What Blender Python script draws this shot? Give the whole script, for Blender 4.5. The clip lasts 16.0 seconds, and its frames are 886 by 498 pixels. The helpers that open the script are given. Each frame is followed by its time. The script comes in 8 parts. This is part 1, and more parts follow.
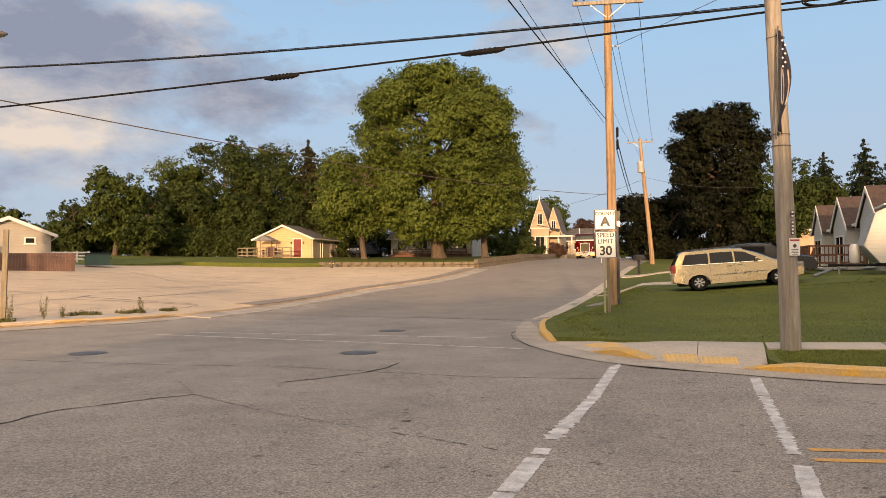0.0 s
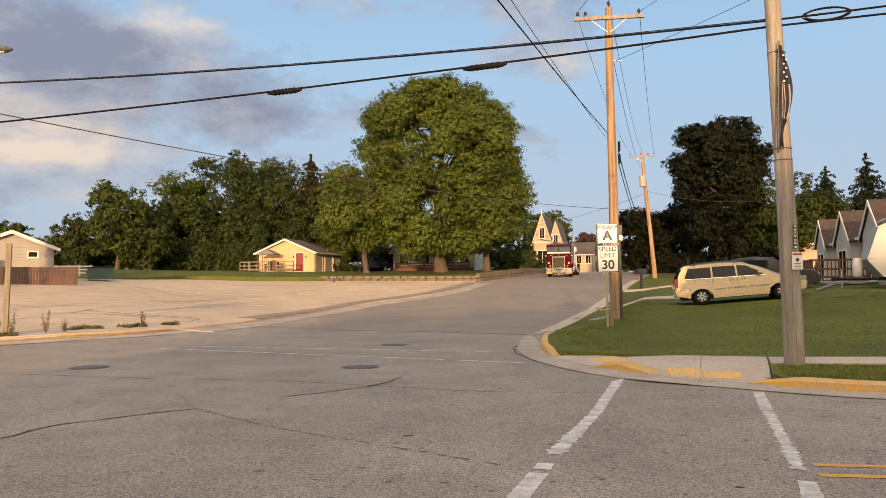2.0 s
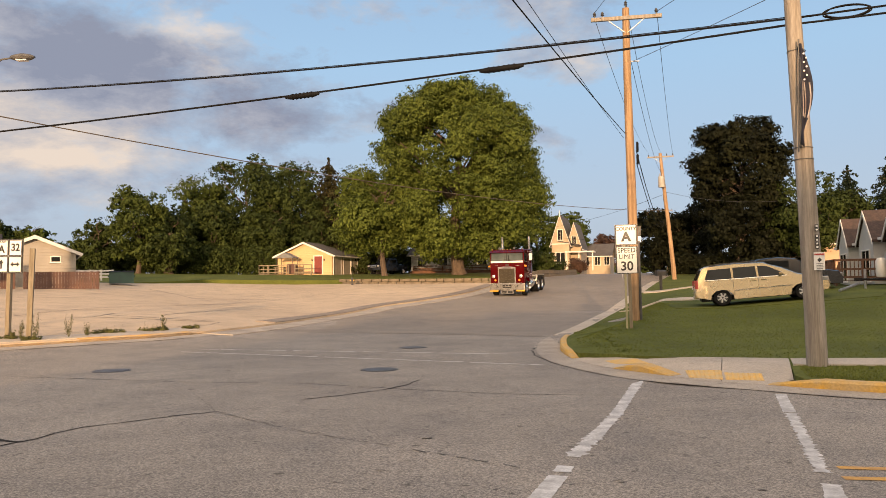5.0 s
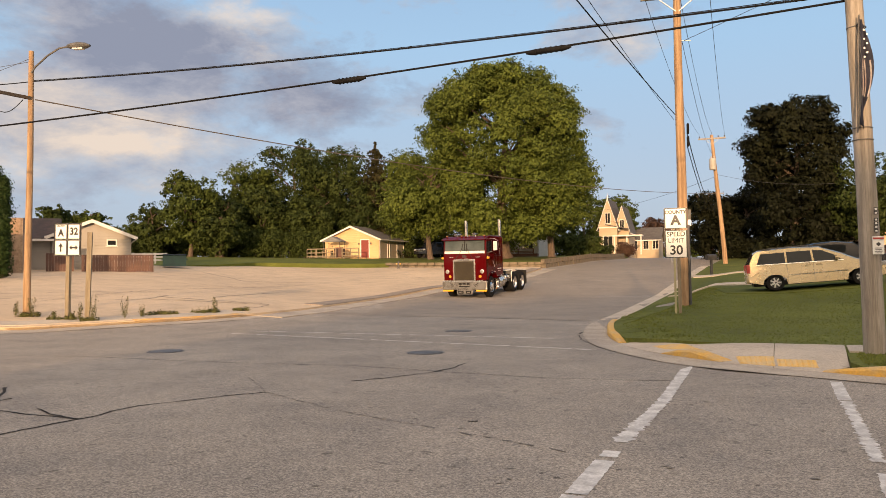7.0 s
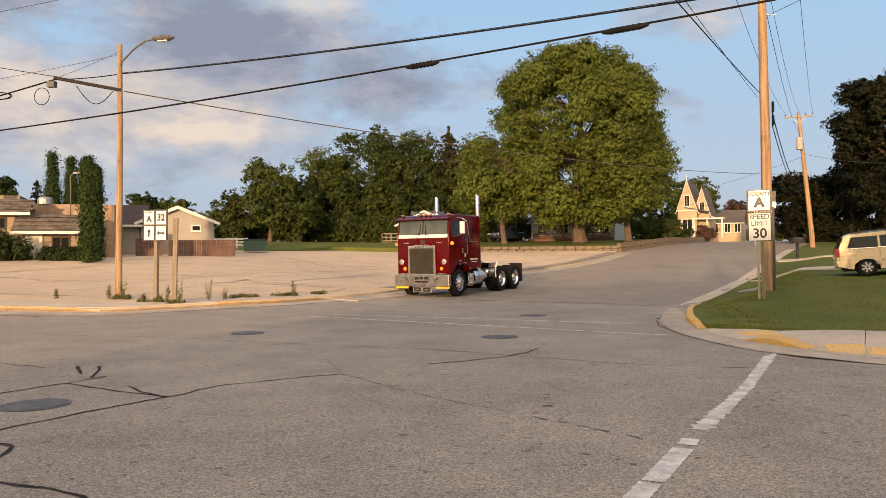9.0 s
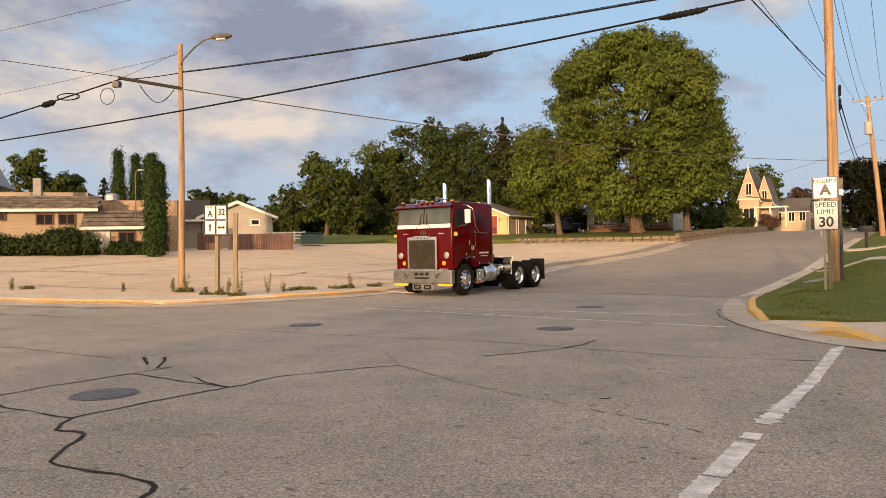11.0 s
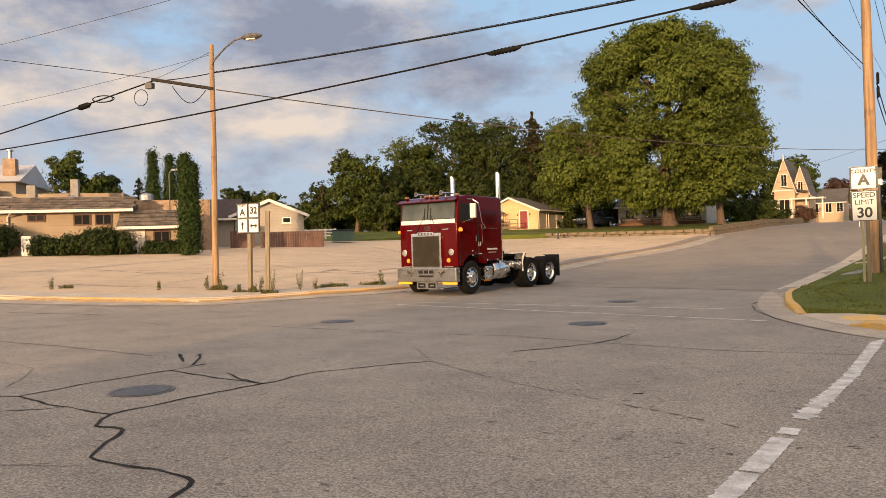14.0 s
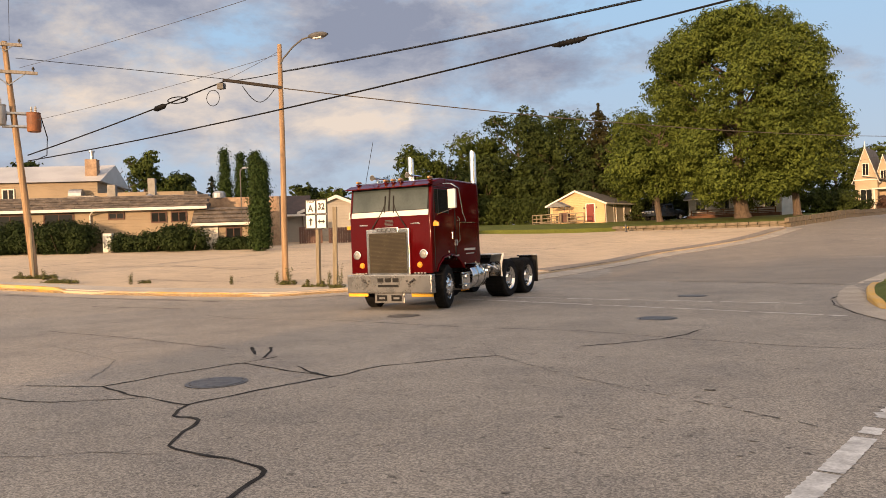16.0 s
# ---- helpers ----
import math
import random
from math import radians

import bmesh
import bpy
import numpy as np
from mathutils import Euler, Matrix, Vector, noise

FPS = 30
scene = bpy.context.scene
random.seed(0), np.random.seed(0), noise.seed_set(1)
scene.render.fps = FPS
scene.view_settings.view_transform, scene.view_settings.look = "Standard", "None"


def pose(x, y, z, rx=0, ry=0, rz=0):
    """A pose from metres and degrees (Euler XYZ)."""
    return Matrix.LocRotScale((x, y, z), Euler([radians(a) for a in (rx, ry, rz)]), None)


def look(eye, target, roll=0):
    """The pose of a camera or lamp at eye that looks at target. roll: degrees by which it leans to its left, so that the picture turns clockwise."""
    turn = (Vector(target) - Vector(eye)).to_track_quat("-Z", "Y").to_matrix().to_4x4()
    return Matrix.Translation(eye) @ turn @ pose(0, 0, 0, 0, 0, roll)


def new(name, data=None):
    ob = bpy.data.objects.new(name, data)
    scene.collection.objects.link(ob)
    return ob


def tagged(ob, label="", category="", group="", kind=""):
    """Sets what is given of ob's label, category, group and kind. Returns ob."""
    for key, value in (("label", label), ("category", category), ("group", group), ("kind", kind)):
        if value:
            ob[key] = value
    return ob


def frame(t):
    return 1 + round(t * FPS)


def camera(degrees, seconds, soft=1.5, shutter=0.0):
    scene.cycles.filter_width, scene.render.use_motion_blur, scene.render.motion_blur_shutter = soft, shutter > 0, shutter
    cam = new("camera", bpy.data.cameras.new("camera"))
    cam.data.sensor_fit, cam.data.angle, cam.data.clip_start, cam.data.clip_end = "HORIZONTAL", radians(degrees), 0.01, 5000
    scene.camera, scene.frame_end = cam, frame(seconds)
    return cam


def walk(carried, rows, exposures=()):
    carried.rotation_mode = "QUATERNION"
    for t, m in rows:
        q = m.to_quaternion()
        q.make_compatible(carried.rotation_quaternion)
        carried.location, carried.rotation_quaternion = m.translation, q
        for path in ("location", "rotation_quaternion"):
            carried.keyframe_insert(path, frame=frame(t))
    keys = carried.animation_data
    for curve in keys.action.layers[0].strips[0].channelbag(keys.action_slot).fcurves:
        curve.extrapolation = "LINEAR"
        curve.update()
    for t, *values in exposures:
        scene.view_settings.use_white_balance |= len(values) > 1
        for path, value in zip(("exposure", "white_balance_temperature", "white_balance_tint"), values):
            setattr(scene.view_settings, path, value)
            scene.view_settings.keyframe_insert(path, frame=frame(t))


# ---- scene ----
EYE = 1.63
cam = camera(60.44, 16.0, soft=0.75, shutter=0.2)
# seconds, tilt from straight down, lean, turn: a hand-held camera that turns on the spot
TURNS = [
    (0, 91.6, 0.5, 0.0), (0.5, 91.849, 0.47, 0.059), (1, 92.145, 0.471, 0.114), (1.5, 92.405, 0.427, 0.138),
    (2, 92.651, 0.49, 0.167), (2.5, 92.873, 0.565, 0.268), (3, 93.096, 0.635, 0.424), (3.5, 93.254, 0.717, 0.569),
    (6, 92.254, 0.649, 2.909), (6.5, 91.93, 0.577, 3.881), (7, 91.666, 0.611, 4.981), (7.5, 91.359, 0.563, 6.22),
    (8, 91.069, 0.637, 7.577), (8.5, 90.791, 0.623, 9.065), (9, 90.537, 0.657, 10.54), (9.5, 90.34, 0.685, 11.943),
    (10, 90.183, 0.779, 13.145), (12.5, 89.893, 1.488, 15.676), (13, 89.853, 1.558, 15.98), (13.5, 89.773, 1.659, 16.405),
    (14, 89.73, 1.707, 16.948), (14.5, 89.665, 1.801, 17.719), (15, 89.576, 1.897, 18.794), (15.5, 89.501, 2.003, 20.232),
    (16, 89.472, 2.085, 21.865),
]
walk(cam, [(t, pose(0, 0, EYE, rx, ry, rz)) for t, rx, ry, rz in TURNS], exposures=[(0, 0.45), (16, 0.45)])

# ---------------------------------------------------------------- light
SUN_ELEVATION, SUN_AZIMUTH = 7.0, 186.0      # degrees; the azimuth is clockwise from +y (low sun behind the camera)


def build_sky():
    world = bpy.data.worlds.new("evening_sky")
    scene.world = world
    world.use_nodes = True
    nt = world.node_tree
    nt.nodes.clear()
    n = nt.nodes.new
    out, bg = n("ShaderNodeOutputWorld"), n("ShaderNodeBackground")
    sky = n("ShaderNodeTexSky")
    sky.sky_type, sky.sun_disc = "NISHITA", False
    sky.sun_elevation, sky.sun_rotation = radians(SUN_ELEVATION), radians(SUN_AZIMUTH)
    sky.air_density, sky.dust_density, sky.ozone_density = 1.0, 0.6, 2.0
    gain = n("ShaderNodeMix")
    gain.data_type, gain.blend_type = "RGBA", "MULTIPLY"
    gain.inputs[0].default_value = 1.0
    nt.links.new(sky.outputs[0], gain.inputs[6])
    gain.inputs[7].default_value = (SKY_GAIN, SKY_GAIN, SKY_GAIN, 1)
    coord = n("ShaderNodeTexCoord")
    split = n("ShaderNodeSeparateXYZ")
    nt.links.new(coord.outputs["Generated"], split.inputs[0])

    def math_node(op, a, b=None, clamp=False):
        m = n("ShaderNodeMath")
        m.operation, m.use_clamp = op, clamp
        for i, v in enumerate((a, b)):
            if v is None:
                continue
            if isinstance(v, (int, float)):
                m.inputs[i].default_value = v
            else:
                nt.links.new(v, m.inputs[i])
        return m.outputs[0]

    def ramp(value, stops):
        r = n("ShaderNodeValToRGB")
        els = r.color_ramp.elements
        while len(els) < len(stops):
            els.new(0.5)
        for e, (p, c) in zip(els, stops):
            e.position, e.color = p, (*c, 1)
        nt.links.new(value, r.inputs[0])
        return r.outputs[0]

    def mix(f, a, b):
        m = n("ShaderNodeMix")
        m.data_type = "RGBA"
        if isinstance(f, float):
            m.inputs[0].default_value = f
        else:
            nt.links.new(f, m.inputs[0])
        nt.links.new(a, m.inputs[6])
        nt.links.new(b, m.inputs[7])
        return m.outputs[2]

    up = split.outputs["Z"]
    clear = ramp(up, [(0.0, (0.37, 0.41, 0.51)), (0.10, (0.40, 0.475, 0.595)), (0.28, (0.345, 0.51, 0.70)), (0.7, (0.17, 0.30, 0.54))])
    base = mix(0.8, gain.outputs[2], clear)
    # clouds: long banks along the horizon, broken up by noise; azimuth (clockwise from +y) and elevation in degrees
    azimuth = math_node("MULTIPLY", math_node("ARCTAN2", split.outputs["X"], split.outputs["Y"]), 57.2958)
    elevation = math_node("MULTIPLY", math_node("ARCSINE", up), 57.2958)

    def clouds(wide, tall, detail, offset, rough=0.63, dist=0.12):
        mp = n("ShaderNodeMapping")
        mp.inputs["Location"].default_value = offset
        mp.inputs["Scale"].default_value = (wide, wide, tall)
        nt.links.new(coord.outputs["Generated"], mp.inputs[0])
        t = n("ShaderNodeTexNoise")
        t.inputs["Scale"].default_value, t.inputs["Detail"].default_value = 1.0, detail
        t.inputs["Roughness"].default_value, t.inputs["Distortion"].default_value = rough, dist
        nt.links.new(mp.outputs[0], t.inputs["Vector"])
        return t.outputs["Fac"]

    def bank(az0, el0, wide, tall, amount):
        """A soft cloud bank (or, negative, a gap) round a direction."""
        p = math_node("POWER", math_node("ABSOLUTE", math_node("MULTIPLY", math_node("SUBTRACT", azimuth, az0), 1 / wide)), 2.0)
        q = math_node("POWER", math_node("ABSOLUTE", math_node("MULTIPLY", math_node("SUBTRACT", elevation, el0), 1 / tall)), 2.0)
        return math_node("MULTIPLY", math_node("POWER", 0.36788, math_node("ADD", p, q)), amount)

    def total(first, banks):
        for row in banks:
            first = math_node("ADD", first, bank(*row))
        return first

    density = total(clouds(6.0, 12.0, 9, (1.7, 4.2, 0.3)),
                    [(-25, 15.2, 14, 3.6, 0.30), (-13, 12.0, 8, 1.6, 0.16), (3, 20.5, 9, 2.2, 0.24), (9.5, 15.8, 4, 1.5, 0.16), (-27, 9.0, 10, 2.2, 0.22), (-50, 17.0, 15, 5.0, 0.30),
                     (-43, 10.0, 15, 4.0, 0.22), (-36, 15.0, 3.5, 2.2, -0.26), (-8, 16.5, 6, 3.0, -0.16), (28, 12, 16, 12, -0.30), (-8, 7.0, 14, 3.0, -0.14)])
    cover = ramp(density, [(0.50, (0, 0, 0)), (0.60, (0.55, 0.55, 0.55)), (0.74, (1, 1, 1))])
    light = total(clouds(8.0, 18.0, 9, (7.1, 2.4, 3), 0.64, 0.15),
                  [(-27, 9.0, 6, 0.9, 0.30), (-29, 12.0, 9, 1.6, 0.10), (-19.5, 18.6, 3.5, 1.1, 0.42), (-44, 11.0, 18, 3.0, 0.12), (9.5, 15.8, 5, 2, 0.12), (-24, 15.3, 12, 2.6, -0.16), (-13, 12, 8, 2, -0.08),
                   (3, 20, 10, 3, -0.05), (-20, 5.0, 40, 2.5, 0.04)])
    shade = ramp(light, [(0.36, (0.215, 0.235, 0.305)), (0.50, (0.305, 0.315, 0.37)), (0.61, (0.42, 0.395, 0.40)), (0.78, (0.62, 0.52, 0.44))])
    final = mix(cover, base, shade)
    # evening glow round the low sun, behind the camera
    towards = n("ShaderNodeVectorMath")
    towards.operation = "DOT_PRODUCT"
    nt.links.new(coord.outputs["Generated"], towards.inputs[0])
    az = radians(SUN_AZIMUTH)
    towards.inputs[1].default_value = (math.sin(az) * 0.80, math.cos(az) * 0.80, 0.60)
    near = math_node("POWER", math_node("MAXIMUM", towards.outputs["Value"], 0.0), 1.6)
    glow = n("ShaderNodeMix")
    glow.data_type, glow.blend_type = "RGBA", "ADD"
    glow.inputs[0].default_value = 1.0
    tint = n("ShaderNodeVectorMath")
    tint.operation = "SCALE"
    tint.inputs[0].default_value = GLOW
    nt.links.new(near, tint.inputs["Scale"])
    nt.links.new(final, glow.inputs[6])
    nt.links.new(tint.outputs[0], glow.inputs[7])
    final = glow.outputs[2]
    nt.links.new(final, bg.inputs[0])
    bg.inputs[1].default_value = 1.0
    nt.links.new(bg.outputs[0], out.inputs[0])


SKY_GAIN = 0.06
GLOW = (1.55, 1.02, 0.46)
build_sky()
sun_data = bpy.data.lights.new("sun", "SUN")
sun_data.energy, sun_data.angle, sun_data.color = 4.6, radians(1.2), (1.0, 0.63, 0.34)
sun = new("sun", sun_data)
_a, _e = radians(SUN_AZIMUTH), radians(SUN_ELEVATION)
sun.matrix_world = look((math.sin(_a) * math.cos(_e) * 50, math.cos(_a) * math.cos(_e) * 50, math.sin(_e) * 50), (0, 0, 0))

# ---------------------------------------------------------------- materials


def mat(name, base, rough=0.7, second=None, scale=6.0, fine=60.0, bump=0.1, metal=0.0, vary=0.12, coat=0.0, contrast=0.5, stretch=(1, 1, 1),
        random_hue=0.0, spec=0.5, emit=None, alpha_trans=0.0):
    """A node material: two scales of colour change, a fine relief, and uneven gloss."""
    m = bpy.data.materials.new(name)
    m.use_nodes = True
    nt = m.node_tree
    b = nt.nodes["Principled BSDF"]
    n = nt.nodes.new
    b.inputs["Roughness"].default_value, b.inputs["Metallic"].default_value = rough, metal
    b.inputs["Coat Weight"].default_value = coat
    b.inputs["Coat Roughness"].default_value = 0.08
    b.inputs["Specular IOR Level"].default_value = spec
    second = second or tuple(c * (1 - vary * 2) for c in base)
    coord, mp = n("ShaderNodeTexCoord"), n("ShaderNodeMapping")
    mp.inputs["Scale"].default_value = stretch
    nt.links.new(coord.outputs["Object"], mp.inputs[0])
    big, small = n("ShaderNodeTexNoise"), n("ShaderNodeTexNoise")
    for t, s, d in ((big, scale, 6), (small, fine, 4)):
        t.inputs["Scale"].default_value, t.inputs["Detail"].default_value = s, d
        nt.links.new(mp.outputs[0], t.inputs["Vector"])
    r = n("ShaderNodeValToRGB")
    r.color_ramp.elements[0].position, r.color_ramp.elements[1].position = 0.5 - contrast / 2 * 0.5, 0.5 + contrast / 2 * 0.5
    r.color_ramp.elements[0].color, r.color_ramp.elements[1].color = (*second, 1), (*base, 1)
    nt.links.new(big.outputs["Fac"], r.inputs[0])
    g = n("ShaderNodeMix")
    g.data_type, g.blend_type = "RGBA", "MULTIPLY"
    g.inputs[0].default_value = 1.0
    r2 = n("ShaderNodeValToRGB")
    r2.color_ramp.elements[0].position, r2.color_ramp.elements[1].position = 0.3, 0.7
    lo = 1 - vary
    r2.color_ramp.elements[0].color, r2.color_ramp.elements[1].color = (lo, lo, lo, 1), (1, 1, 1, 1)
    nt.links.new(small.outputs["Fac"], r2.inputs[0])
    nt.links.new(r.outputs[0], g.inputs[6])
    nt.links.new(r2.outputs[0], g.inputs[7])
    colour = g.outputs[2]
    if random_hue:
        hs, ob = n("ShaderNodeHueSaturation"), n("ShaderNodeNewGeometry")
        mr = n("ShaderNodeMapRange")
        mr.inputs["To Min"].default_value, mr.inputs["To Max"].default_value = 1 - random_hue, 1 + random_hue
        nt.links.new(ob.outputs["Random Per Island"], mr.inputs["Value"])
        nt.links.new(mr.outputs[0], hs.inputs["Value"])
        nt.links.new(colour, hs.inputs["Color"])
        colour = hs.outputs[0]
    nt.links.new(colour, b.inputs["Base Color"])
    if bump:
        bp = n("ShaderNodeBump")
        bp.inputs["Strength"].default_value, bp.inputs["Distance"].default_value = bump, 0.02
        nt.links.new(small.outputs["Fac"], bp.inputs["Height"])
        nt.links.new(bp.outputs[0], b.inputs["Normal"])
    mr = n("ShaderNodeMapRange")
    mr.inputs["To Min"].default_value, mr.inputs["To Max"].default_value = max(0.02, rough - 0.08), min(1, rough + 0.08)
    nt.links.new(big.outputs["Fac"], mr.inputs["Value"])
    nt.links.new(mr.outputs[0], b.inputs["Roughness"])
    if emit:
        b.inputs["Emission Color"].default_value, b.inputs["Emission Strength"].default_value = (*emit[:3], 1), emit[3]
    return m


def glass(name, tint=(0.02, 0.025, 0.03), rough=0.04):
    m = mat(name, tint, rough, bump=0, vary=0.05, spec=0.22)
    return m


def leaf_mat(name, base, second, vary=0.24):
    m = mat(name, base, 0.62, second, 0.22, 2.0, 0.0, random_hue=vary, vary=0.3, spec=0.1)
    b = m.node_tree.nodes["Principled BSDF"]
    nt = m.node_tree
    tr = nt.nodes.new("ShaderNodeBsdfTranslucent")
    ms = nt.nodes.new("ShaderNodeMixShader")
    ms.inputs[0].default_value = 0.2
    link = b.inputs["Base Color"].links[0].from_socket
    nt.links.new(link, tr.inputs[0])
    nt.links.new(b.outputs[0], ms.inputs[1])
    nt.links.new(tr.outputs[0], ms.inputs[2])
    nt.links.new(ms.outputs[0], nt.nodes["Material Output"].inputs[0])
    return m


def paving(name, base, second, patch, speck, big=0.25, rough=0.85, grain=0.15, stain=0.1):
    """Worn road surface: large tone patches, tyre-polished tone, aggregate specks and fine cracks."""
    m = mat(name, base, rough, second, big, 9.0, 0.0, vary=0.10, contrast=0.7, spec=0.3)
    nt = m.node_tree
    n = nt.nodes.new
    b = nt.nodes["Principled BSDF"]
    col = b.inputs["Base Color"].links[0].from_socket
    coord = n("ShaderNodeTexCoord")
    vor = n("ShaderNodeTexNoise")
    vor.inputs["Scale"].default_value, vor.inputs["Detail"].default_value, vor.inputs["Roughness"].default_value = 34, 6, 0.8
    nt.links.new(coord.outputs["Object"], vor.inputs["Vector"])
    r = n("ShaderNodeValToRGB")
    r.color_ramp.elements[0].position, r.color_ramp.elements[1].position = 0.36, 0.62
    r.color_ramp.elements[0].color, r.color_ramp.elements[1].color = (speck, speck, speck, 1), (1.12, 1.12, 1.12, 1)
    nt.links.new(vor.outputs["Fac"], r.inputs[0])
    g = n("ShaderNodeMix")
    g.data_type, g.blend_type = "RGBA", "MULTIPLY"
    g.inputs[0].default_value = 1.0
    nt.links.new(col, g.inputs[6])
    nt.links.new(r.outputs[0], g.inputs[7])
    stones = n("ShaderNodeTexVoronoi")
    stones.inputs["Scale"].default_value = 75
    nt.links.new(coord.outputs["Object"], stones.inputs["Vector"])
    one = n("ShaderNodeSeparateColor")
    nt.links.new(stones.outputs["Color"], one.inputs[0])
    r4 = n("ShaderNodeValToRGB")
    dark, lightest = 1 - grain, 1 + grain * 0.75
    r4.color_ramp.elements[0].position, r4.color_ramp.elements[1].position = 0.1, 0.95
    r4.color_ramp.elements[0].color, r4.color_ramp.elements[1].color = (dark, dark, dark, 1), (lightest, lightest * 0.985, lightest * 0.96, 1)
    nt.links.new(one.outputs[0], r4.inputs[0])
    g3 = n("ShaderNodeMix")
    g3.data_type, g3.blend_type = "RGBA", "MULTIPLY"
    g3.inputs[0].default_value = 1.0
    nt.links.new(g.outputs[2], g3.inputs[6])
    nt.links.new(r4.outputs[0], g3.inputs[7])
    g = g3
    # wide stains and tyre-darkened lanes
    wide = n("ShaderNodeTexNoise")
    wide.inputs["Scale"].default_value, wide.inputs["Detail"].default_value, wide.inputs["Roughness"].default_value = 0.9, 7, 0.62
    nt.links.new(coord.outputs["Object"], wide.inputs["Vector"])
    r5 = n("ShaderNodeValToRGB")
    r5.color_ramp.elements[0].position, r5.color_ramp.elements[1].position = 0.34, 0.56
    r5.color_ramp.elements[0].color, r5.color_ramp.elements[1].color = (1 - stain, 1 - stain * 0.98, 1 - stain * 0.92, 1), (1.03, 1.02, 1.0, 1)
    nt.links.new(wide.outputs["Fac"], r5.inputs[0])
    g4 = n("ShaderNodeMix")
    g4.data_type, g4.blend_type = "RGBA", "MULTIPLY"
    g4.inputs[0].default_value = 1.0
    nt.links.new(g.outputs[2], g4.inputs[6])
    nt.links.new(r5.outputs[0], g4.inputs[7])
    g = g4
    # sparse dark pits
    pit = n("ShaderNodeTexNoise")
    pit.inputs["Scale"].default_value, pit.inputs["Detail"].default_value = 7, 6
    nt.links.new(coord.outputs["Object"], pit.inputs["Vector"])
    r3 = n("ShaderNodeValToRGB")
    r3.color_ramp.elements[0].position, r3.color_ramp.elements[1].position = 0.30, 0.36
    r3.color_ramp.elements[0].color, r3.color_ramp.elements[1].color = (patch, patch, patch, 1), (1, 1, 1, 1)
    nt.links.new(pit.outputs["Fac"], r3.inputs[0])
    g2 = n("ShaderNodeMix")
    g2.data_type, g2.blend_type = "RGBA", "MULTIPLY"
    g2.inputs[0].default_value = 1.0
    nt.links.new(g.outputs[2], g2.inputs[6])
    nt.links.new(r3.outputs[0], g2.inputs[7])
    nt.links.new(g2.outputs[2], b.inputs["Base Color"])
    bp = n("ShaderNodeBump")
    bp.inputs["Strength"].default_value, bp.inputs["Distance"].default_value = 0.35, 0.012
    nt.links.new(vor.outputs["Fac"], bp.inputs["Height"])
    nt.links.new(bp.outputs[0], b.inputs["Normal"])
    return m


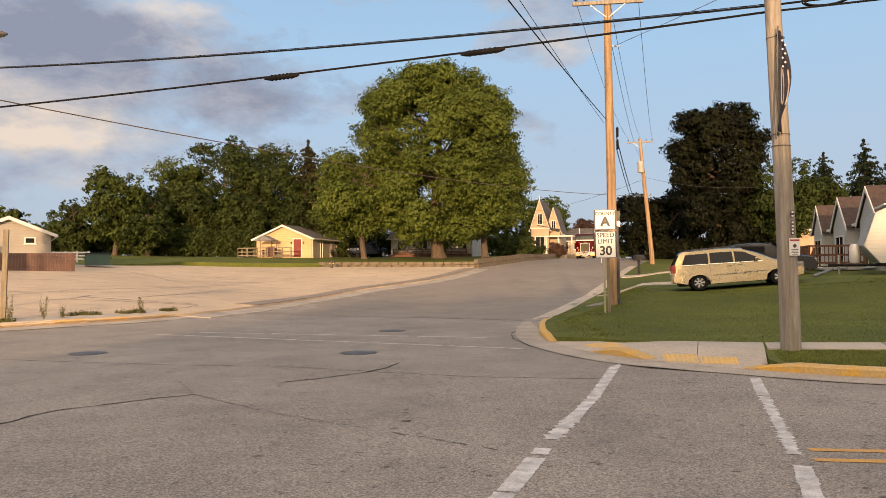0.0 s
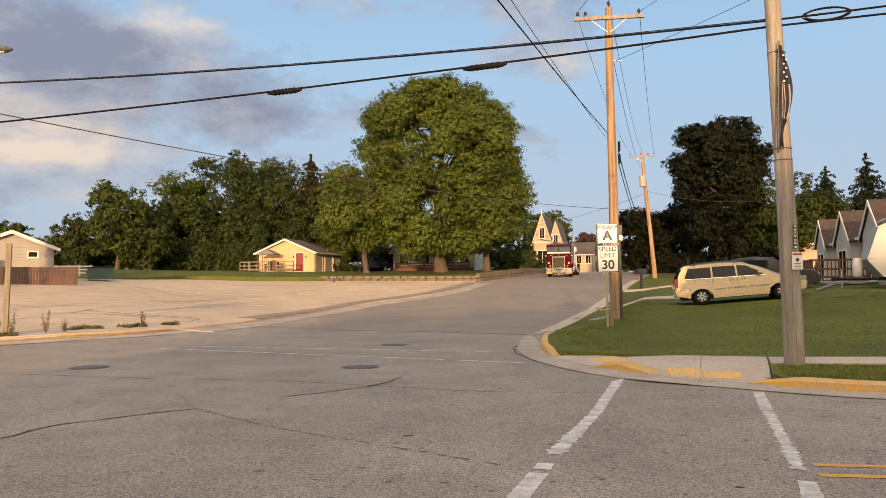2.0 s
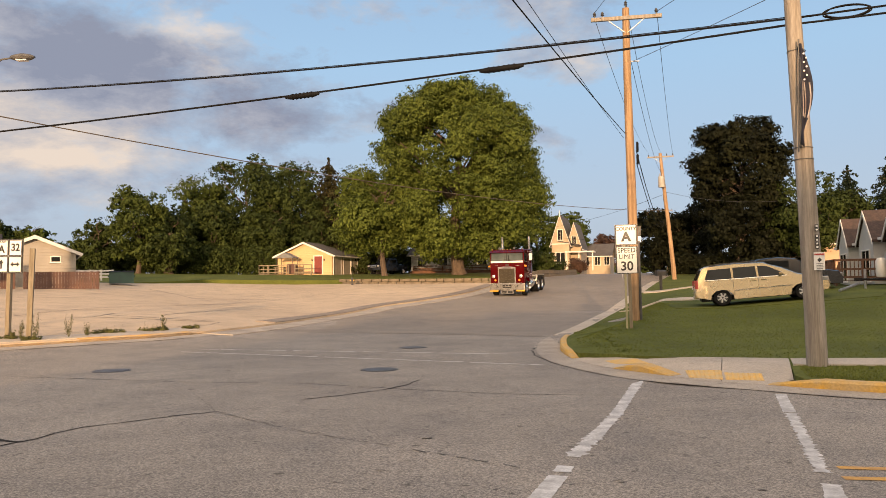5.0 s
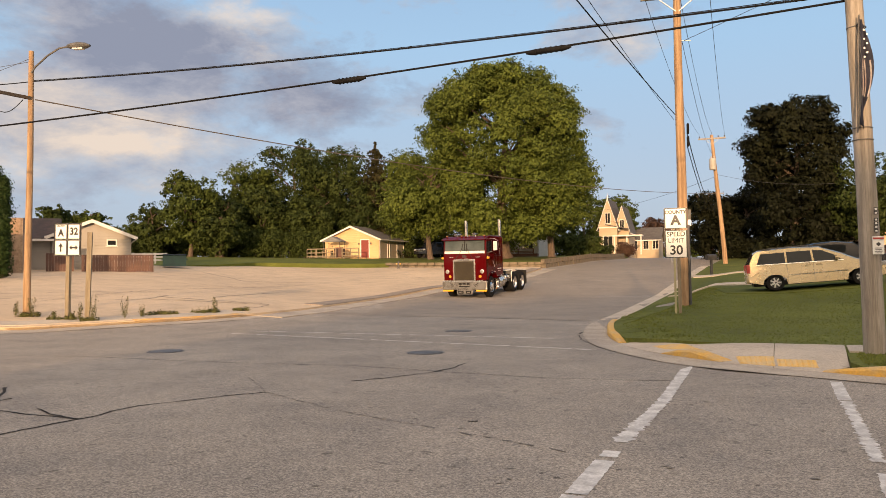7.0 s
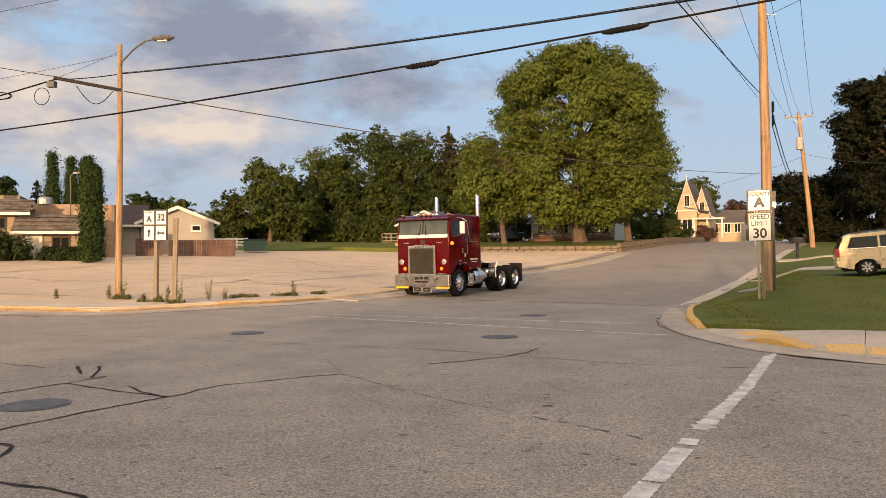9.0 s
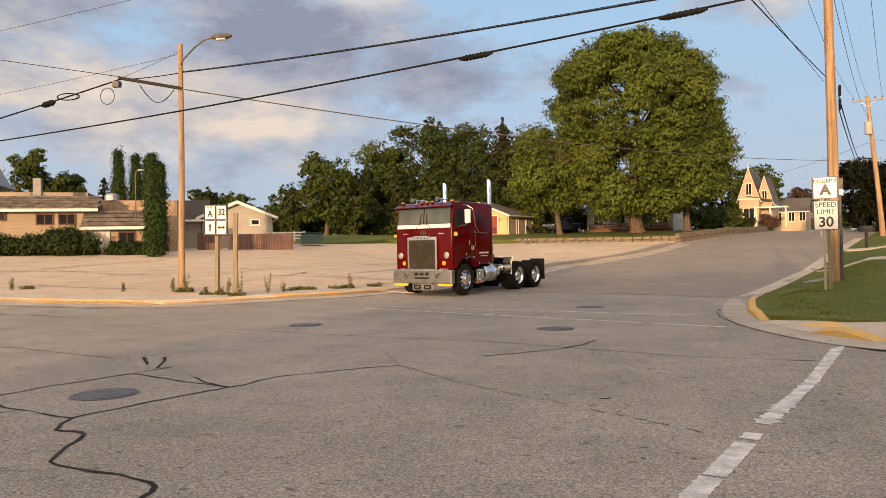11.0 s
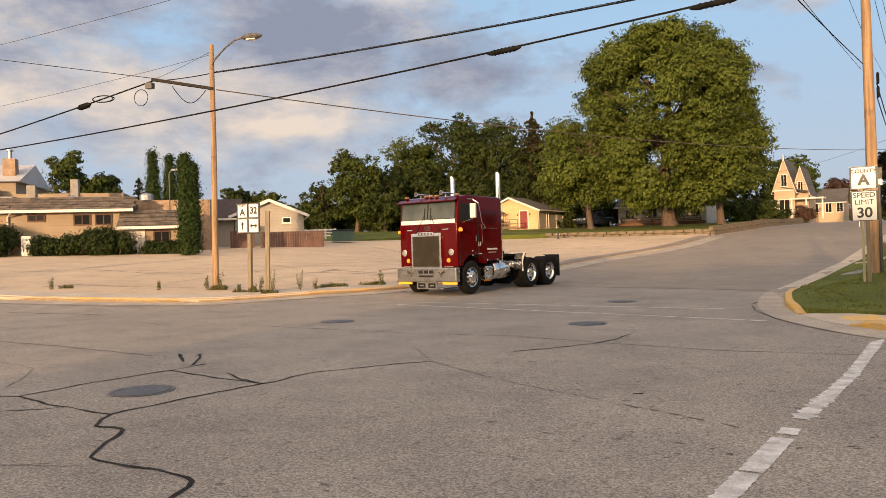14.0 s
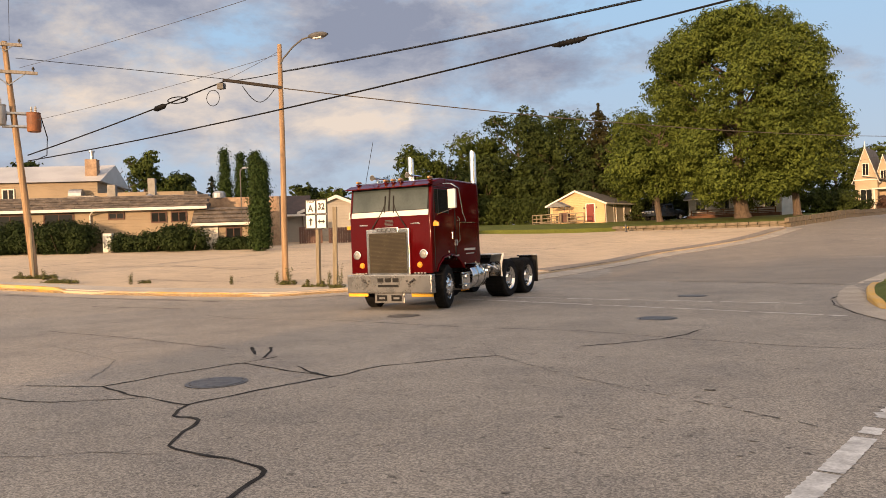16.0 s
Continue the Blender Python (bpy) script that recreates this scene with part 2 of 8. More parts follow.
M = dict(
    road=paving("worn_grey_asphalt", (0.39, 0.355, 0.31), (0.305, 0.277, 0.242), 0.5, 0.62, grain=0.42, stain=0.17),
    hill=paving("smooth_asphalt", (0.295, 0.26, 0.22), (0.25, 0.22, 0.187), 0.85, 0.85, grain=0.25, stain=0.14),
    lot=paving("old_concrete_lot", (0.60, 0.475, 0.335), (0.495, 0.39, 0.275), 0.75, 0.9, 0.12, stain=0.16),
    concrete=paving("kerb_concrete", (0.54, 0.475, 0.39), (0.44, 0.385, 0.315), 0.8, 0.88, 0.8),
    gutter=paving("worn_gutter_concrete", (0.47, 0.415, 0.345), (0.385, 0.34, 0.285), 0.7, 0.85, 0.8, grain=0.2, stain=0.22),
    gravel=paving("gravel_shoulder", (0.36, 0.30, 0.25), (0.27, 0.23, 0.19), 0.5, 0.6, 0.8),
    grass=mat("lawn_turf", (0.15, 0.168, 0.036), 0.9, (0.10, 0.12, 0.026), 0.35, 14, 0.6, vary=0.45, spec=0.15),
    farground=mat("rough_grass", (0.08, 0.10, 0.03), 0.9, (0.06, 0.07, 0.03), 0.05, 3, 0.3, vary=0.3, spec=0.15),
    blade=mat("grass_blade", (0.155, 0.176, 0.038), 0.8, (0.115, 0.135, 0.028), 0.6, 5, 0, random_hue=0.2, spec=0.2),
    white_line=mat("worn_white_road_paint", (0.72, 0.70, 0.66), 0.7, (0.45, 0.43, 0.40), 5.0, 40, 0.2, vary=0.25),
    faint_line=mat("faded_white_road_paint", (0.62, 0.585, 0.53), 0.8, (0.42, 0.39, 0.35), 6.0, 40, 0.2, vary=0.2, contrast=0.3),
    yellow_line=mat("yellow_road_paint", (0.66, 0.36, 0.07), 0.7, (0.52, 0.30, 0.10), 4.0, 40, 0.2, vary=0.25),
    kerb_paint=mat("chipped_yellow_kerb_paint", (0.70, 0.40, 0.06), 0.7, (0.58, 0.40, 0.17), 3.0, 30, 0.2, vary=0.25),
    kerb_worn=mat("worn_yellow_kerb_paint", (0.66, 0.37, 0.08), 0.8, (0.54, 0.44, 0.30), 1.6, 12, 0.2, vary=0.3, contrast=0.5),
    kerb_bare=mat("concrete_with_paint_traces", (0.56, 0.46, 0.33), 0.8, (0.60, 0.38, 0.13), 1.3, 14, 0.2, vary=0.25, contrast=0.35),
    tactile=mat("yellow_tactile_plate", (0.72, 0.46, 0.13), 0.7, (0.62, 0.44, 0.2), 3.0, 30, 0.1),
    hairline=mat("open_crack_shadow", (0.11, 0.10, 0.088), 0.9, (0.17, 0.15, 0.13), 6, 30, 0.2, vary=0.4),
    tar=mat("crack_sealer_tar", (0.022, 0.019, 0.016), 0.8, (0.045, 0.04, 0.034), 5, 30, 0.2, vary=0.3, spec=0.15),
    iron=mat("cast_iron_cover", (0.11, 0.105, 0.10), 0.55, (0.16, 0.15, 0.14), 9, 60, 0.4, metal=0.5),
    pole=mat("weathered_pole_wood", (0.42, 0.37, 0.31), 0.85, (0.27, 0.23, 0.185), 3.0, 22, 0.5, vary=0.35, stretch=(6, 6, 0.25)),
    pole_new=mat("yellow_pine_pole_wood", (0.45, 0.295, 0.165), 0.8, (0.26, 0.16, 0.085), 2.5, 22, 0.4, vary=0.35, stretch=(6, 6, 0.25)),
    wood=mat("bare_post_wood", (0.30, 0.25, 0.17), 0.85, (0.21, 0.17, 0.115), 3, 30, 0.4, vary=0.3, stretch=(5, 5, 0.4)),
    deck=mat("stained_deck_wood", (0.17, 0.078, 0.04), 0.8, (0.11, 0.053, 0.03), 2, 30, 0.3, vary=0.3),
    wire=mat("black_cable_rubber", (0.007, 0.007, 0.008), 0.7, (0.012, 0.012, 0.012), 2, 20, 0.1, spec=0.1),
    # brown cable, its colour lightened to stand for low sun on it
    sunlit_wire=mat("sunlit_brown_cable", (0.14, 0.115, 0.09), 0.8, (0.09, 0.075, 0.06), 2, 20, 0.1, spec=0.2),
    thin_wire=mat("grey_conductor", (0.05, 0.05, 0.055), 0.6, (0.07, 0.07, 0.075), 2, 20, 0.0, metal=0.3),
    steel=mat("galvanised_steel", (0.45, 0.46, 0.47), 0.45, (0.35, 0.36, 0.37), 6, 40, 0.1, metal=0.8),
    dark_steel=mat("dark_steel", (0.06, 0.06, 0.065), 0.5, (0.09, 0.085, 0.08), 6, 40, 0.1, metal=0.4),
    sign_white=mat("white_sign_sheeting", (0.80, 0.79, 0.76), 0.5, (0.74, 0.73, 0.70), 2, 30, 0.0, vary=0.05),
    sign_black=mat("black_sign_ink", (0.015, 0.015, 0.015), 0.5, (0.03, 0.03, 0.03), 4, 30, 0.0),
    sign_red=mat("red_sign_ink", (0.42, 0.04, 0.03), 0.5, (0.35, 0.05, 0.04), 4, 30, 0.0),
)

# ---------------------------------------------------------------- building helpers


def mesh_of(name, bm, material=None, smooth=False):
    me = bpy.data.meshes.new(name)
    bm.to_mesh(me)
    bm.free()
    if material:
        me.materials.append(material)
    if smooth:
        me.shade_smooth()
        me.set_sharp_from_angle(angle=radians(40))
    return me


def part(name, bm, material, parent=None, label="", smooth=False, at=None):
    ob = new(name, mesh_of(name, bm, material, smooth))
    ob.parent = parent
    if at is not None:
        ob.matrix_basis = at
    return tagged(ob, label)


def thing(name, at, label, category, group="", kind=""):
    ob = new(name)
    ob.empty_display_size = 0.2
    ob.matrix_basis = at
    return tagged(ob, label, category, group, kind)


def box(bm, cx, cy, cz, sx, sy, sz, bevel=0.0, rot=None):
    """Adds a box, bevelled on all edges."""
    m = Matrix.Translation((cx, cy, cz))
    if rot is not None:
        m = m @ rot
    v = bmesh.ops.create_cube(bm, size=1.0, matrix=m @ Matrix.Diagonal((sx, sy, sz, 1)))["verts"]
    if bevel:
        edges = list({e for q in v for e in q.link_edges})
        bmesh.ops.bevel(bm, geom=edges, offset=bevel, segments=2, affect="EDGES", profile=0.6)
    return bm


def boxm(cx, cy, cz, sx, sy, sz, bevel=0.0, rot=None):
    return box(bmesh.new(), cx, cy, cz, sx, sy, sz, bevel, rot)


def rod(bm, a, b, r1, r2=None, seg=12, caps=True):
    """A tapered round bar from a to b."""
    a, b = Vector(a), Vector(b)
    d = b - a
    m = Matrix.Translation((a + b) / 2) @ d.to_track_quat("Z", "Y").to_matrix().to_4x4()
    bmesh.ops.create_cone(bm, cap_ends=caps, segments=seg, radius1=r1, radius2=r1 if r2 is None else r2, depth=d.length, matrix=m)
    return bm


def rodm(a, b, r1, r2=None, seg=12):
    return rod(bmesh.new(), a, b, r1, r2, seg)


def prism(bm, outline, y0, y1, axis="y"):
    """Extrudes an outline (u, v) along an axis: y: (u, -, v); x: (-, u, v); z: (u, v, -)."""
    def at(u, v, w):
        return {"y": (u, w, v), "x": (w, u, v), "z": (u, v, w)}[axis]
    a = [bm.verts.new(at(u, v, y0)) for u, v in outline]
    b = [bm.verts.new(at(u, v, y1)) for u, v in outline]
    k = len(outline)
    bm.faces.new(a)
    bm.faces.new(b[::-1])
    for i in range(k):
        bm.faces.new((a[i], b[i], b[(i + 1) % k], a[(i + 1) % k]))
    bmesh.ops.recalc_face_normals(bm, faces=bm.faces[:])
    return bm


def prismm(outline, y0, y1, axis="y"):
    return prism(bmesh.new(), outline, y0, y1, axis)


def pipe(bm, points, r, seg=8):
    """A round tube through points."""
    pts = [Vector(p) for p in points]
    rings = []
    for i, p in enumerate(pts):
        d = (pts[min(i + 1, len(pts) - 1)] - pts[max(i - 1, 0)]).normalized()
        q = d.to_track_quat("Z", "Y")
        rings.append([bm.verts.new(p + q @ Vector((r * math.cos(a), r * math.sin(a), 0))) for a in [2 * math.pi * k / seg for k in range(seg)]])
    for a, b in zip(rings, rings[1:]):
        for k in range(seg):
            bm.faces.new((a[k], a[(k + 1) % seg], b[(k + 1) % seg], b[k]))
    bm.faces.new(rings[0][::-1])
    bm.faces.new(rings[-1])
    return bm


def pipem(points, r, seg=8):
    return pipe(bmesh.new(), points, r, seg)


def spin(profile, seg=20, axis="z", caps=True):
    """A turned body: profile rows (radius, height)."""
    bm = bmesh.new()
    rings = []
    for r, h in profile:
        ring = []
        for k in range(seg):
            a = 2 * math.pi * k / seg
            c, s = r * math.cos(a), r * math.sin(a)
            ring.append(bm.verts.new({"z": (c, s, h), "x": (h, c, s), "y": (c, h, s)}[axis]))
        rings.append(ring)
    for a, b in zip(rings, rings[1:]):
        for k in range(seg):
            bm.faces.new((a[k], a[(k + 1) % seg], b[(k + 1) % seg], b[k]))
    if caps and profile[0][0] > 1e-4:
        bm.faces.new(rings[0][::-1])
    if caps and profile[-1][0] > 1e-4:
        bm.faces.new(rings[-1])
    bmesh.ops.remove_doubles(bm, verts=bm.verts[:], dist=1e-5)
    bmesh.ops.recalc_face_normals(bm, faces=bm.faces[:])
    return bm


def lettering(text, size, material, parent, at, name="lettering", bold=0.0):
    cu = bpy.data.curves.new(name, "FONT")
    cu.body, cu.size, cu.align_x, cu.align_y, cu.extrude, cu.offset = text, size, "CENTER", "CENTER", 0.002, bold
    cu.materials.append(material)
    ob = new(name, cu)
    ob.parent, ob.matrix_basis = parent, at
    return ob


# ---------------------------------------------------------------- lie of the land
ROAD_RISE = ([0, 25, 30, 40, 52, 63, 80, 103, 140, 300], [0, 0, .05, .26, .9, 1.63, 2.5, 3.05, 3.3, 3.3])
LOT_RISE = ([0, 23, 28, 36, 45, 60, 90, 140, 300], [0, 0, .3, .88, 1.48, 2.2, 3.2, 3.5, 3.5])
LAWN_RISE = ([0, 11, 14, 22, 27, 31, 36, 45, 55, 63, 80, 103, 300], [0, 0, .05, .24, .45, .6, .75, .95, 1.35, 1.75, 2.45, 3.0, 3.2])
ROAD_RIGHT = ([12, 20, 25, 35.3, 42, 50, 57, 64, 75, 140], [2.6, 2.5, 3.7, 6.7, 8.7, 11.3, 13.7, 16.4, 19.9, 41])


def ease(v):
    v = min(1.0, max(0.0, v))
    return v * v * (3 - 2 * v)


def land(x, y):
    """The height of the road surface, carried on under lawns and lots."""
    r, az = math.hypot(x, y), math.degrees(math.atan2(x, y))
    if y < 0:
        r, az = abs(x) if abs(x) > 40 else 0, 90 if x > 0 else -90
    z, b, c = (float(np.interp(r, *p)) for p in (ROAD_RISE, LOT_RISE, LAWN_RISE))
    z += (b - z) * ease((-10 - az) / 20)
    z += (c - z) * ease((x - float(np.interp(y, *ROAD_RIGHT)) - 0.7 * ease((y - 20) / 6)) / (1.0 + 0.07 * max(0, y - 20)))
    if 9.7 < x < 40 and 22 < y < 45:
        z += 0.078 * min(x - 9.7, 6) * ease((y - 22) / 5) * ease((45 - y) / 8)
    return z


def drape(name, outline, above, material, step=2.0, skirt=0.4, inner=None, top=None):
    """A slab with the outline (x, y), its top that far above the land, cut to a grid so that it follows the ground."""
    bm = bmesh.new()
    bm.faces.new([bm.verts.new((x, y, 0)) for x, y in outline])
    bmesh.ops.triangulate(bm, faces=bm.faces[:], quad_method="FIXED", ngon_method="EAR_CLIP" if name == "road" else "BEAUTY")
    for axis in (0, 1):
        lo, hi = min(p[axis] for p in outline), max(p[axis] for p in outline)
        k = math.floor(lo / step) + 1
        while k * step < hi:
            co, no = [0, 0, 0], [0, 0, 0]
            co[axis], no[axis] = k * step, 1
            bmesh.ops.bisect_plane(bm, geom=bm.verts[:] + bm.edges[:] + bm.faces[:], plane_co=co, plane_no=no, dist=1e-4)
            k += 1
    for v in bm.verts:
        v.co.z = (top or land)(v.co.x, v.co.y) + above
    bmesh.ops.recalc_face_normals(bm, faces=bm.faces[:])
    if sum(f.normal.z for f in bm.faces) < 0:
        bmesh.ops.reverse_faces(bm, faces=bm.faces[:])
    if skirt:
        rim = [e for e in bm.edges if e.is_boundary]
        made = bmesh.ops.extrude_edge_only(bm, edges=rim)["geom"]
        for v in made:
            if isinstance(v, bmesh.types.BMVert):
                v.co.z -= skirt
        bmesh.ops.recalc_face_normals(bm, faces=bm.faces[:])
    return new(name, mesh_of(name, bm, material))


def along(points, left, right):
    """The outline of a strip beside a line of points: offsets to its left and right."""
    a, b = [], []
    for i, p in enumerate(points):
        q, s = points[max(i - 1, 0)], points[min(i + 1, len(points) - 1)]
        d = Vector((s[0] - q[0], s[1] - q[1])).normalized()
        nrm = Vector((-d.y, d.x))
        a.append((p[0] + nrm.x * left, p[1] + nrm.y * left))
        b.append((p[0] - nrm.x * right, p[1] - nrm.y * right))
    return a + b[::-1]


def smooth_line(points, k=4):
    """Catmull-Rom through points."""
    out = []
    for i in range(len(points) - 1):
        p0, p1, p2, p3 = (Vector(points[min(max(i + j, 0), len(points) - 1)]) for j in (-1, 0, 1, 2))
        for s in range(k):
            t = s / k
            out.append(tuple(0.5 * (2 * p1 + (p2 - p0) * t + (2 * p0 - 5 * p1 + 4 * p2 - p3) * t * t + (3 * p1 - p0 - 3 * p2 + p3) * t ** 3)))
    return out + [tuple(points[-1])]


# the far ground, one sheet to the horizon
def build_ground():
    xs = sorted(set(list(range(-160, 161, 8)) + [-2500, -900, -400, -240, 240, 400, 900, 2500]))
    ys = sorted(set(list(range(-80, 241, 8)) + [-2500, -900, -300, -150, 320, 500, 900, 2500]))
    bm = bmesh.new()
    grid = [[bm.verts.new((x, y, land(x, y) - 0.45)) for x in xs] for y in ys]
    for j in range(len(ys) - 1):
        for i in range(len(xs) - 1):
            bm.faces.new((grid[j][i], grid[j][i + 1], grid[j + 1][i + 1], grid[j + 1][i]))
    tagged(new("ground", mesh_of("ground", bm, M["farground"], True)), "rough green grassland running to the horizon", "ground", kind="structure")


build_ground()

KERB_RIGHT = smooth_line([(16.4, 64.3), (11.3, 49.8), (6.7, 35.3), (3.75, 25.6), (2.9, 22.6), (2.51, 20.05), (2.36, 18.4), (2.41, 16.55), (2.83, 14.73), (3.5, 13.16), (4.13, 12.43), (4.69, 11.99),
                          (5.51, 11.33), (6.24, 10.9), (9.0, 9.5), (14.0, 8.1), (30.0, 5.5), (60.0, 1.0)])
KERB_LEFT = smooth_line([(-90.0, 16.0), (-50.0, 17.5), (-24.0, 18.9), (-18.9, 19.3), (-14.3, 20.1), (-12.7, 21.2), (-11.3, 22.5), (-9.9, 24.0), (-8.9, 26.0)], 12)
LOT_EDGE = smooth_line([(-8.9, 26.0), (-8.0, 29.6), (-6.67, 36.8), (-4.7, 44.0), (-2.96, 47.4), (0.24, 54.8), (2.7, 63.5)])
HILL_LEFT = smooth_line([(2.7, 63.5), (7.6, 75.0), (14.5, 96.0), (27, 140)])
HILL_RIGHT = [(41, 140), (26.5, 96), (19.9, 75)]

tagged(drape("road", [(-90, -14), (60, -14)] + KERB_RIGHT[::-1] + HILL_RIGHT[::-1] + HILL_LEFT[::-1] + LOT_EDGE[::-1][1:] + KERB_LEFT[::-1][1:], 0.0, M["road"], 2.5, 0.5),
       "grey worn asphalt street with sealed cracks", "road", kind="structure")
_edge = [(p[0], p[1]) for p in along(KERB_RIGHT, 0.17, -0.17)[:len(KERB_RIGHT)]]
LAWN_EDGE = [p for p in _edge if p[1] > 17.0] + [(2.66, 17.0), (3.5, 15.28), (4.87, 14.62), (5.98, 14.28), (8.0, 13.95), (9.9, 13.55), (12.4, 12.9), (18.0, 11.4)] + [p for p in _edge if p[0] > 18]
VERGE = [(5.22, 12.25), (5.98, 14.28), (8.0, 13.95), (9.9, 13.55), (12.4, 12.9), (18.0, 11.4)] + [p for p in _edge if 5.15 < p[0] <= 18 and p[1] < 12.1][::-1]
tagged(drape("lawn_verge", VERGE, 0.12, M["grass"], 1.0, 0.4), "narrow grass verge between sidewalk and kerb", "lawn", kind="structure")
tagged(drape("lawn_right", LAWN_EDGE + [(90, 1), (90, 140), (41.5, 140), (27, 96), (20.4, 75)], 0.12, M["grass"], 1.0, 0.4),
       "mown green lawn beside the street", "lawn", kind="structure")
tagged(drape("parking_lot", KERB_LEFT + LOT_EDGE[1:] + [(2.6, 66.5), (-10.6, 67.5), (-22.3, 64), (-25, 56), (-34, 50), (-60, 45), (-90, 40)], 0.10, M["lot"], 2.5, 0.5),
       "pale cracked concrete parking lot", "parking lot", kind="structure")


def terrace(x, y):
    return land(x, y) + 0.42 * ease((y - 60) / 6) + 0.06 * ease((y - 72) / 14)


tagged(drape("lawn_left", [(2.9, 67.0), (-10.6, 68.0), (-22.3, 64.6), (-27, 60), (-90, 60), (-90, 150), (26, 150), (14.0, 97), (7.0, 76)], 0.02, M["grass"], 3.0, 1.2, top=terrace),
       "green lawn above the parking lot", "lawn", kind="structure")
SEAM = [(-8.35, 28.4), (-5.0, 27.4), (-1.9, 26.55), (0.9, 25.3), (2.75, 24.2), (3.2, 24.75)]
tagged(drape("hill_road", SEAM + [p for p in KERB_RIGHT[::-1] if p[1] > 25.0] + HILL_RIGHT[::-1] + HILL_LEFT[::-1] + [p for p in LOT_EDGE[::-1][1:] if p[1] > 28.8], 0.006, M["hill"], 2.5, 0),
       "smooth grey asphalt climbing the hill", "road", kind="structure")

# ---------------------------------------------------------------- street surface details
M.update(
    bark=mat("tree_bark", (0.16, 0.115, 0.08), 0.9, (0.09, 0.065, 0.05), 3, 18, 0.6, vary=0.4, stretch=(3, 3, 0.6)),
    leaf_maple=leaf_mat("maple_leaves", (0.132, 0.168, 0.032), (0.080, 0.107, 0.021)),
    leaf_dark=leaf_mat("dark_tree_leaves", (0.066, 0.088, 0.022), (0.038, 0.054, 0.015)),
    leaf_mid=leaf_mat("green_tree_leaves", (0.090, 0.118, 0.026), (0.054, 0.074, 0.017)),
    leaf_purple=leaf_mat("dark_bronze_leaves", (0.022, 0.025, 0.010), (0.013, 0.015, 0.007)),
    leaf_brown=leaf_mat("brownish_spruce_needles", (0.062, 0.055, 0.022), (0.036, 0.036, 0.015)),
    leaf_conifer=leaf_mat("spruce_needles", (0.028, 0.042, 0.019), (0.016, 0.025, 0.013)),
    leaf_cedar=leaf_mat("arborvitae_foliage", (0.048, 0.078, 0.02), (0.03, 0.052, 0.014)),
    leaf_shrub=leaf_mat("shrub_leaves", (0.042, 0.06, 0.018), (0.023, 0.037, 0.012)),
    weed=leaf_mat("weed_leaves", (0.16, 0.17, 0.05), (0.12, 0.11, 0.05)),
    leaf_red=leaf_mat("reddish_leaves", (0.12, 0.07, 0.05), (0.08, 0.05, 0.04)),
)


def ribbon(name, points, width, material, above=0.004, parent=None, label="", category="", kind="", wob=0.0, group="", step=0.3, ragged=0.12):
    """A flat strip that lies on the ground along points."""
    bm = bmesh.new()
    pts = []
    for (x0, y0), (x1, y1) in zip(points, points[1:]):
        k = max(1, int(math.hypot(x1 - x0, y1 - y0) / step))
        pts += [(x0 + (x1 - x0) * i / k, y0 + (y1 - y0) * i / k) for i in range(k)]
    pts.append(points[-1])
    prev = None
    for i, p in enumerate(pts):
        q, s = pts[max(i - 1, 0)], pts[min(i + 1, len(pts) - 1)]
        d = Vector((s[0] - q[0], s[1] - q[1])).normalized()
        off = wob * (0.6 * noise.noise(Vector((p[0] * 2.3, p[1] * 2.3, 0))) + 0.18 * noise.noise(Vector((p[0] * 11, p[1] * 11, 5))))
        w = width * (1 + (0.9 * noise.noise(Vector((p[0] * 3.1, p[1] * 3.1, 7))) if wob else ragged * noise.noise(Vector((p[0] * 17, p[1] * 17, 3))))) / 2
        x, y = p[0] - d.y * off, p[1] + d.x * off
        a, b = (x - d.y * w, y + d.x * w), (x + d.y * w, y - d.x * w)
        row = [bm.verts.new((u, v, land(u, v) + above)) for u, v in (a, b)]
        if prev:
            bm.faces.new((prev[0], prev[1], row[1], row[0]))
        prev = row
    bmesh.ops.recalc_face_normals(bm, faces=bm.faces[:])
    ob = new(name, mesh_of(name, bm, material))
    ob.parent = parent
    return tagged(ob, label, category, group, kind)


def dashes(name, a, b, width, material, pieces, label, gap=0.03, seed=3):
    """A worn painted line that has broken into pieces."""
    rnd = random.Random(seed)
    t = thing(name, Matrix(), label, "road marking", kind="structure")
    cuts = [0.0] + sorted(rnd.random() for _ in range(pieces - 1)) + [1.0]
    for u, v in zip(cuts, cuts[1:]):
        v -= 0.4 * gap * rnd.uniform(0.3, 1.0) * min(1, (v - u) * 8)
        j = rnd.uniform(-0.02, 0.02)
        p, q = (a[0] + (b[0] - a[0]) * u + j, a[1] + (b[1] - a[1]) * u), (a[0] + (b[0] - a[0]) * v + j, a[1] + (b[1] - a[1]) * v)
        ribbon("painted_patch", [p, q], width * rnd.uniform(0.85, 1.05), material, 0.005, t, step=0.03, ragged=0.35)
    return t




def worn_line(pieces, width, label):
    """A crosswalk line in pieces; each is (points, share of the width, wear of its edges)."""
    t = thing("crosswalk_line", Matrix(), label, "road marking", kind="structure")
    for pts, share, wear in pieces:
        ribbon("painted_patch", pts, width * share, M["white_line"], 0.005, t, step=0.035, ragged=wear)


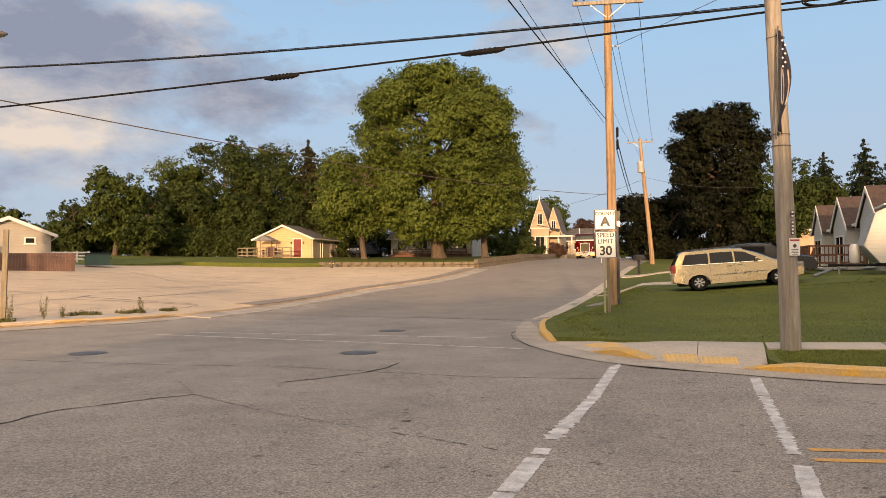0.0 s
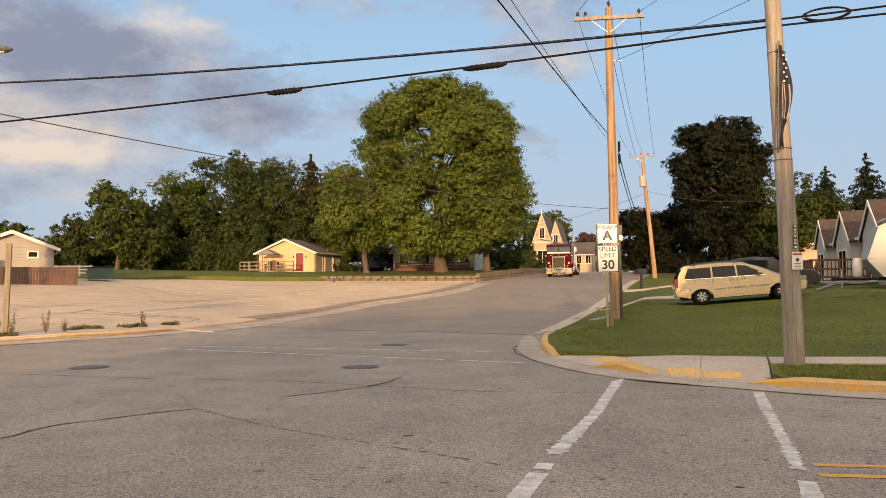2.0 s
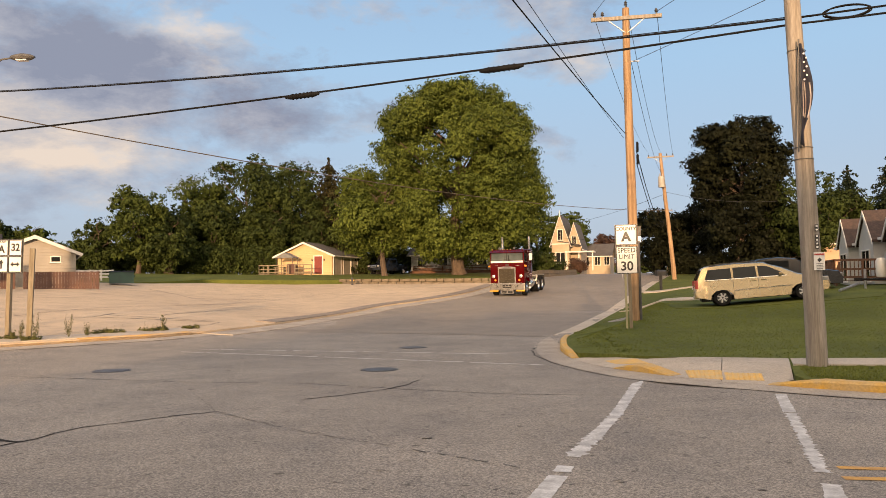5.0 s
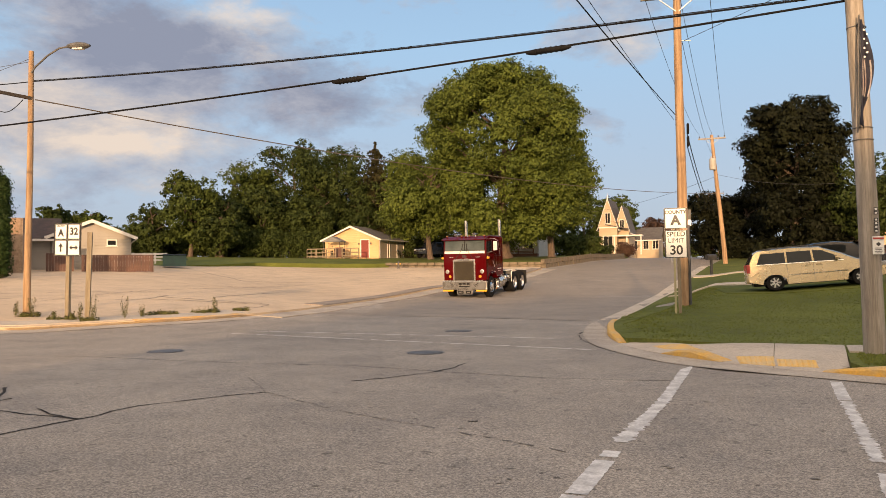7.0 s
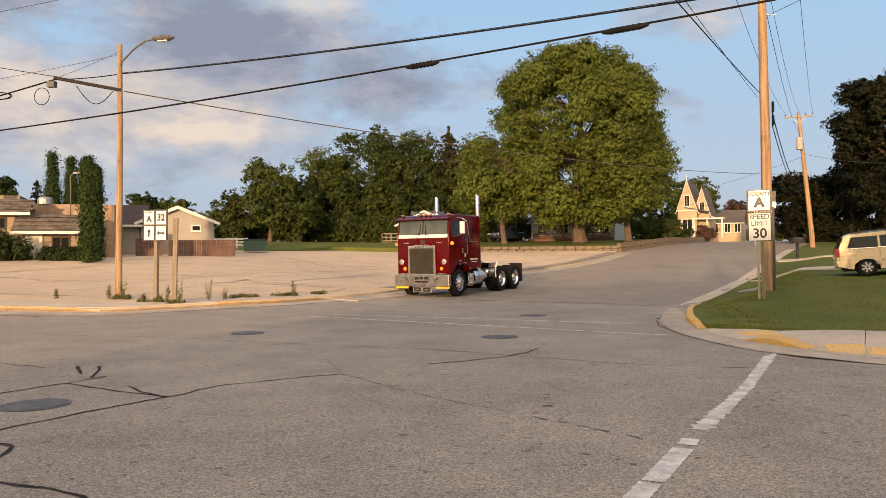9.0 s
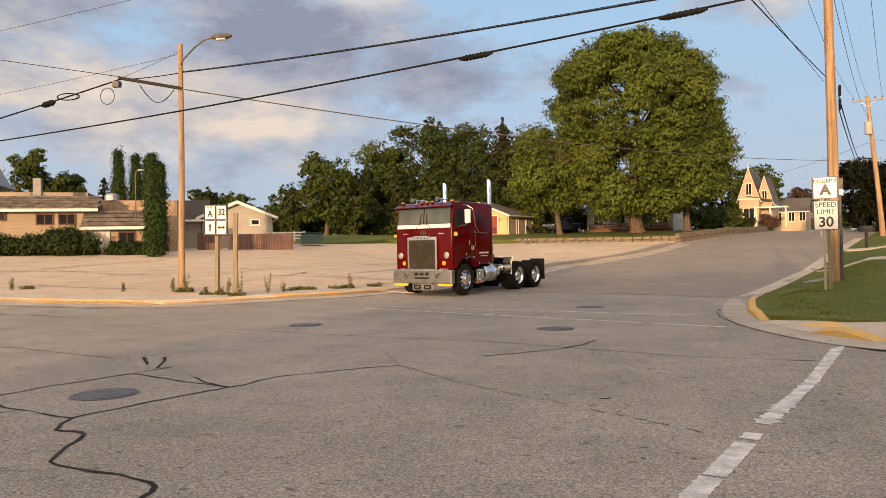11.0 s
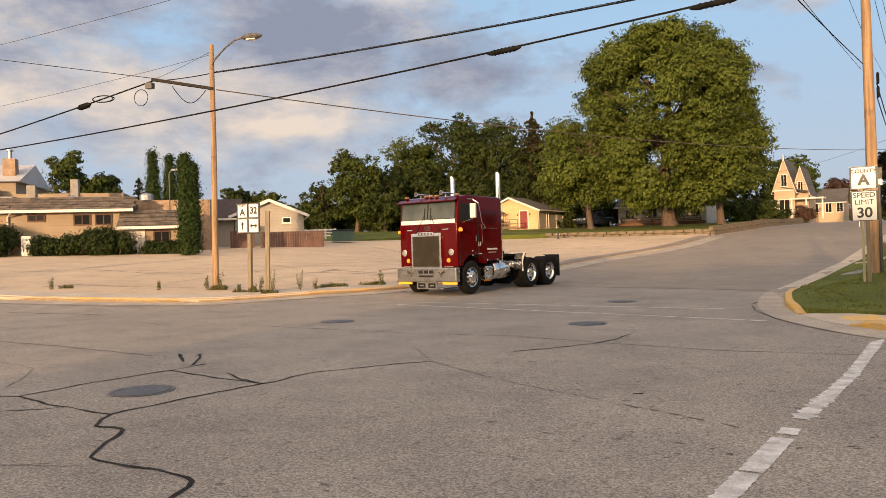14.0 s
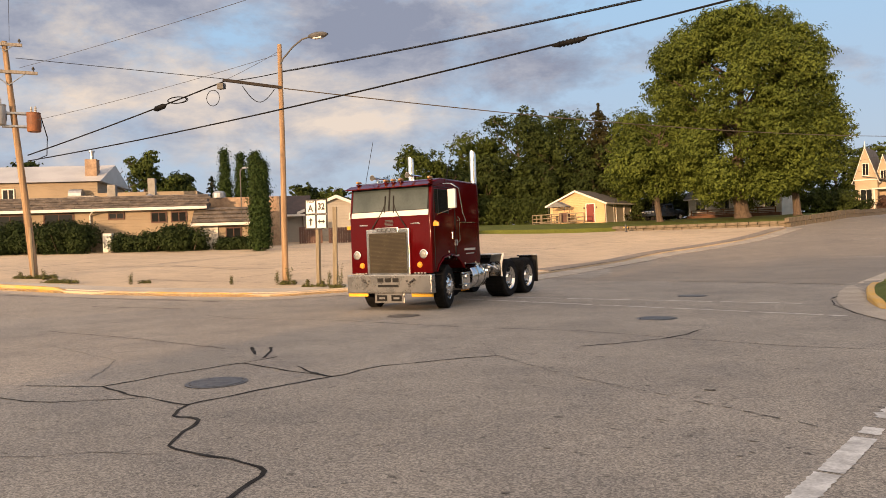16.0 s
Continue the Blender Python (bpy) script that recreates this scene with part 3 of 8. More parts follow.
worn_line([([(2.93, 12.97), (1.89, 9.67), (1.47, 8.52)], 0.92, 0.5), ([(1.47, 8.52), (1.02, 7.33)], 1.0, 0.75), ([(0.90, 6.97), (0.83, 6.74)], 0.95, 0.3), ([(0.79, 6.62), (0.46, 5.63)], 1.0, 0.2), ([(0.44, 5.59), (0.05, 4.45)], 1.0, 0.25)],
          0.17, "broken white painted crosswalk line on asphalt")
worn_line([([(4.54, 11.15), (4.06, 9.72)], 1.0, 0.25), ([(4.04, 9.64), (3.39, 7.70), (3.04, 6.66)], 0.82, 1.1), ([(2.93, 6.28), (2.60, 5.41), (2.32, 4.45)], 0.95, 0.45)],
          0.15, "broken white painted crosswalk line with wavy edges on asphalt")
ribbon("centre_line", [(3.25, 6.83), (7.0, 6.30), (30, 2.4)], 0.11, M["yellow_line"], 0.005, None, "double yellow centre line on asphalt", "road marking", "structure")
ribbon("centre_line", [(3.12, 6.47), (7.0, 5.94), (30, 2.0)], 0.11, M["yellow_line"], 0.005, None, "double yellow centre line on asphalt", "road marking", "structure")
for a, b in (((-7.5, 20.1), (1.7, 15.68)), ((-9.2, 21.5), (1.1, 18.3))):
    dashes("stop_line", a, b, 0.12, M["faint_line"], 16, "faint worn white crossing line on asphalt", 0.05, 8)
ribbon("road_seam", SEAM[:5], 0.04, M["hairline"], 0.009, None, "dark joint where the hill asphalt begins", "crack", "structure", 0.06)
ribbon("gutter_seam", [(-60, 16.6), (-24, 17.9), (-15, 18.9)], 0.05, M["tar"], 0.004, None, "dark sealed gutter seam in the road", "crack", "structure", 0.08)

CRACKS = [  # sealed or open cracks: points, width
    ([(1.7, 19.3), (1.65, 17.8), (1.85, 16.2), (2.3, 14.6), (3.2, 13.1), (4.4, 12.1), (5.6, 11.3), (7.0, 10.4)], 0.035),
    ([(1.77, 19.57), (2.0, 20.6), (2.35, 21.86), (3.22, 24.75)], 0.07),
    ([(-8.54, 6.95), (-7.42, 7.07), (-6.47, 6.68), (-5.57, 6.44)], 0.041),
    ([(-5.57, 6.44), (-5.33, 5.98), (-4.95, 5.88), (-4.55, 5.05), (-3.79, 4.82), (-3.35, 4.63), (-3.22, 4.09), (-3.3, 3.2)], 0.0501),
    ([(-9.6, 6.4), (-8.06, 6.2), (-7.27, 6.21), (-6.39, 6.6)], 0.035),
    ([(-7.42, 7.07), (-7.21, 8.02), (-6.78, 9.02), (-6.61, 9.62)], 0.041),
    ([(-5.57, 6.44), (-5.31, 7.25), (-4.86, 8.26), (-4.62, 9.12), (-3.34, 10.21)], 0.041),
    ([(-6.78, 9.02), (-5.83, 8.6), (-4.86, 8.26)], 0.041), ([(-5.77, 8.89), (-5.4, 8.54), (-4.86, 8.26)], 0.041),
    ([(-7.71, 10.49), (-7.4, 10.12), (-7.1, 9.75)], 0.061), ([(-7.35, 10.54), (-7.02, 10.02), (-6.74, 9.48)], 0.061),
    ([(-14.09, 12.1), (-10.89, 11.23), (-8.04, 10.26)], 0.035),
    ([(-12.63, 15.5), (-11.35, 14.8), (-8.45, 14.55), (-6.93, 14.08), (-5.5, 13.64), (-4.2, 13.32), (-2.99, 13.2), (-2.15, 12.86), (-0.95, 12.22), (0.55, 11.6), (2.3, 11.34)], 0.035),
    ([(-2.38, 11.25), (-1.9, 11.6), (-1.28, 12.22)], 0.0405), ([(-1.28, 12.22), (-1.04, 12.65), (-0.79, 13.42)], 0.041),
    ([(-12.02, 14.25), (-10.77, 15.54)], 0.03), ([(-0.47, 8.27), (-0.36, 8.29)], 0.065), ([(-18, 16.9), (-15, 17.3)], 0.06),
    ([(-5.9, 4.3), (-5.25, 4.63), (-4.5, 4.82)], 0.02), ([(3.2, 5.2), (5.5, 4.4), (7.5, 4.2)], 0.025), ([(-12, 10.2), (-9.0, 8.9), (-8.0, 7.4)], 0.02),
    ([(-2.2, 40.0), (1.0, 47.0), (3.2, 53.0)], 0.05), ([(-4.5, 31.0), (0.5, 29.4), (3.6, 27.5)], 0.04),
]
LOT_CRACKS = [
    ([(-14.2, 28.86), (-12.7, 29.3), (-9.7, 30.07)], 0.09), ([(-15.2, 27.84), (-14.2, 28.86), (-14.3, 30.88)], 0.06), ([(-20.96, 50.0), (-17.5, 46.2), (-15.77, 43.9), (-11.05, 48.9)], 0.09),
    ([(-20.7, 40.8), (-19.4, 41.8)], 0.12), ([(-10.6, 26.6), (-9.6, 28.5), (-9.7, 30.07)], 0.06), ([(-29.6, 23.0), (-29.6, 26.5), (-29.0, 28.6)], 0.08), ([(-21.5, 21.6), (-21.0, 22.6), (-18.5, 22.6), (-16.2, 23.0)], 0.08),
    ([(-24.4, 27.4), (-20.0, 26.5)], 0.08), ([(-14.2, 30.0), (-12.0, 30.25), (-10.06, 30.34)], 0.10), ([(-12.6, 31.85), (-11.6, 38.8)], 0.07), ([(-21.7, 27.0), (-18.5, 27.1)], 0.08),
    ([(-40, 22.5), (-31, 24.6), (-22, 27.5), (-14, 33)], 0.05), ([(-27, 23), (-25, 29), (-23.5, 34)], 0.05), ([(-18, 24), (-16, 32), (-13, 42), (-10, 55)], 0.05), ([(-30, 34), (-20, 37), (-8.5, 41)], 0.05), ([(-22, 46), (-13, 52), (-2, 56)], 0.06),
]
for pts, w in CRACKS:
    if w in (0.0501, 0.061):
        pts = smooth_line(pts, 4)
    ribbon("road_crack", pts, w * 0.8 if w > 0.04 else w * 0.6, M["tar"] if w > 0.03 else M["hairline"], 0.005, None, "dark sealed crack in the asphalt", "crack", "structure", 0.04 if w == 0.061 else 0.10, step=0.09)
for pts, w in LOT_CRACKS:
    ribbon("lot_crack", pts, w * 0.8, M["hairline"], 0.106, None, "dark weedy crack in the concrete lot", "crack", "structure", 0.15)


def broken_crack(points, seed, width=0.022):
    """A hairline crack that shows as a row of short dark pits."""
    rnd_ = random.Random(seed)
    t = thing("road_crack", Matrix(), "row of dark pits along a hairline crack", "crack", kind="structure")
    for a, b in zip(points, points[1:]):
        long = math.hypot(b[0] - a[0], b[1] - a[1])
        u = rnd_.uniform(0, 0.1)
        while u < long:
            v = min(long, u + rnd_.uniform(0.05, 0.24))
            p, q = ((a[0] + (b[0] - a[0]) * k / long + rnd_.uniform(-0.02, 0.02), a[1] + (b[1] - a[1]) * k / long + rnd_.uniform(-0.02, 0.02)) for k in (u, v))
            ribbon("pit", [p, q], width * rnd_.uniform(0.5, 1.3), M["hairline"], 0.005, t, step=0.05, ragged=0.9)
            u = v + rnd_.uniform(0.03, 0.22)


broken_crack([(-4.07, 11.6), (-3.35, 10.22), (-2.78, 9.62), (-2.0, 8.85), (-1.6, 8.5), (-0.98, 8.06), (-0.31, 7.55), (0.5, 6.92)], 41)
broken_crack([(-3.3, 10.2), (-2.2, 10.9), (-1.5, 11.2)], 42, 0.016)
broken_crack([(2.3, 11.34), (2.96, 11.0), (3.75, 10.7)], 43)


def road_pits(count, seed):
    """Loose scatter of small chips broken out of the surface."""
    rnd_ = np.random.RandomState(seed)
    verts, faces = [], []
    for _ in range(count):
        x, y = rnd_.uniform(-9, 7), 3.6 + 9.5 * rnd_.rand() ** 1.2
        w, d, a = rnd_.uniform(0.012, 0.05) * (1 + (rnd_.rand() < 0.1)), rnd_.uniform(0.008, 0.02), rnd_.uniform(-0.5, 0.5)
        k = len(verts)
        for j in range(6):
            f = j * math.pi / 3
            px, py = w * math.cos(f) * rnd_.uniform(0.6, 1.1), d * math.sin(f) * rnd_.uniform(0.6, 1.1)
            verts.append((x + px * math.cos(a) - py * math.sin(a), y + px * math.sin(a) + py * math.cos(a), land(x, y) + 0.004))
        faces.append(tuple(range(k, k + 6)))
    me = bpy.data.meshes.new("road_pits")
    me.from_pydata(verts, [], faces)
    me.materials.append(M["hairline"])
    tagged(new("road_pits", me), "small dark pits broken out of the asphalt", "road pits", kind="stuff")


road_pits(420, 17)
for x, y, r in ((-1.69, 15.19, 0.33), (-1.39, 20.65, 0.33), (-7.24, 15.52, 0.33), (-6.12, 7.61, 0.33)):
    cover = thing("manhole_cover", pose(x, y, land(x, y)), "round grey iron manhole cover set in asphalt", "manhole cover", "manhole covers in the road")
    part("ring", spin([(r + 0.05, 0.004), (r + 0.05, 0.008), (r, 0.010), (r, 0.004)], 28, "z", False), M["iron"], cover)
    part("lid", spin([(r - 0.01, 0.003), (r - 0.012, 0.012), (r * 0.5, 0.014), (0.0, 0.014)], 28), M["iron"], cover)


# ---------------------------------------------------------------- kerbs and pavements
def kerb(name, line, material, label, width=0.17, height=0.15, flare=(0, 0)):
    """A kerb whose line is its road edge; its body lies to the left of the line's direction."""
    pts = along(line, width, 0.0)
    half = len(line)
    inner, outer = pts[:half], pts[half:][::-1]
    bm = bmesh.new()
    rows = []
    full = height
    for (xi, yi), (xo, yo) in zip(inner, outer):
        z = land(xo, yo)
        ends = [math.hypot(xo - line[e][0], yo - line[e][1]) for e in (0, -1)]
        height = full * min([1.0] + [0.12 + 0.88 * d / 0.75 for d, f in zip(ends, flare) if f])
        mx, my = xo + (xi - xo) * 0.18, yo + (yi - yo) * 0.18
        rows.append([bm.verts.new(c) for c in ((xo, yo, z - 0.1), (xo, yo, z + height * 0.8), (mx, my, z + height + 0.01), (xi, yi, z + height + 0.012), (xi, yi, z - 0.1))])
    for a, b in zip(rows, rows[1:]):
        for k in range(4):
            bm.faces.new((a[k], a[k + 1], b[k + 1], b[k]))
    bm.faces.new(rows[0])
    bm.faces.new(rows[-1][::-1])
    bmesh.ops.recalc_face_normals(bm, faces=bm.faces[:])
    return tagged(new(name, mesh_of(name, bm, material)), label, "kerb", kind="structure")


up_hill = [p for p in KERB_RIGHT if p[1] > 22.9]
corner_a = [p for p in KERB_RIGHT if 16.6 < p[1] < 23.3 and p[0] < 4]
corner_b = [p for p in KERB_RIGHT if 13.1 < p[1] <= 14.9 and p[0] < 4]
near_kerb = [p for p in KERB_RIGHT if p[0] >= 4.6 and p[1] < 12.2]
kerb("kerb", up_hill, M["concrete"], "pale concrete kerb up the hill", 0.5, 0.10)
kerb("kerb", corner_a, M["kerb_paint"], "yellow painted kerb round the corner", 0.17, 0.13, (0, 1))
kerb("kerb", corner_b, M["kerb_paint"], "yellow painted flared kerb between the ramps", 0.26, 0.15, (1, 1))
kerb("kerb", near_kerb, M["kerb_paint"], "yellow painted kerb beside the lawn", 0.2, 0.14, (1, 0))
kerb("kerb", [p for p in KERB_LEFT if p[0] <= -20.9], M["kerb_paint"], "raised yellow painted kerb by the lot", 0.2, 0.19, (0, 1))
kerb("kerb", [p for p in KERB_LEFT if -21.4 < p[0] < -20.2], M["concrete"], "low concrete kerb by the lot", 0.2, 0.04)
kerb("kerb", [p for p in KERB_LEFT if -20.7 <= p[0] < -14.0], M["kerb_worn"], "worn yellow painted kerb by the lot", 0.22, 0.12, (1, 1))
kerb("kerb", [p for p in KERB_LEFT if -14.3 <= p[0] < -11.2], M["kerb_bare"], "worn concrete kerb with traces of yellow paint", 0.22, 0.09)
kerb("kerb", [p for p in KERB_LEFT if -11.5 <= p[0]], M["kerb_worn"], "worn yellow painted kerb round the lot's corner", 0.22, 0.12, (0, 1))
tagged(drape("gutter", along([p for p in KERB_RIGHT if p[1] < 24.5], 0.0, 0.6), 0.014, M["gutter"], 0.8, 0), "pale concrete gutter strip", "gutter", kind="structure")
tagged(drape("gutter", along([p for p in KERB_RIGHT if 24.0 < p[1] < 66], 0.0, 0.55), 0.04, M["concrete"], 0.8, 0.06), "pale concrete gutter strip up the hill", "gutter", kind="structure")
tagged(drape("gutter", along(KERB_LEFT, 0.0, 0.7), 0.012, M["gutter"], 1.5, 0), "pale concrete gutter strip", "gutter", kind="structure")
tagged(drape("lot_apron", along(LOT_EDGE, 0.0, 1.1), 0.03, M["gutter"], 1.2, 0.03), "pale concrete apron along the hill road", "gutter", kind="structure")
tagged(drape("gravel_shoulder", along([p for p in LOT_EDGE if p[1] > 30], 0.9, -0.02), 0.135, M["gravel"], 2.5, 0.05), "brown gravel strip along the lot", "gravel", kind="structure")
tagged(drape("lot_sidewalk", along([p for p in KERB_LEFT if p[0] > -40], 1.25, -0.23), 0.125, M["concrete"], 2.0, 0.05), "pale concrete sidewalk strip with weeds", "pavement", kind="structure")

# sidewalk on the corner, in slabs
walkway = thing("sidewalk", Matrix(), "pale concrete sidewalk slabs across the lawn", "sidewalk", kind="structure")
SLABS = [
    [(2.39, 16.95), (2.42, 16.5), (2.60, 15.6), (2.84, 14.74), (3.60, 15.18), (3.48, 15.30), (2.64, 17.0)],
    [(2.86, 14.70), (3.16, 13.9), (3.5, 13.18), (3.8, 12.78), (4.12, 12.445), (4.87, 14.615), (3.63, 15.17)],
    [(4.13, 12.43), (4.42, 12.2), (4.69, 12.0), (5.22, 12.30), (5.97, 14.27), (4.88, 14.61)],
    [(5.70, 13.42), (6.01, 14.27), (8.0, 13.95), (7.65, 13.02)],
    [(7.68, 13.01), (8.03, 13.94), (9.9, 13.55), (9.55, 12.58)],
    [(9.58, 12.57), (9.93, 13.54), (12.4, 12.9), (12.05, 11.95)],
    [(12.08, 11.94), (12.43, 12.89), (18.0, 11.4), (17.65, 10.45)],
]


PLATES = ([(3.89, 13.61), (3.76, 12.94), (4.21, 12.60), (4.43, 13.33)], [(4.41, 13.14), (4.25, 12.59), (4.78, 12.35), (4.93, 12.85)],
          [(2.89, 15.86), (2.99, 15.16), (3.51, 14.60), (3.41, 15.35)])


def ramp_top(x, y):
    """Height of the sidewalk: it slopes down to the gutter at the corner."""
    d = min(math.hypot(x - p[0], y - p[1]) for p in KERB_RIGHT)
    return land(x, y) + 0.015 + 0.13 * ease(d / 1.9)


for outline in SLABS:
    slab = drape("slab", outline, 0.0, M["concrete"], 0.35, 0.14, top=ramp_top)
    slab.parent = walkway
for outline in PLATES:
    plate = drape("tactile_plate", outline, 0.008, M["tactile"], 0.3, 0.012, top=ramp_top)
    plate.parent = walkway
    bm = bmesh.new()
    (x0, y0), (x1, y1), (x2, y2), (x3, y3) = outline
    for i in range(7):
        for j in range(7):
            u, v = (i + 0.5) / 7, (j + 0.5) / 7
            x = (x0 * (1 - u) + x1 * u) * (1 - v) + (x3 * (1 - u) + x2 * u) * v
            y = (y0 * (1 - u) + y1 * u) * (1 - v) + (y3 * (1 - u) + y2 * u) * v
            bmesh.ops.create_cone(bm, cap_ends=True, segments=6, radius1=0.02, radius2=0.012, depth=0.012, matrix=Matrix.Translation((x, y, ramp_top(x, y) + 0.012)))
    part("domes", bm, M["tactile"], plate)
for outline in ([(8.9, 38.2), (9.6, 36.9), (11.6, 33.6), (10.9, 33.2), (8.2, 35.9), (7.35, 36.3)], [(12.2, 52.2), (11.9, 50.6), (18, 48.6), (18.3, 50.0)]):
    tagged(drape("driveway", outline, 0.17, M["concrete"], 0.8, 0.1), "pale concrete driveway across the lawn", "driveway", kind="structure")


def tuft_field(name, outline, count, height, seed, above=0.11, material=None, label="short mown grass blades", clump=None):
    """Grass blades scattered over an outline, one mesh."""
    rnd = np.random.RandomState(seed)
    xs, ys = [p[0] for p in outline], [p[1] for p in outline]
    poly = [(a, b) for a, b in outline]

    def inside(x, y):
        c = False
        j = len(poly) - 1
        for i in range(len(poly)):
            (xi, yi), (xj, yj) = poly[i], poly[j]
            if (yi > y) != (yj > y) and x < (xj - xi) * (y - yi) / (yj - yi) + xi:
                c = not c
            j = i
        return c
    verts, faces = [], []
    while len(faces) < count:
        x, y = rnd.uniform(min(xs), max(xs)), rnd.uniform(min(ys), max(ys))
        if not inside(x, y):
            continue
        z = land(x, y) + above
        a, h, w = rnd.uniform(0, 6.28), height * rnd.uniform(0.5, 1.3), 0.012 * rnd.uniform(0.7, 1.5) * (1 + math.hypot(x, y) * 0.02)
        dx, dy, k = math.cos(a) * w, math.sin(a) * w, len(verts)
        bx, by = rnd.normal(0, height * 0.45, 2)
        verts += [(x - dx, y - dy, z), (x + dx, y + dy, z), (x + bx, y + by, z + h)]
        faces.append((k, k + 1, k + 2))
    me = bpy.data.meshes.new(name)
    me.from_pydata(verts, [], faces)
    me.materials.append(material or M["blade"])
    return tagged(new(name, me), label, "grass", kind="stuff")


tuft_field("grass", [(2.68, 18.3), (3.5, 24.5), (7.5, 35.5), (9.6, 31), (9, 29.5), (13, 26.5), (22, 30), (22, 15), (12.4, 13.0), (8.0, 14.02), (6.0, 14.33), (4.9, 14.68), (3.52, 15.36), (2.72, 17.05)], 70000, 0.03, 1)
tuft_field("grass", [(5.32, 12.0), (5.75, 13.33), (7.6, 12.95), (12.0, 11.85), (12.0, 9.1), (7.5, 10.6), (5.8, 11.42)], 16000, 0.04, 2)

# ---------------------------------------------------------------- trees


def leaves_mesh(name, clusters, count, size, material, seed, droop=0.25, tuft=0):
    """Leaves as folded quads over the shells of ellipsoid clusters (x, y, z, r, rz), that many to a twig end."""
    rnd = np.random.RandomState(seed)
    c = np.array(clusters)
    w = c[:, 3] ** 1.6
    ends = count // tuft if tuft else count
    count = ends * tuft if tuft else count
    pick = rnd.choice(len(c), ends, p=w / w.sum())
    d = rnd.normal(size=(ends, 3))
    d /= np.linalg.norm(d, axis=1)[:, None]
    rad = (0.62 + 0.5 * rnd.rand(ends) ** 0.8)
    lump = 1 + 0.18 * np.sin(d[:, 0] * 5 + pick) * np.sin(d[:, 1] * 5 + pick * 2.0) + 0.12 * np.sin(d[:, 2] * 9 + pick)
    p = c[pick, :3] + d * (c[pick, 3] * rad * lump)[:, None] * np.stack([np.ones(ends), np.ones(ends), c[pick, 4]], 1)
    if tuft:
        off = rnd.normal(size=(count, 3)) * np.array([1, 1, 0.6])
        spread = np.repeat(np.clip(c[pick, 3] * 0.16, 0.14, 0.28) * (0.6 + 0.8 * rnd.rand(ends)), tuft)
        d = np.repeat(d, tuft, 0) * 0.7 + off * 0.5
        p = np.repeat(p, tuft, 0) + off * spread[:, None]
    nrm = d * 1.0 + rnd.normal(size=(count, 3)) * 0.36 + np.array([0, 0, 0.4])
    nrm /= np.linalg.norm(nrm, axis=1)[:, None]
    t = np.cross(nrm, rnd.normal(size=(count, 3)))
    t /= np.linalg.norm(t, axis=1)[:, None]
    b = np.cross(nrm, t)
    s = size * (0.6 + 0.8 * rnd.rand(count))[:, None]
    down = np.array([0, 0, -droop]) * s
    v = np.stack([p - t * s * 0.5, p + b * s * 0.28 + nrm * s * 0.1, p + t * s * 0.5 + down, p - b * s * 0.28 + nrm * s * 0.1], 1).reshape(-1, 3)
    me = bpy.data.meshes.new(name)
    me.vertices.add(len(v))
    me.vertices.foreach_set("co", v.ravel().astype(np.float32))
    me.loops.add(count * 4)
    me.loops.foreach_set("vertex_index", np.arange(count * 4, dtype=np.int32))
    me.polygons.add(count)
    me.polygons.foreach_set("loop_start", np.arange(0, count * 4, 4, dtype=np.int32))
    me.update(calc_edges=True)
    me.materials.append(material)
    return me


def round_clusters(rnd, h0, h1, radius, n, r0, r1, squash=1.0, taper=0.0):
    """Clusters that fill an egg between heights h0 and h1."""
    out = []
    zc, hz = (h0 + h1) / 2, (h1 - h0) / 2
    while len(out) < n:
        u = Vector((rnd.gauss(0, 1), rnd.gauss(0, 1), rnd.gauss(0, 1))).normalized() * (rnd.uniform(0.35, 1.0) ** 0.6)
        r = rnd.uniform(r0, r1)
        k = 1 - taper * u.z
        z = zc + u.z * (hz - r * 0.8)
        rr = max(0.1, radius - r * 0.75) * k
        out.append((u.x * rr, u.y * rr * squash, z, r, 0.8))
    return out


def shaped_clusters(rnd, h, radius, n, r0, r1, profile):
    """Clusters that fill a crown whose outline is given as (share of height, share of radius)."""
    us, rs = zip(*profile)
    out = []
    for k in range(n):
        u = us[0] + (us[-1] - us[0]) * (k + rnd.random()) / n
        r = rnd.uniform(r0, r1)
        a, f = rnd.uniform(0, 6.283), rnd.uniform(0.25, 1.0) ** 0.45
        rr = max(0.15, radius * float(np.interp(u, us, rs)) - r * 0.7) * f
        out.append((math.cos(a) * rr, math.sin(a) * rr, min(u * h, h - r * 0.75), r, 0.85))
    return out


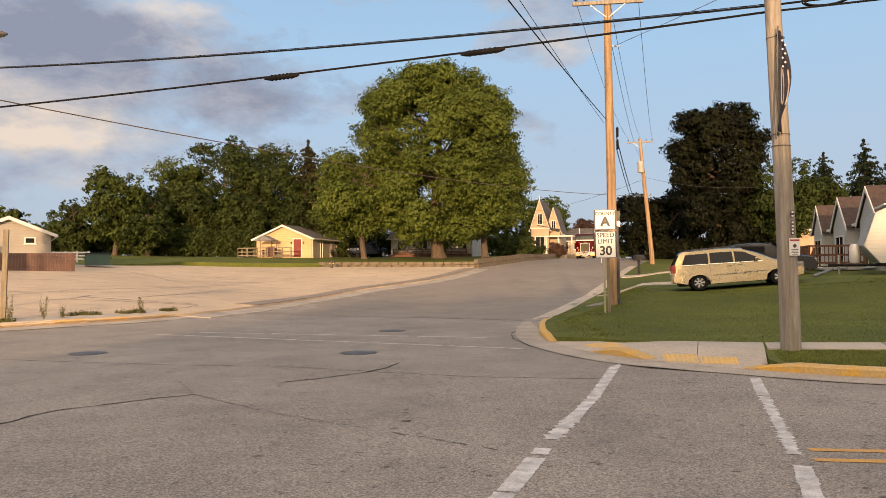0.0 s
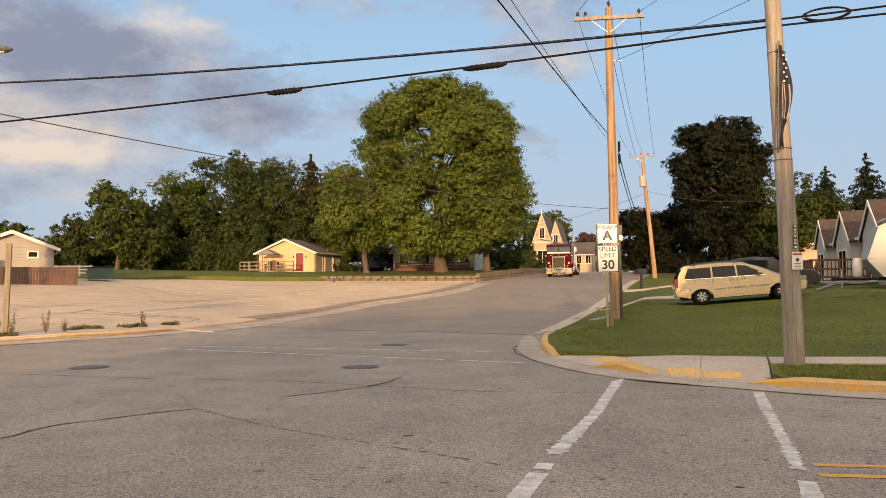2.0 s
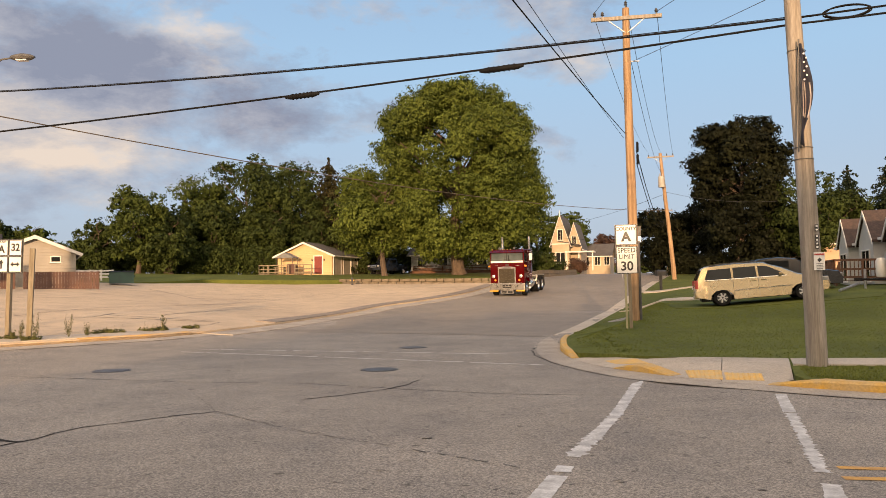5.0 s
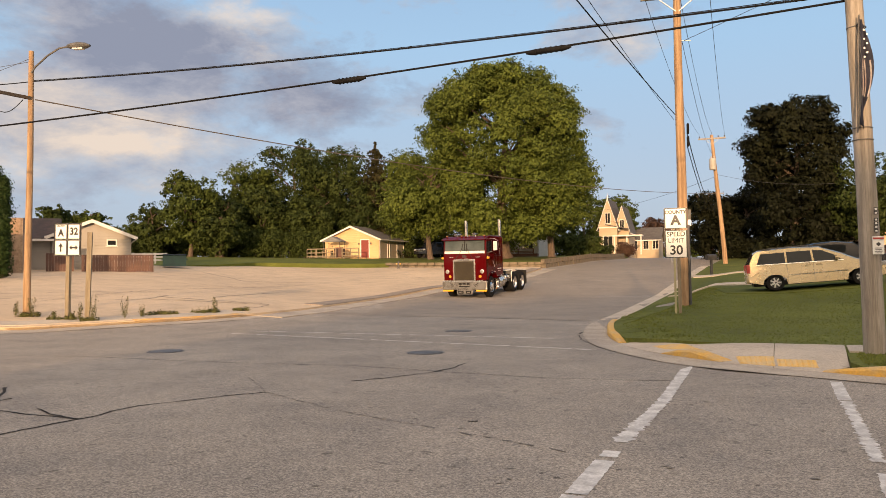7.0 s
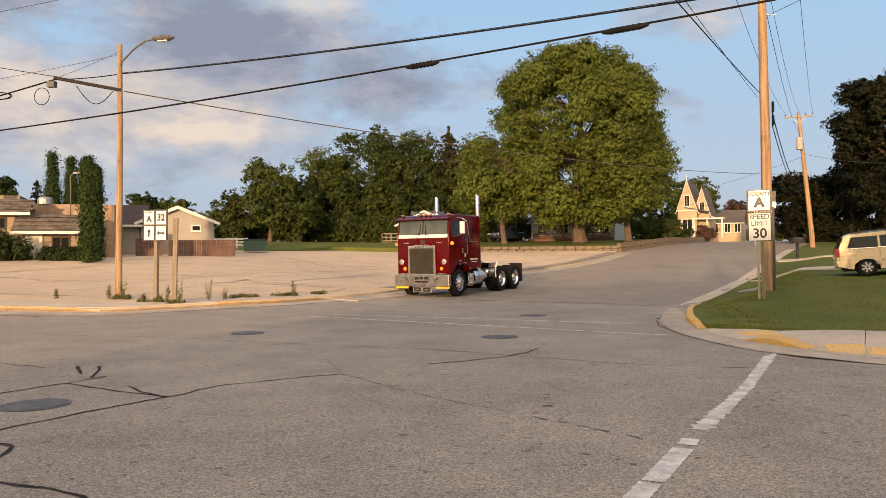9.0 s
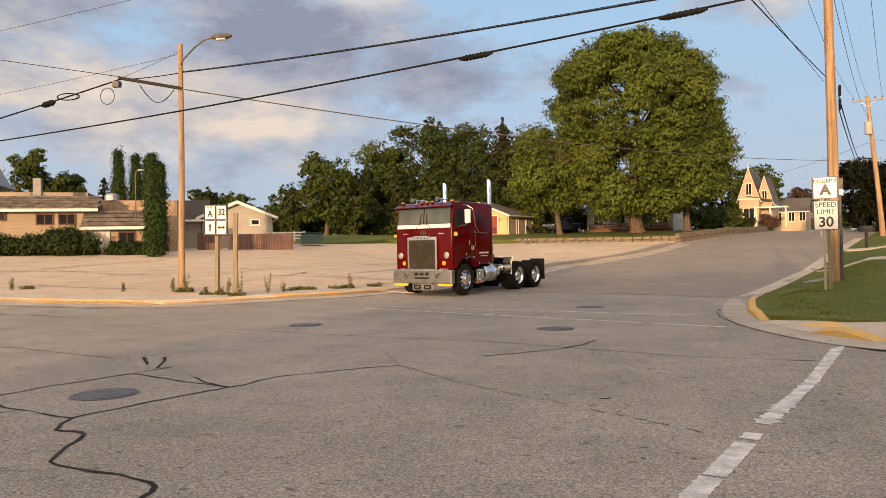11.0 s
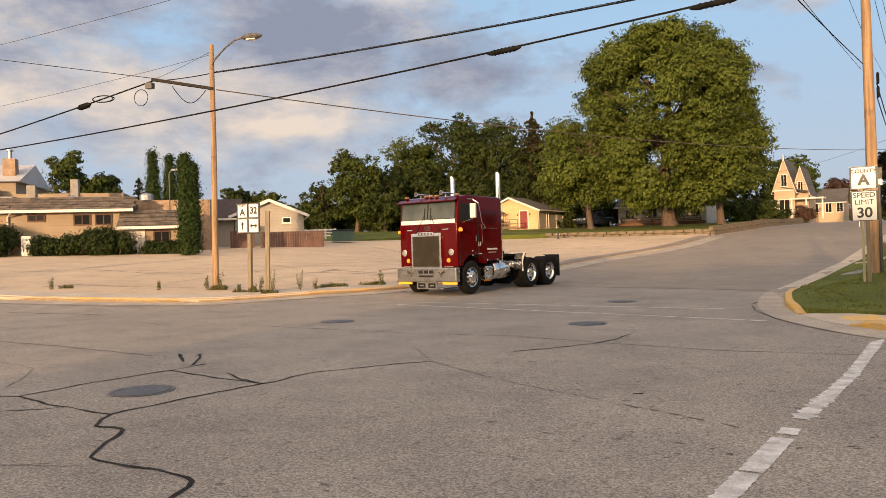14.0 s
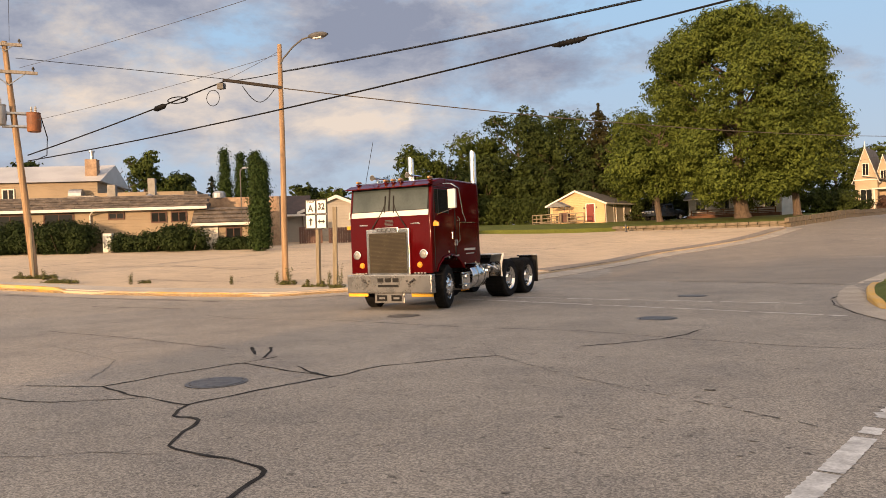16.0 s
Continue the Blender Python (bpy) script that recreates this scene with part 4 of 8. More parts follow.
def trunk_mesh(rnd, height, r, limbs, spread, fork=0.35, lean=0.0, seg=10):
    bm = bmesh.new()
    top = (lean * height, 0, height * 0.75)
    pipe_r = [(0, 1.45), (0.04, 1.1), (0.2, 0.95), (0.5, 0.7), (1.0, 0.25)]
    for (u0, s0), (u1, s1) in zip(pipe_r, pipe_r[1:]):
        w0, w1 = 0.02 * height * math.sin(u0 * 5), 0.02 * height * math.sin(u1 * 5)
        rod(bm, (top[0] * u0 + w0, w0 * 0.5, top[2] * u0), (top[0] * u1 + w1, w1 * 0.5, top[2] * u1), r * s0, r * s1, seg)
    for i in range(limbs):
        a, u = rnd.uniform(0, 6.28), rnd.uniform(fork, 0.95)
        base = Vector((top[0] * u, 0, top[2] * u))
        length = spread * rnd.uniform(0.55, 0.95) * (1.15 - 0.5 * u)
        mid = base + Vector((math.cos(a), math.sin(a), 0.75)) * length * 0.5
        end = base + Vector((math.cos(a + 0.2), math.sin(a + 0.2), 0.62)) * length
        k = r * (0.5 - 0.3 * u) + 0.03
        rod(bm, base, mid, k, k * 0.65, 6)
        rod(bm, mid, end, k * 0.65, k * 0.2, 6)
        for q in (0.35, 0.75):
            s = mid.lerp(end, q)
            rod(bm, s, s + Vector((rnd.uniform(-1, 1), rnd.uniform(-1, 1), rnd.uniform(0.2, 1))) * length * 0.3, k * 0.3, k * 0.08, 5)
    return bm


def tree(name, x, y, height, radius, material, seed, label, category="tree", low=0.2, clusters=40, leaves=9000, leaf=0.3, trunk=0.25, limbs=9, r0=None, r1=None, squash=1.0,
         group="", z=None, taper=0.0, lean=0.0, profile=None, tuft=15):
    rnd = random.Random(seed)
    zz = (terrace(x, y) if x < 5 and y > 64 else land(x, y)) if z is None else z
    t = thing(name, pose(x, y, zz - 0.05, 0, 0, rnd.uniform(0, 360)), label, category, group)
    part("trunk", trunk_mesh(rnd, height, trunk, limbs, radius, lean=lean), M["bark"], t)
    c = round_clusters(rnd, height * low, height, radius, clusters, r0 or radius * 0.24, r1 or radius * 0.4, squash, taper)
    if profile:
        c = shaped_clusters(rnd, height, radius, clusters, r0, r1, profile)
    me = leaves_mesh("crown", c, leaves, leaf, material, seed, tuft=tuft)
    crown = new("crown", me)
    crown.parent = t
    return t


def conifer(name, x, y, height, radius, material, seed, label, leaves=7000, leaf=0.35, layers=18, z=None, group="", low=0.06, thin=1.0):
    rnd = random.Random(seed)
    zz = (terrace(x, y) if x < 5 and y > 64 else land(x, y)) if z is None else z
    t = thing(name, pose(x, y, zz - 0.05, 0, 0, rnd.uniform(0, 360)), label, "tree", group)
    bm = bmesh.new()
    rod(bm, (0, 0, 0), (0, 0, height * 0.98), radius * 0.09, 0.02, 8)
    clusters = []
    for i in range(layers):
        u = i / (layers - 1)
        zc0, rr = height * (low + (0.98 - low) * u), radius * (1 - u) ** 0.65 + 0.05
        k = max(5, int(10 * (1 - u)) + 3)
        for j in range(k):
            a = 6.283 * (j + rnd.random() * 0.6) / k + i
            q = rr * rnd.uniform(0.7, 1.1)
            zc = min(height * 0.985, zc0 + rnd.uniform(-0.5, 0.5) * height / layers)
            rod(bm, (0, 0, zc), (math.cos(a) * q, math.sin(a) * q, zc - 0.22 * q), 0.03 + 0.02 * (1 - u), 0.01, 4)
            for f in (0.2, 0.4, 0.6, 0.8, 0.97):
                clusters.append((math.cos(a) * q * f, math.sin(a) * q * f, zc - 0.22 * q * f, max(0.10, rr * (0.30 - 0.14 * f)) * thin, 0.7))
    part("trunk", bm, M["bark"], t)
    crown = new("crown", leaves_mesh("crown", clusters, leaves, leaf, material, seed, 0.4))
    crown.parent = t
    return t


def columnar(name, x, y, height, radius, seed, z=None, group="row of arborvitae"):
    rnd = random.Random(seed)
    t = thing(name, pose(x, y, land(x, y) + 0.05 if z is None else z), "tall narrow dense green arborvitae", "tree", group)
    part("trunk", rodm((0, 0, 0), (0, 0, height * 0.7), 0.12, 0.03), M["bark"], t)
    c = []
    for i in range(110):
        u = i / 109
        w = radius * min(1, 0.8 + u) * (1 - max(0, (u - 0.42) / 0.58) ** 2.0 * 0.80)
        a = rnd.uniform(0, 6.28)
        c.append((math.cos(a) * w * 0.4, math.sin(a) * w * 0.4, 0.3 + u * (height - 0.5), max(0.10, w * 0.66), 1.7))
    crown = new("crown", leaves_mesh("crown", c, 20000, 0.13, M["leaf_cedar"], seed, 0.0, 8))
    crown.parent = t
    return t


def shrub(name, x, y, sx, sy, h, seed, label="dark green rounded shrub", material=None, leaves=4500, leaf=0.13, z=None, turn=0):
    rnd = random.Random(seed)
    t = thing(name, pose(x, y, land(x, y) + 0.05 if z is None else z, 0, 0, turn), label, "shrub")
    for i in range(6):
        px, py = rnd.uniform(-sx, sx) * 0.35, rnd.uniform(-sy, sy) * 0.35
        part("stem", rodm((px, py, 0), (px * 1.6, py * 1.6, h * 0.6), 0.025, 0.008, 5), M["bark"], t)
    c = [(rnd.uniform(-1, 1) * sx * 0.44, rnd.uniform(-1, 1) * sy * 0.38, h * rnd.uniform(0.15, 0.78), h * rnd.uniform(0.17, 0.28), 0.9) for _ in range(max(14, int(34 * sx / 2)))]
    foliage = new("foliage", leaves_mesh("foliage", c, int(leaves * 1.3), leaf, material or M["leaf_shrub"], seed, tuft=8))
    foliage.parent = t
    return t


# the great maple group above the lot
GREAT = [(0.13, 0.55), (0.20, 0.90), (0.35, 1.0), (0.55, 0.97), (0.72, 0.92), (0.84, 0.80), (0.93, 0.62), (1.0, 0.35)]
BLOCK = [(0.0, 0.75), (0.2, 0.95), (0.6, 1.0), (0.85, 0.98), (0.95, 0.86), (1.0, 0.6)]
tree("maple_tree", -0.4, 78.5, 19.6, 9.45, M["leaf_maple"], 11, "tall broad green maple with a full crown", low=0.05, clusters=240, leaves=225000, leaf=0.25, trunk=0.62, limbs=18, r0=0.9, r1=1.9, profile=GREAT)
tree("maple_tree", -8.0, 77.5, 12.2, 6.2, M["leaf_maple"], 12, "green maple leaning out from a group", low=0.12, clusters=56, leaves=42000, leaf=0.25, trunk=0.28, limbs=10, r0=0.9, r1=1.9)
tree("maple_tree", 4.4, 79.0, 12.6, 5.0, M["leaf_maple"], 13, "green maple with a forked trunk", low=0.17, clusters=50, leaves=36000, leaf=0.25, trunk=0.34, limbs=12, r0=0.9, r1=1.9)
tree("maple_tree", -10.0, 90.0, 12.0, 4.6, M["leaf_mid"], 14, "green maple beside the garage", low=0.1, clusters=34, leaves=18000, leaf=0.28, trunk=0.25)
# wood behind the garage
for i, (x, y, h, r, mm) in enumerate(((-12.5, 99, 14.0, 5.2, "leaf_mid"), (-21.6, 95.5, 14.9, 5.2, "leaf_dark"), (-27.0, 94.5, 15.2, 5.2, "leaf_dark"), (-31.8, 93, 12.4, 4.4, "leaf_mid"),
                                      (-24.0, 103, 15.4, 5.6, "leaf_mid"), (-35.5, 92, 9.0, 4.2, "leaf_dark"), (-16.8, 93, 9.5, 4.2, "leaf_dark"), (-29.5, 90, 8.5, 4.0, "leaf_dark"),
                                      (-23.6, 90.5, 8.0, 3.6, "leaf_dark"), (-33.0, 84, 7.6, 3.4, "leaf_dark"))):
    tree("tree", x, y, h * 1.07, r * 1.05, M[mm], 30 + i, "dark green leafy tree in a wood", low=-0.03, clusters=46, leaves=22000, leaf=0.30, trunk=0.3, r0=r * 0.16, r1=r * 0.40, group="trees of the wood behind the garage")
conifer("spruce_tree", -16.6, 94, 14.8, 4.9, M["leaf_brown"], 51, "brownish spruce among leafy trees", 34000, 0.34, 24)
tree("tree", -35.2, 81.5, 10.2, 3.7, M["leaf_mid"], 52, "green tree at the edge of the wood", low=-0.02, clusters=36, leaves=18000, leaf=0.28, r0=0.6, r1=1.5)
tree("tree", -39.6, 81.5, 6.3, 2.6, M["leaf_dark"], 53, "low dark green tree at the wood's edge", low=-0.04, clusters=26, leaves=10000, leaf=0.28)
tree("tree", -31.5, 81.0, 6.0, 3.0, M["leaf_dark"], 54, "low dark green tree at the wood's edge", low=-0.04, clusters=26, leaves=10000, leaf=0.28)
for i, (x, y) in enumerate(((-42, 86), (-38.5, 87), (-29, 86.5), (-26, 87.5), (-23.5, 88), (-45.5, 84), (-11.5, 93), (-8, 94), (-14.5, 92.5), (-35, 88), (-32, 87), (-20.5, 90), (-49, 85))):
    shrub("undergrowth", x, y, 4.8, 2.0, 3.5, 200 + i, "dark leafy undergrowth at the wood's edge", M["leaf_dark"], 7500, 0.24, z=terrace(x, y) - 0.1)
for i, (x, y, h, r) in enumerate(((-84, 140, 9, 5.5), (-77, 141, 7.5, 4.5), (-70, 140, 8, 5), (-92, 142, 10, 6), (-102, 138, 9, 6), (-112, 134, 8, 5.5), (-122, 130, 9, 6), (-64, 138, 7, 4.5), (-134, 128, 10, 6), (-58.6, 93, 7.6, 2.9), (-54.8, 95, 7.6, 3.0))):
    tree("tree", x, y, h, r, M["leaf_dark" if i % 2 else "leaf_mid"], 60 + i, "distant green tree on the skyline", low=0.0, clusters=22, leaves=5500, leaf=0.42, group="distant trees", z=land(x, y) - 0.45 if x < -88 else None)
for i, (x, y, w) in enumerate(((3.0, 96, 5.0), (6.5, 97, 5.0), (9.5, 99, 4.5), (-2.5, 97, 5.0))):
    shrub("undergrowth", x, y, w, 2.0, 3.0, 220 + i, "dark leafy hedge growth behind the maples", M["leaf_dark"], 5000, 0.26, z=terrace(x, y) - 0.1)
# made-up dark hedge that closes the sky gap below the crowns
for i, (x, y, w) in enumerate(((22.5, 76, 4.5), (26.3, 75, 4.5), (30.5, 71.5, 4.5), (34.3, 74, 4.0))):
    shrub("undergrowth", x, y, w, 1.8, 2.4, 230 + i, "dark leafy hedge added to fill the gap under the trees", M["leaf_purple"], 5000, 0.24, z=land(x, y) - 0.1)
# right of the hill road
tree("dark_maple_tree", 25.9, 71.0, 14.2, 4.7, M["leaf_purple"], 71, "very dark bronze-leaved maple", low=-0.01, clusters=135, leaves=95000, leaf=0.27, trunk=0.4, r0=0.6, r1=1.5, profile=BLOCK)
tree("dark_maple_tree", 20.9, 81, 8.0, 3.3, M["leaf_purple"], 72, "dark low tree beside the hill road", low=0.0, clusters=40, leaves=18000, leaf=0.27, trunk=0.28)
tree("dark_maple_tree", 24.0, 79.5, 7.6, 3.2, M["leaf_purple"], 73, "dark low tree beside the hill road", low=0.0, clusters=40, leaves=18000, leaf=0.27, trunk=0.28)
tree("maple_tree", 30.4, 68.2, 9.8, 3.6, M["leaf_dark"], 74, "green leafy tree behind the parked van", low=0.06, clusters=38, leaves=18000, leaf=0.27)
tree("maple_tree", 35.2, 72, 9.4, 3.4, M["leaf_dark"], 75, "dark green tree by the houses", low=0.02, clusters=32, leaves=14000, leaf=0.27)
for i, (x, y, h, r) in enumerate(((43.0, 85.5, 11.9, 4.3), (46.9, 84.2, 13.1, 4.0), (49.9, 83.0, 12.9, 4.2), (39.6, 88, 8.6, 3.8), (53.6, 84, 12.4, 4.2))):
    conifer("spruce_tree", x, y, h, r, M["leaf_conifer"], 80 + i, "dark green spruce on the skyline", 26000, 0.30, 22, group="spruces behind the houses", z=land(x, y))
tree("tree", 16.8, 121, 10.4, 3.8, M["leaf_mid"], 90, "green tree beyond the old house", low=0.05, clusters=30, leaves=9000, leaf=0.36)
tree("tree", 11.8, 122, 11.5, 4.5, M["leaf_mid"], 91, "green tree beyond the old house", low=0.05, clusters=30, leaves=9000, leaf=0.36)
tree("tree", 26.3, 137, 8.6, 3.0, M["leaf_red"], 92, "reddish thin tree beside the road", low=0.15, clusters=22, leaves=5500, leaf=0.36)
for i, (x, y, h, r) in enumerate(((52, 190, 7, 4.5), (46, 200, 6, 4), (57, 196, 6, 4), (38, 205, 6.5, 4))):
    tree("tree", x, y, h, r, M["leaf_mid"], 95 + i, "distant green tree at the road's crest", low=0.0, clusters=18, leaves=4000, leaf=0.5, group="distant trees", z=land(x, y) - 0.4)
# by the restaurant
for i, (x, y, h, r) in enumerate(((-25.62, 35.85, 5.7, 0.29), (-25.35, 36.1, 5.2, 0.20), (-31.8, 41.2, 6.5, 0.36), (-30.95, 41.75, 6.2, 0.30), (-30.3, 42.1, 6.0, 0.28))):
    columnar("arborvitae", x, y, h, r, 110 + i)
for i, (x, y, h, r, mm) in enumerate(((-54.7, 58.4, 9.9, 3.4, "leaf_mid"), (-52.2, 60.5, 7.4, 1.9, "leaf_dark"), (-61.2, 51.5, 8.8, 2.6, "leaf_dark"))):
    tree("tree", x, y, h, r, M[mm], 120 + i, "green tree rising behind the restaurant", low=0.15, clusters=34, leaves=12000, leaf=0.27, r0=0.4, r1=1.0, z=land(x, y) - 0.4)
conifer("spruce_tree", -49.9, 62.5, 6.6, 1.5, M["leaf_conifer"], 125, "dark pointed spruce behind the restaurant", 5000, 0.28, z=land(-49.9, 62.5) - 0.3)
bare_tree = thing("bare_tree", pose(-53.2, 52.8, land(-53.2, 52.8) - 0.4), "leafless grey tree behind the restaurant", "tree")
part("trunk", trunk_mesh(random.Random(9), 8.6, 0.16, 26, 3.2, 0.3), M["bark"], bare_tree)
# unseen trees across the street behind the camera, added and sized to block the sun
for i, (x, y, h, r) in enumerate(((5.2, -26, 10.8, 4.4), (-0.6, -28, 9.7, 3.4), (10, -27, 12.2, 4.8), (18, -26, 12, 5.0), (26, -27, 12.5, 5.0), (34, -26, 11.5, 5.0), (42, -27, 12, 5.2), (-4, -27, 8.6, 4.2), (-9, -26.5, 8.4, 3.4), (-7, -35, 9.6, 4.4), (0, -35, 9.9, 4.6), (6.5, -34, 12.0, 4.8), (14, -35, 13.5, 5), (22, -34, 13.5, 5), (30, -35, 13.5, 5))):
    tree("tree", x, y, h, r, M["leaf_dark"], 240 + i, "unseen dense green tree across the street, added to shade it", low=0.05, clusters=44, leaves=22000, leaf=0.36, group="trees across the street", z=0.0, tuft=0)

# ---------------------------------------------------------------- poles, signs and wires


def utility_pole(x, y, z, top, r, material, label, group="utility poles", name="utility_pole"):
    """A round wooden pole from its foot to its top point (world)."""
    p = thing(name, pose(x, y, z), label, "utility pole", group)
    d = Vector(top) - Vector((x, y, z))
    bm = bmesh.new()
    k, seg, rings = 14, 18, []
    for i in range(k + 1):
        u = i / k
        c = d * u + Vector((0.012 * math.sin(u * 7 + x), 0, -0.3 if i == 0 else 0))
        rr = r * (1 - 0.34 * u)
        rings.append([bm.verts.new(c + Vector((rr * math.cos(q), rr * math.sin(q), 0))) for q in [2 * math.pi * j / seg for j in range(seg)]])
    for lo, hi in zip(rings, rings[1:]):
        for j in range(seg):
            bm.faces.new((lo[j], lo[(j + 1) % seg], hi[(j + 1) % seg], hi[j]))
    bm.faces.new(rings[0][::-1])
    bm.faces.new(rings[-1])
    part("shaft", bm, material, p, smooth=True)
    return p, d


def crossarm(p, c, half, turn, pins, name="crossarm", brace=0.6):
    """A crossarm at c in the pole's space with insulators at the pins (offsets along it)."""
    m = Matrix.Translation(c) @ pose(0, 0, 0, 0, 0, turn)
    a = part(name, boxm(0, -0.14, 0, half * 2, 0.10, 0.12, 0.012), M["pole"], p, at=m)
    bm = bmesh.new()
    for s in (-1, 1):
        rod(bm, (s * brace, -0.15, -0.03), (0, -0.12, -brace * 0.85), 0.018, seg=6)
    part("brace", bm, M["steel"], a)
    for q in pins:
        part("insulator", spin([(0.02, 0.06), (0.02, 0.12), (0.06, 0.13), (0.035, 0.17), (0.055, 0.18), (0.03, 0.24), (0.0, 0.26)], 10), M["dark_steel"], a, at=Matrix.Translation((q, -0.14, 0)))
    return a


def wire(name, a, b, sag, r, material, label, k=22, group="overhead wires"):
    a, b = Vector(a), Vector(b)
    pts = [a.lerp(b, i / k) - Vector((0, 0, 4 * sag * (i / k) * (1 - i / k))) for i in range(k + 1)]
    ob = new(name, mesh_of(name, pipem(pts, r, 6), material, True))
    return tagged(ob, label, "wire", group)


M["dull_metal"] = mat("dull_grey_metal", (0.13, 0.125, 0.12), 0.6, (0.09, 0.088, 0.085), 5, 40, 0.1, metal=0.3)
P1, P1_TOP = (6.07, 13.32, 0.20), (5.74, 13.24, 9.6)
pole_one, _d = utility_pole(*P1, P1_TOP, 0.172, M["pole"], "grey weathered wooden utility pole on the lawn")
part("tag_plate", boxm(0.0, -0.205, 1.78, 0.185, 0.006, 0.30, 0.003), M["sign_white"], pole_one, "small white notice with red heading")
part("notice_heading", boxm(0, -0.211, 1.895, 0.165, 0.006, 0.03), M["sign_red"], pole_one)
part("notice_diamond", boxm(0, -0.211, 1.80, 0.055, 0.006, 0.055, 0, pose(0, 0, 0, 0, 45, 0)), M["dark_steel"], pole_one)
for k in range(4):
    part("notice_line", boxm(0, -0.211, 1.735 - k * 0.027, 0.12 - 0.02 * (k % 2), 0.005, 0.009), M["dark_steel"], pole_one)
for k in range(6):
    z = 2.02 + k * 0.062 + (0.05 if k > 3 else 0)
    part("number_plate", boxm(-0.025, -0.20, z, 0.062, 0.006, 0.056, 0.002), M["sign_black"], pole_one)
    part("number_bar", boxm(-0.025, -0.2045, z, 0.034, 0.004, 0.03), M["sign_white"], pole_one)
for z, rr in ((3.55, 0.158), (3.75, 0.157), (5.45, 0.146)):
    c = _d * (z / _d.z)
    part("band", pipem([(c.x + rr * math.cos(a), c.y + rr * math.sin(a), z) for a in np.linspace(0, 6.28, 25)], 0.009, 5), M["dull_metal"], pole_one)

# the furled flag on its bracket
flag = thing("furled_flag", pose(5.80, 13.09, 3.95), "furled dark blue flag with white stars and faded stripes", "flag")
M["flag_dark"] = mat("dark_blue_flag_cloth", (0.015, 0.018, 0.035), 0.85, (0.03, 0.03, 0.05), 5, 60, 0.2, vary=0.3)
M["flag_stripe"] = mat("faded_flag_stripe", (0.46, 0.42, 0.40), 0.85, (0.28, 0.22, 0.22), 6, 60, 0.2, vary=0.3)
for z in (0.02, 1.72):
    part("bracket", rodm((0.0, -0.03, z), (0.10, 0.17, z), 0.012), M["dull_metal"], flag)
part("staff", rodm((-0.02, 0, -0.1), (0.02, -0.06, 1.85), 0.014), M["dark_steel"], flag)
bm = bmesh.new()
rows = []
for i in range(15):
    u = i / 14
    w = 0.03 + 0.16 * math.sin(math.pi * min(1, u * 1.15 + 0.05)) ** 0.8
    rows.append([bm.verts.new((0.02 + w * f + 0.015 * math.sin(u * 9 + f * 4), -0.05 - 0.05 * math.sin(f * 7 + u * 3), 1.78 - 1.72 * u - 0.10 * f)) for f in (0, 0.25, 0.5, 0.75, 1.0)])
for a, b in zip(rows, rows[1:]):
    for k in range(4):
        bm.faces.new((a[k], a[k + 1], b[k + 1], b[k]))
cloth = part("cloth", bm, M["flag_dark"], flag, smooth=True)
sol = cloth.modifiers.new("thickness", "SOLIDIFY")
sol.thickness = 0.008
for k in range(3):
    f0 = 0.30 + 0.24 * k
    part("stripe", pipem([(0.02 + (0.03 + 0.16 * math.sin(math.pi * min(1, u * 1.15 + 0.05)) ** 0.8) * f0 + 0.015 * math.sin(u * 9 + f0 * 4), -0.062 - 0.05 * math.sin(f0 * 7 + u * 3), 1.78 - 1.72 * u - 0.10 * f0)
                          for u in np.linspace(0.36, 0.72, 7)], 0.013, 5), M["flag_stripe"], flag)
for k in range(7):
    part("star", spin([(0.018, 0), (0.018, 0.004), (0, 0.005)], 5, "y"), M["sign_white"], flag, at=Matrix.Translation((0.07 + 0.045 * (k % 2), -0.112, 1.58 - k * 0.075)) @ pose(0, 0, 0, 0, 0, 180))

P2, P2_TOP = (5.47, 24.53, 0.50), (5.42, 24.5, 10.6)
pole_two, d2 = utility_pole(*P2, P2_TOP, 0.17, M["pole_new"], "yellow pine utility pole with a crossarm")
crossarm(pole_two, Vector((-0.05, 0, 9.75)), 1.12, -8, (-1.0, -0.75, 0.95))
part("pole_top_insulator", spin([(0.02, 0), (0.02, 0.1), (0.06, 0.12), (0.03, 0.17), (0.055, 0.19), (0.0, 0.27)], 10), M["dark_steel"], pole_two, at=Matrix.Translation(d2))
part("ground_wire", pipem([(-0.155, -0.08, 0.0), (-0.15, -0.08, 3.0), (-0.12, -0.07, 6.5), (-0.11, -0.06, 8.2)], 0.008, 5), M["dark_steel"], pole_two)
for z in (5.55, 5.15):
    part("splice_case", spin([(0.02, -0.17), (0.04, -0.14), (0.042, 0.12), (0.02, 0.17)], 10), M["wire"], pole_two, at=Matrix.Translation((0.21, -0.03, z)))
part("conduit", rodm((0.17, -0.1, 0), (0.15, -0.08, 2.5), 0.045), M["dark_steel"], pole_two)
part("side_bracket", boxm(0.2, -0.05, 8.35, 0.3, 0.03, 0.03, 0.005), M["steel"], pole_two)

P3, P3_TOP = (18.0, 65.3, 2.1), (17.2, 65.8, 12.9)
pole_three, d3 = utility_pole(*P3, P3_TOP, 0.20, M["pole_new"], "pine utility pole with a grey transformer")
crossarm(pole_three, d3 * 0.97, 1.1, -15, (-1.0, 0.5, 1.0))
M["tank_grey"] = mat("grey_transformer_paint", (0.45, 0.44, 0.41), 0.5, (0.36, 0.34, 0.31), 2, 25, 0.1)
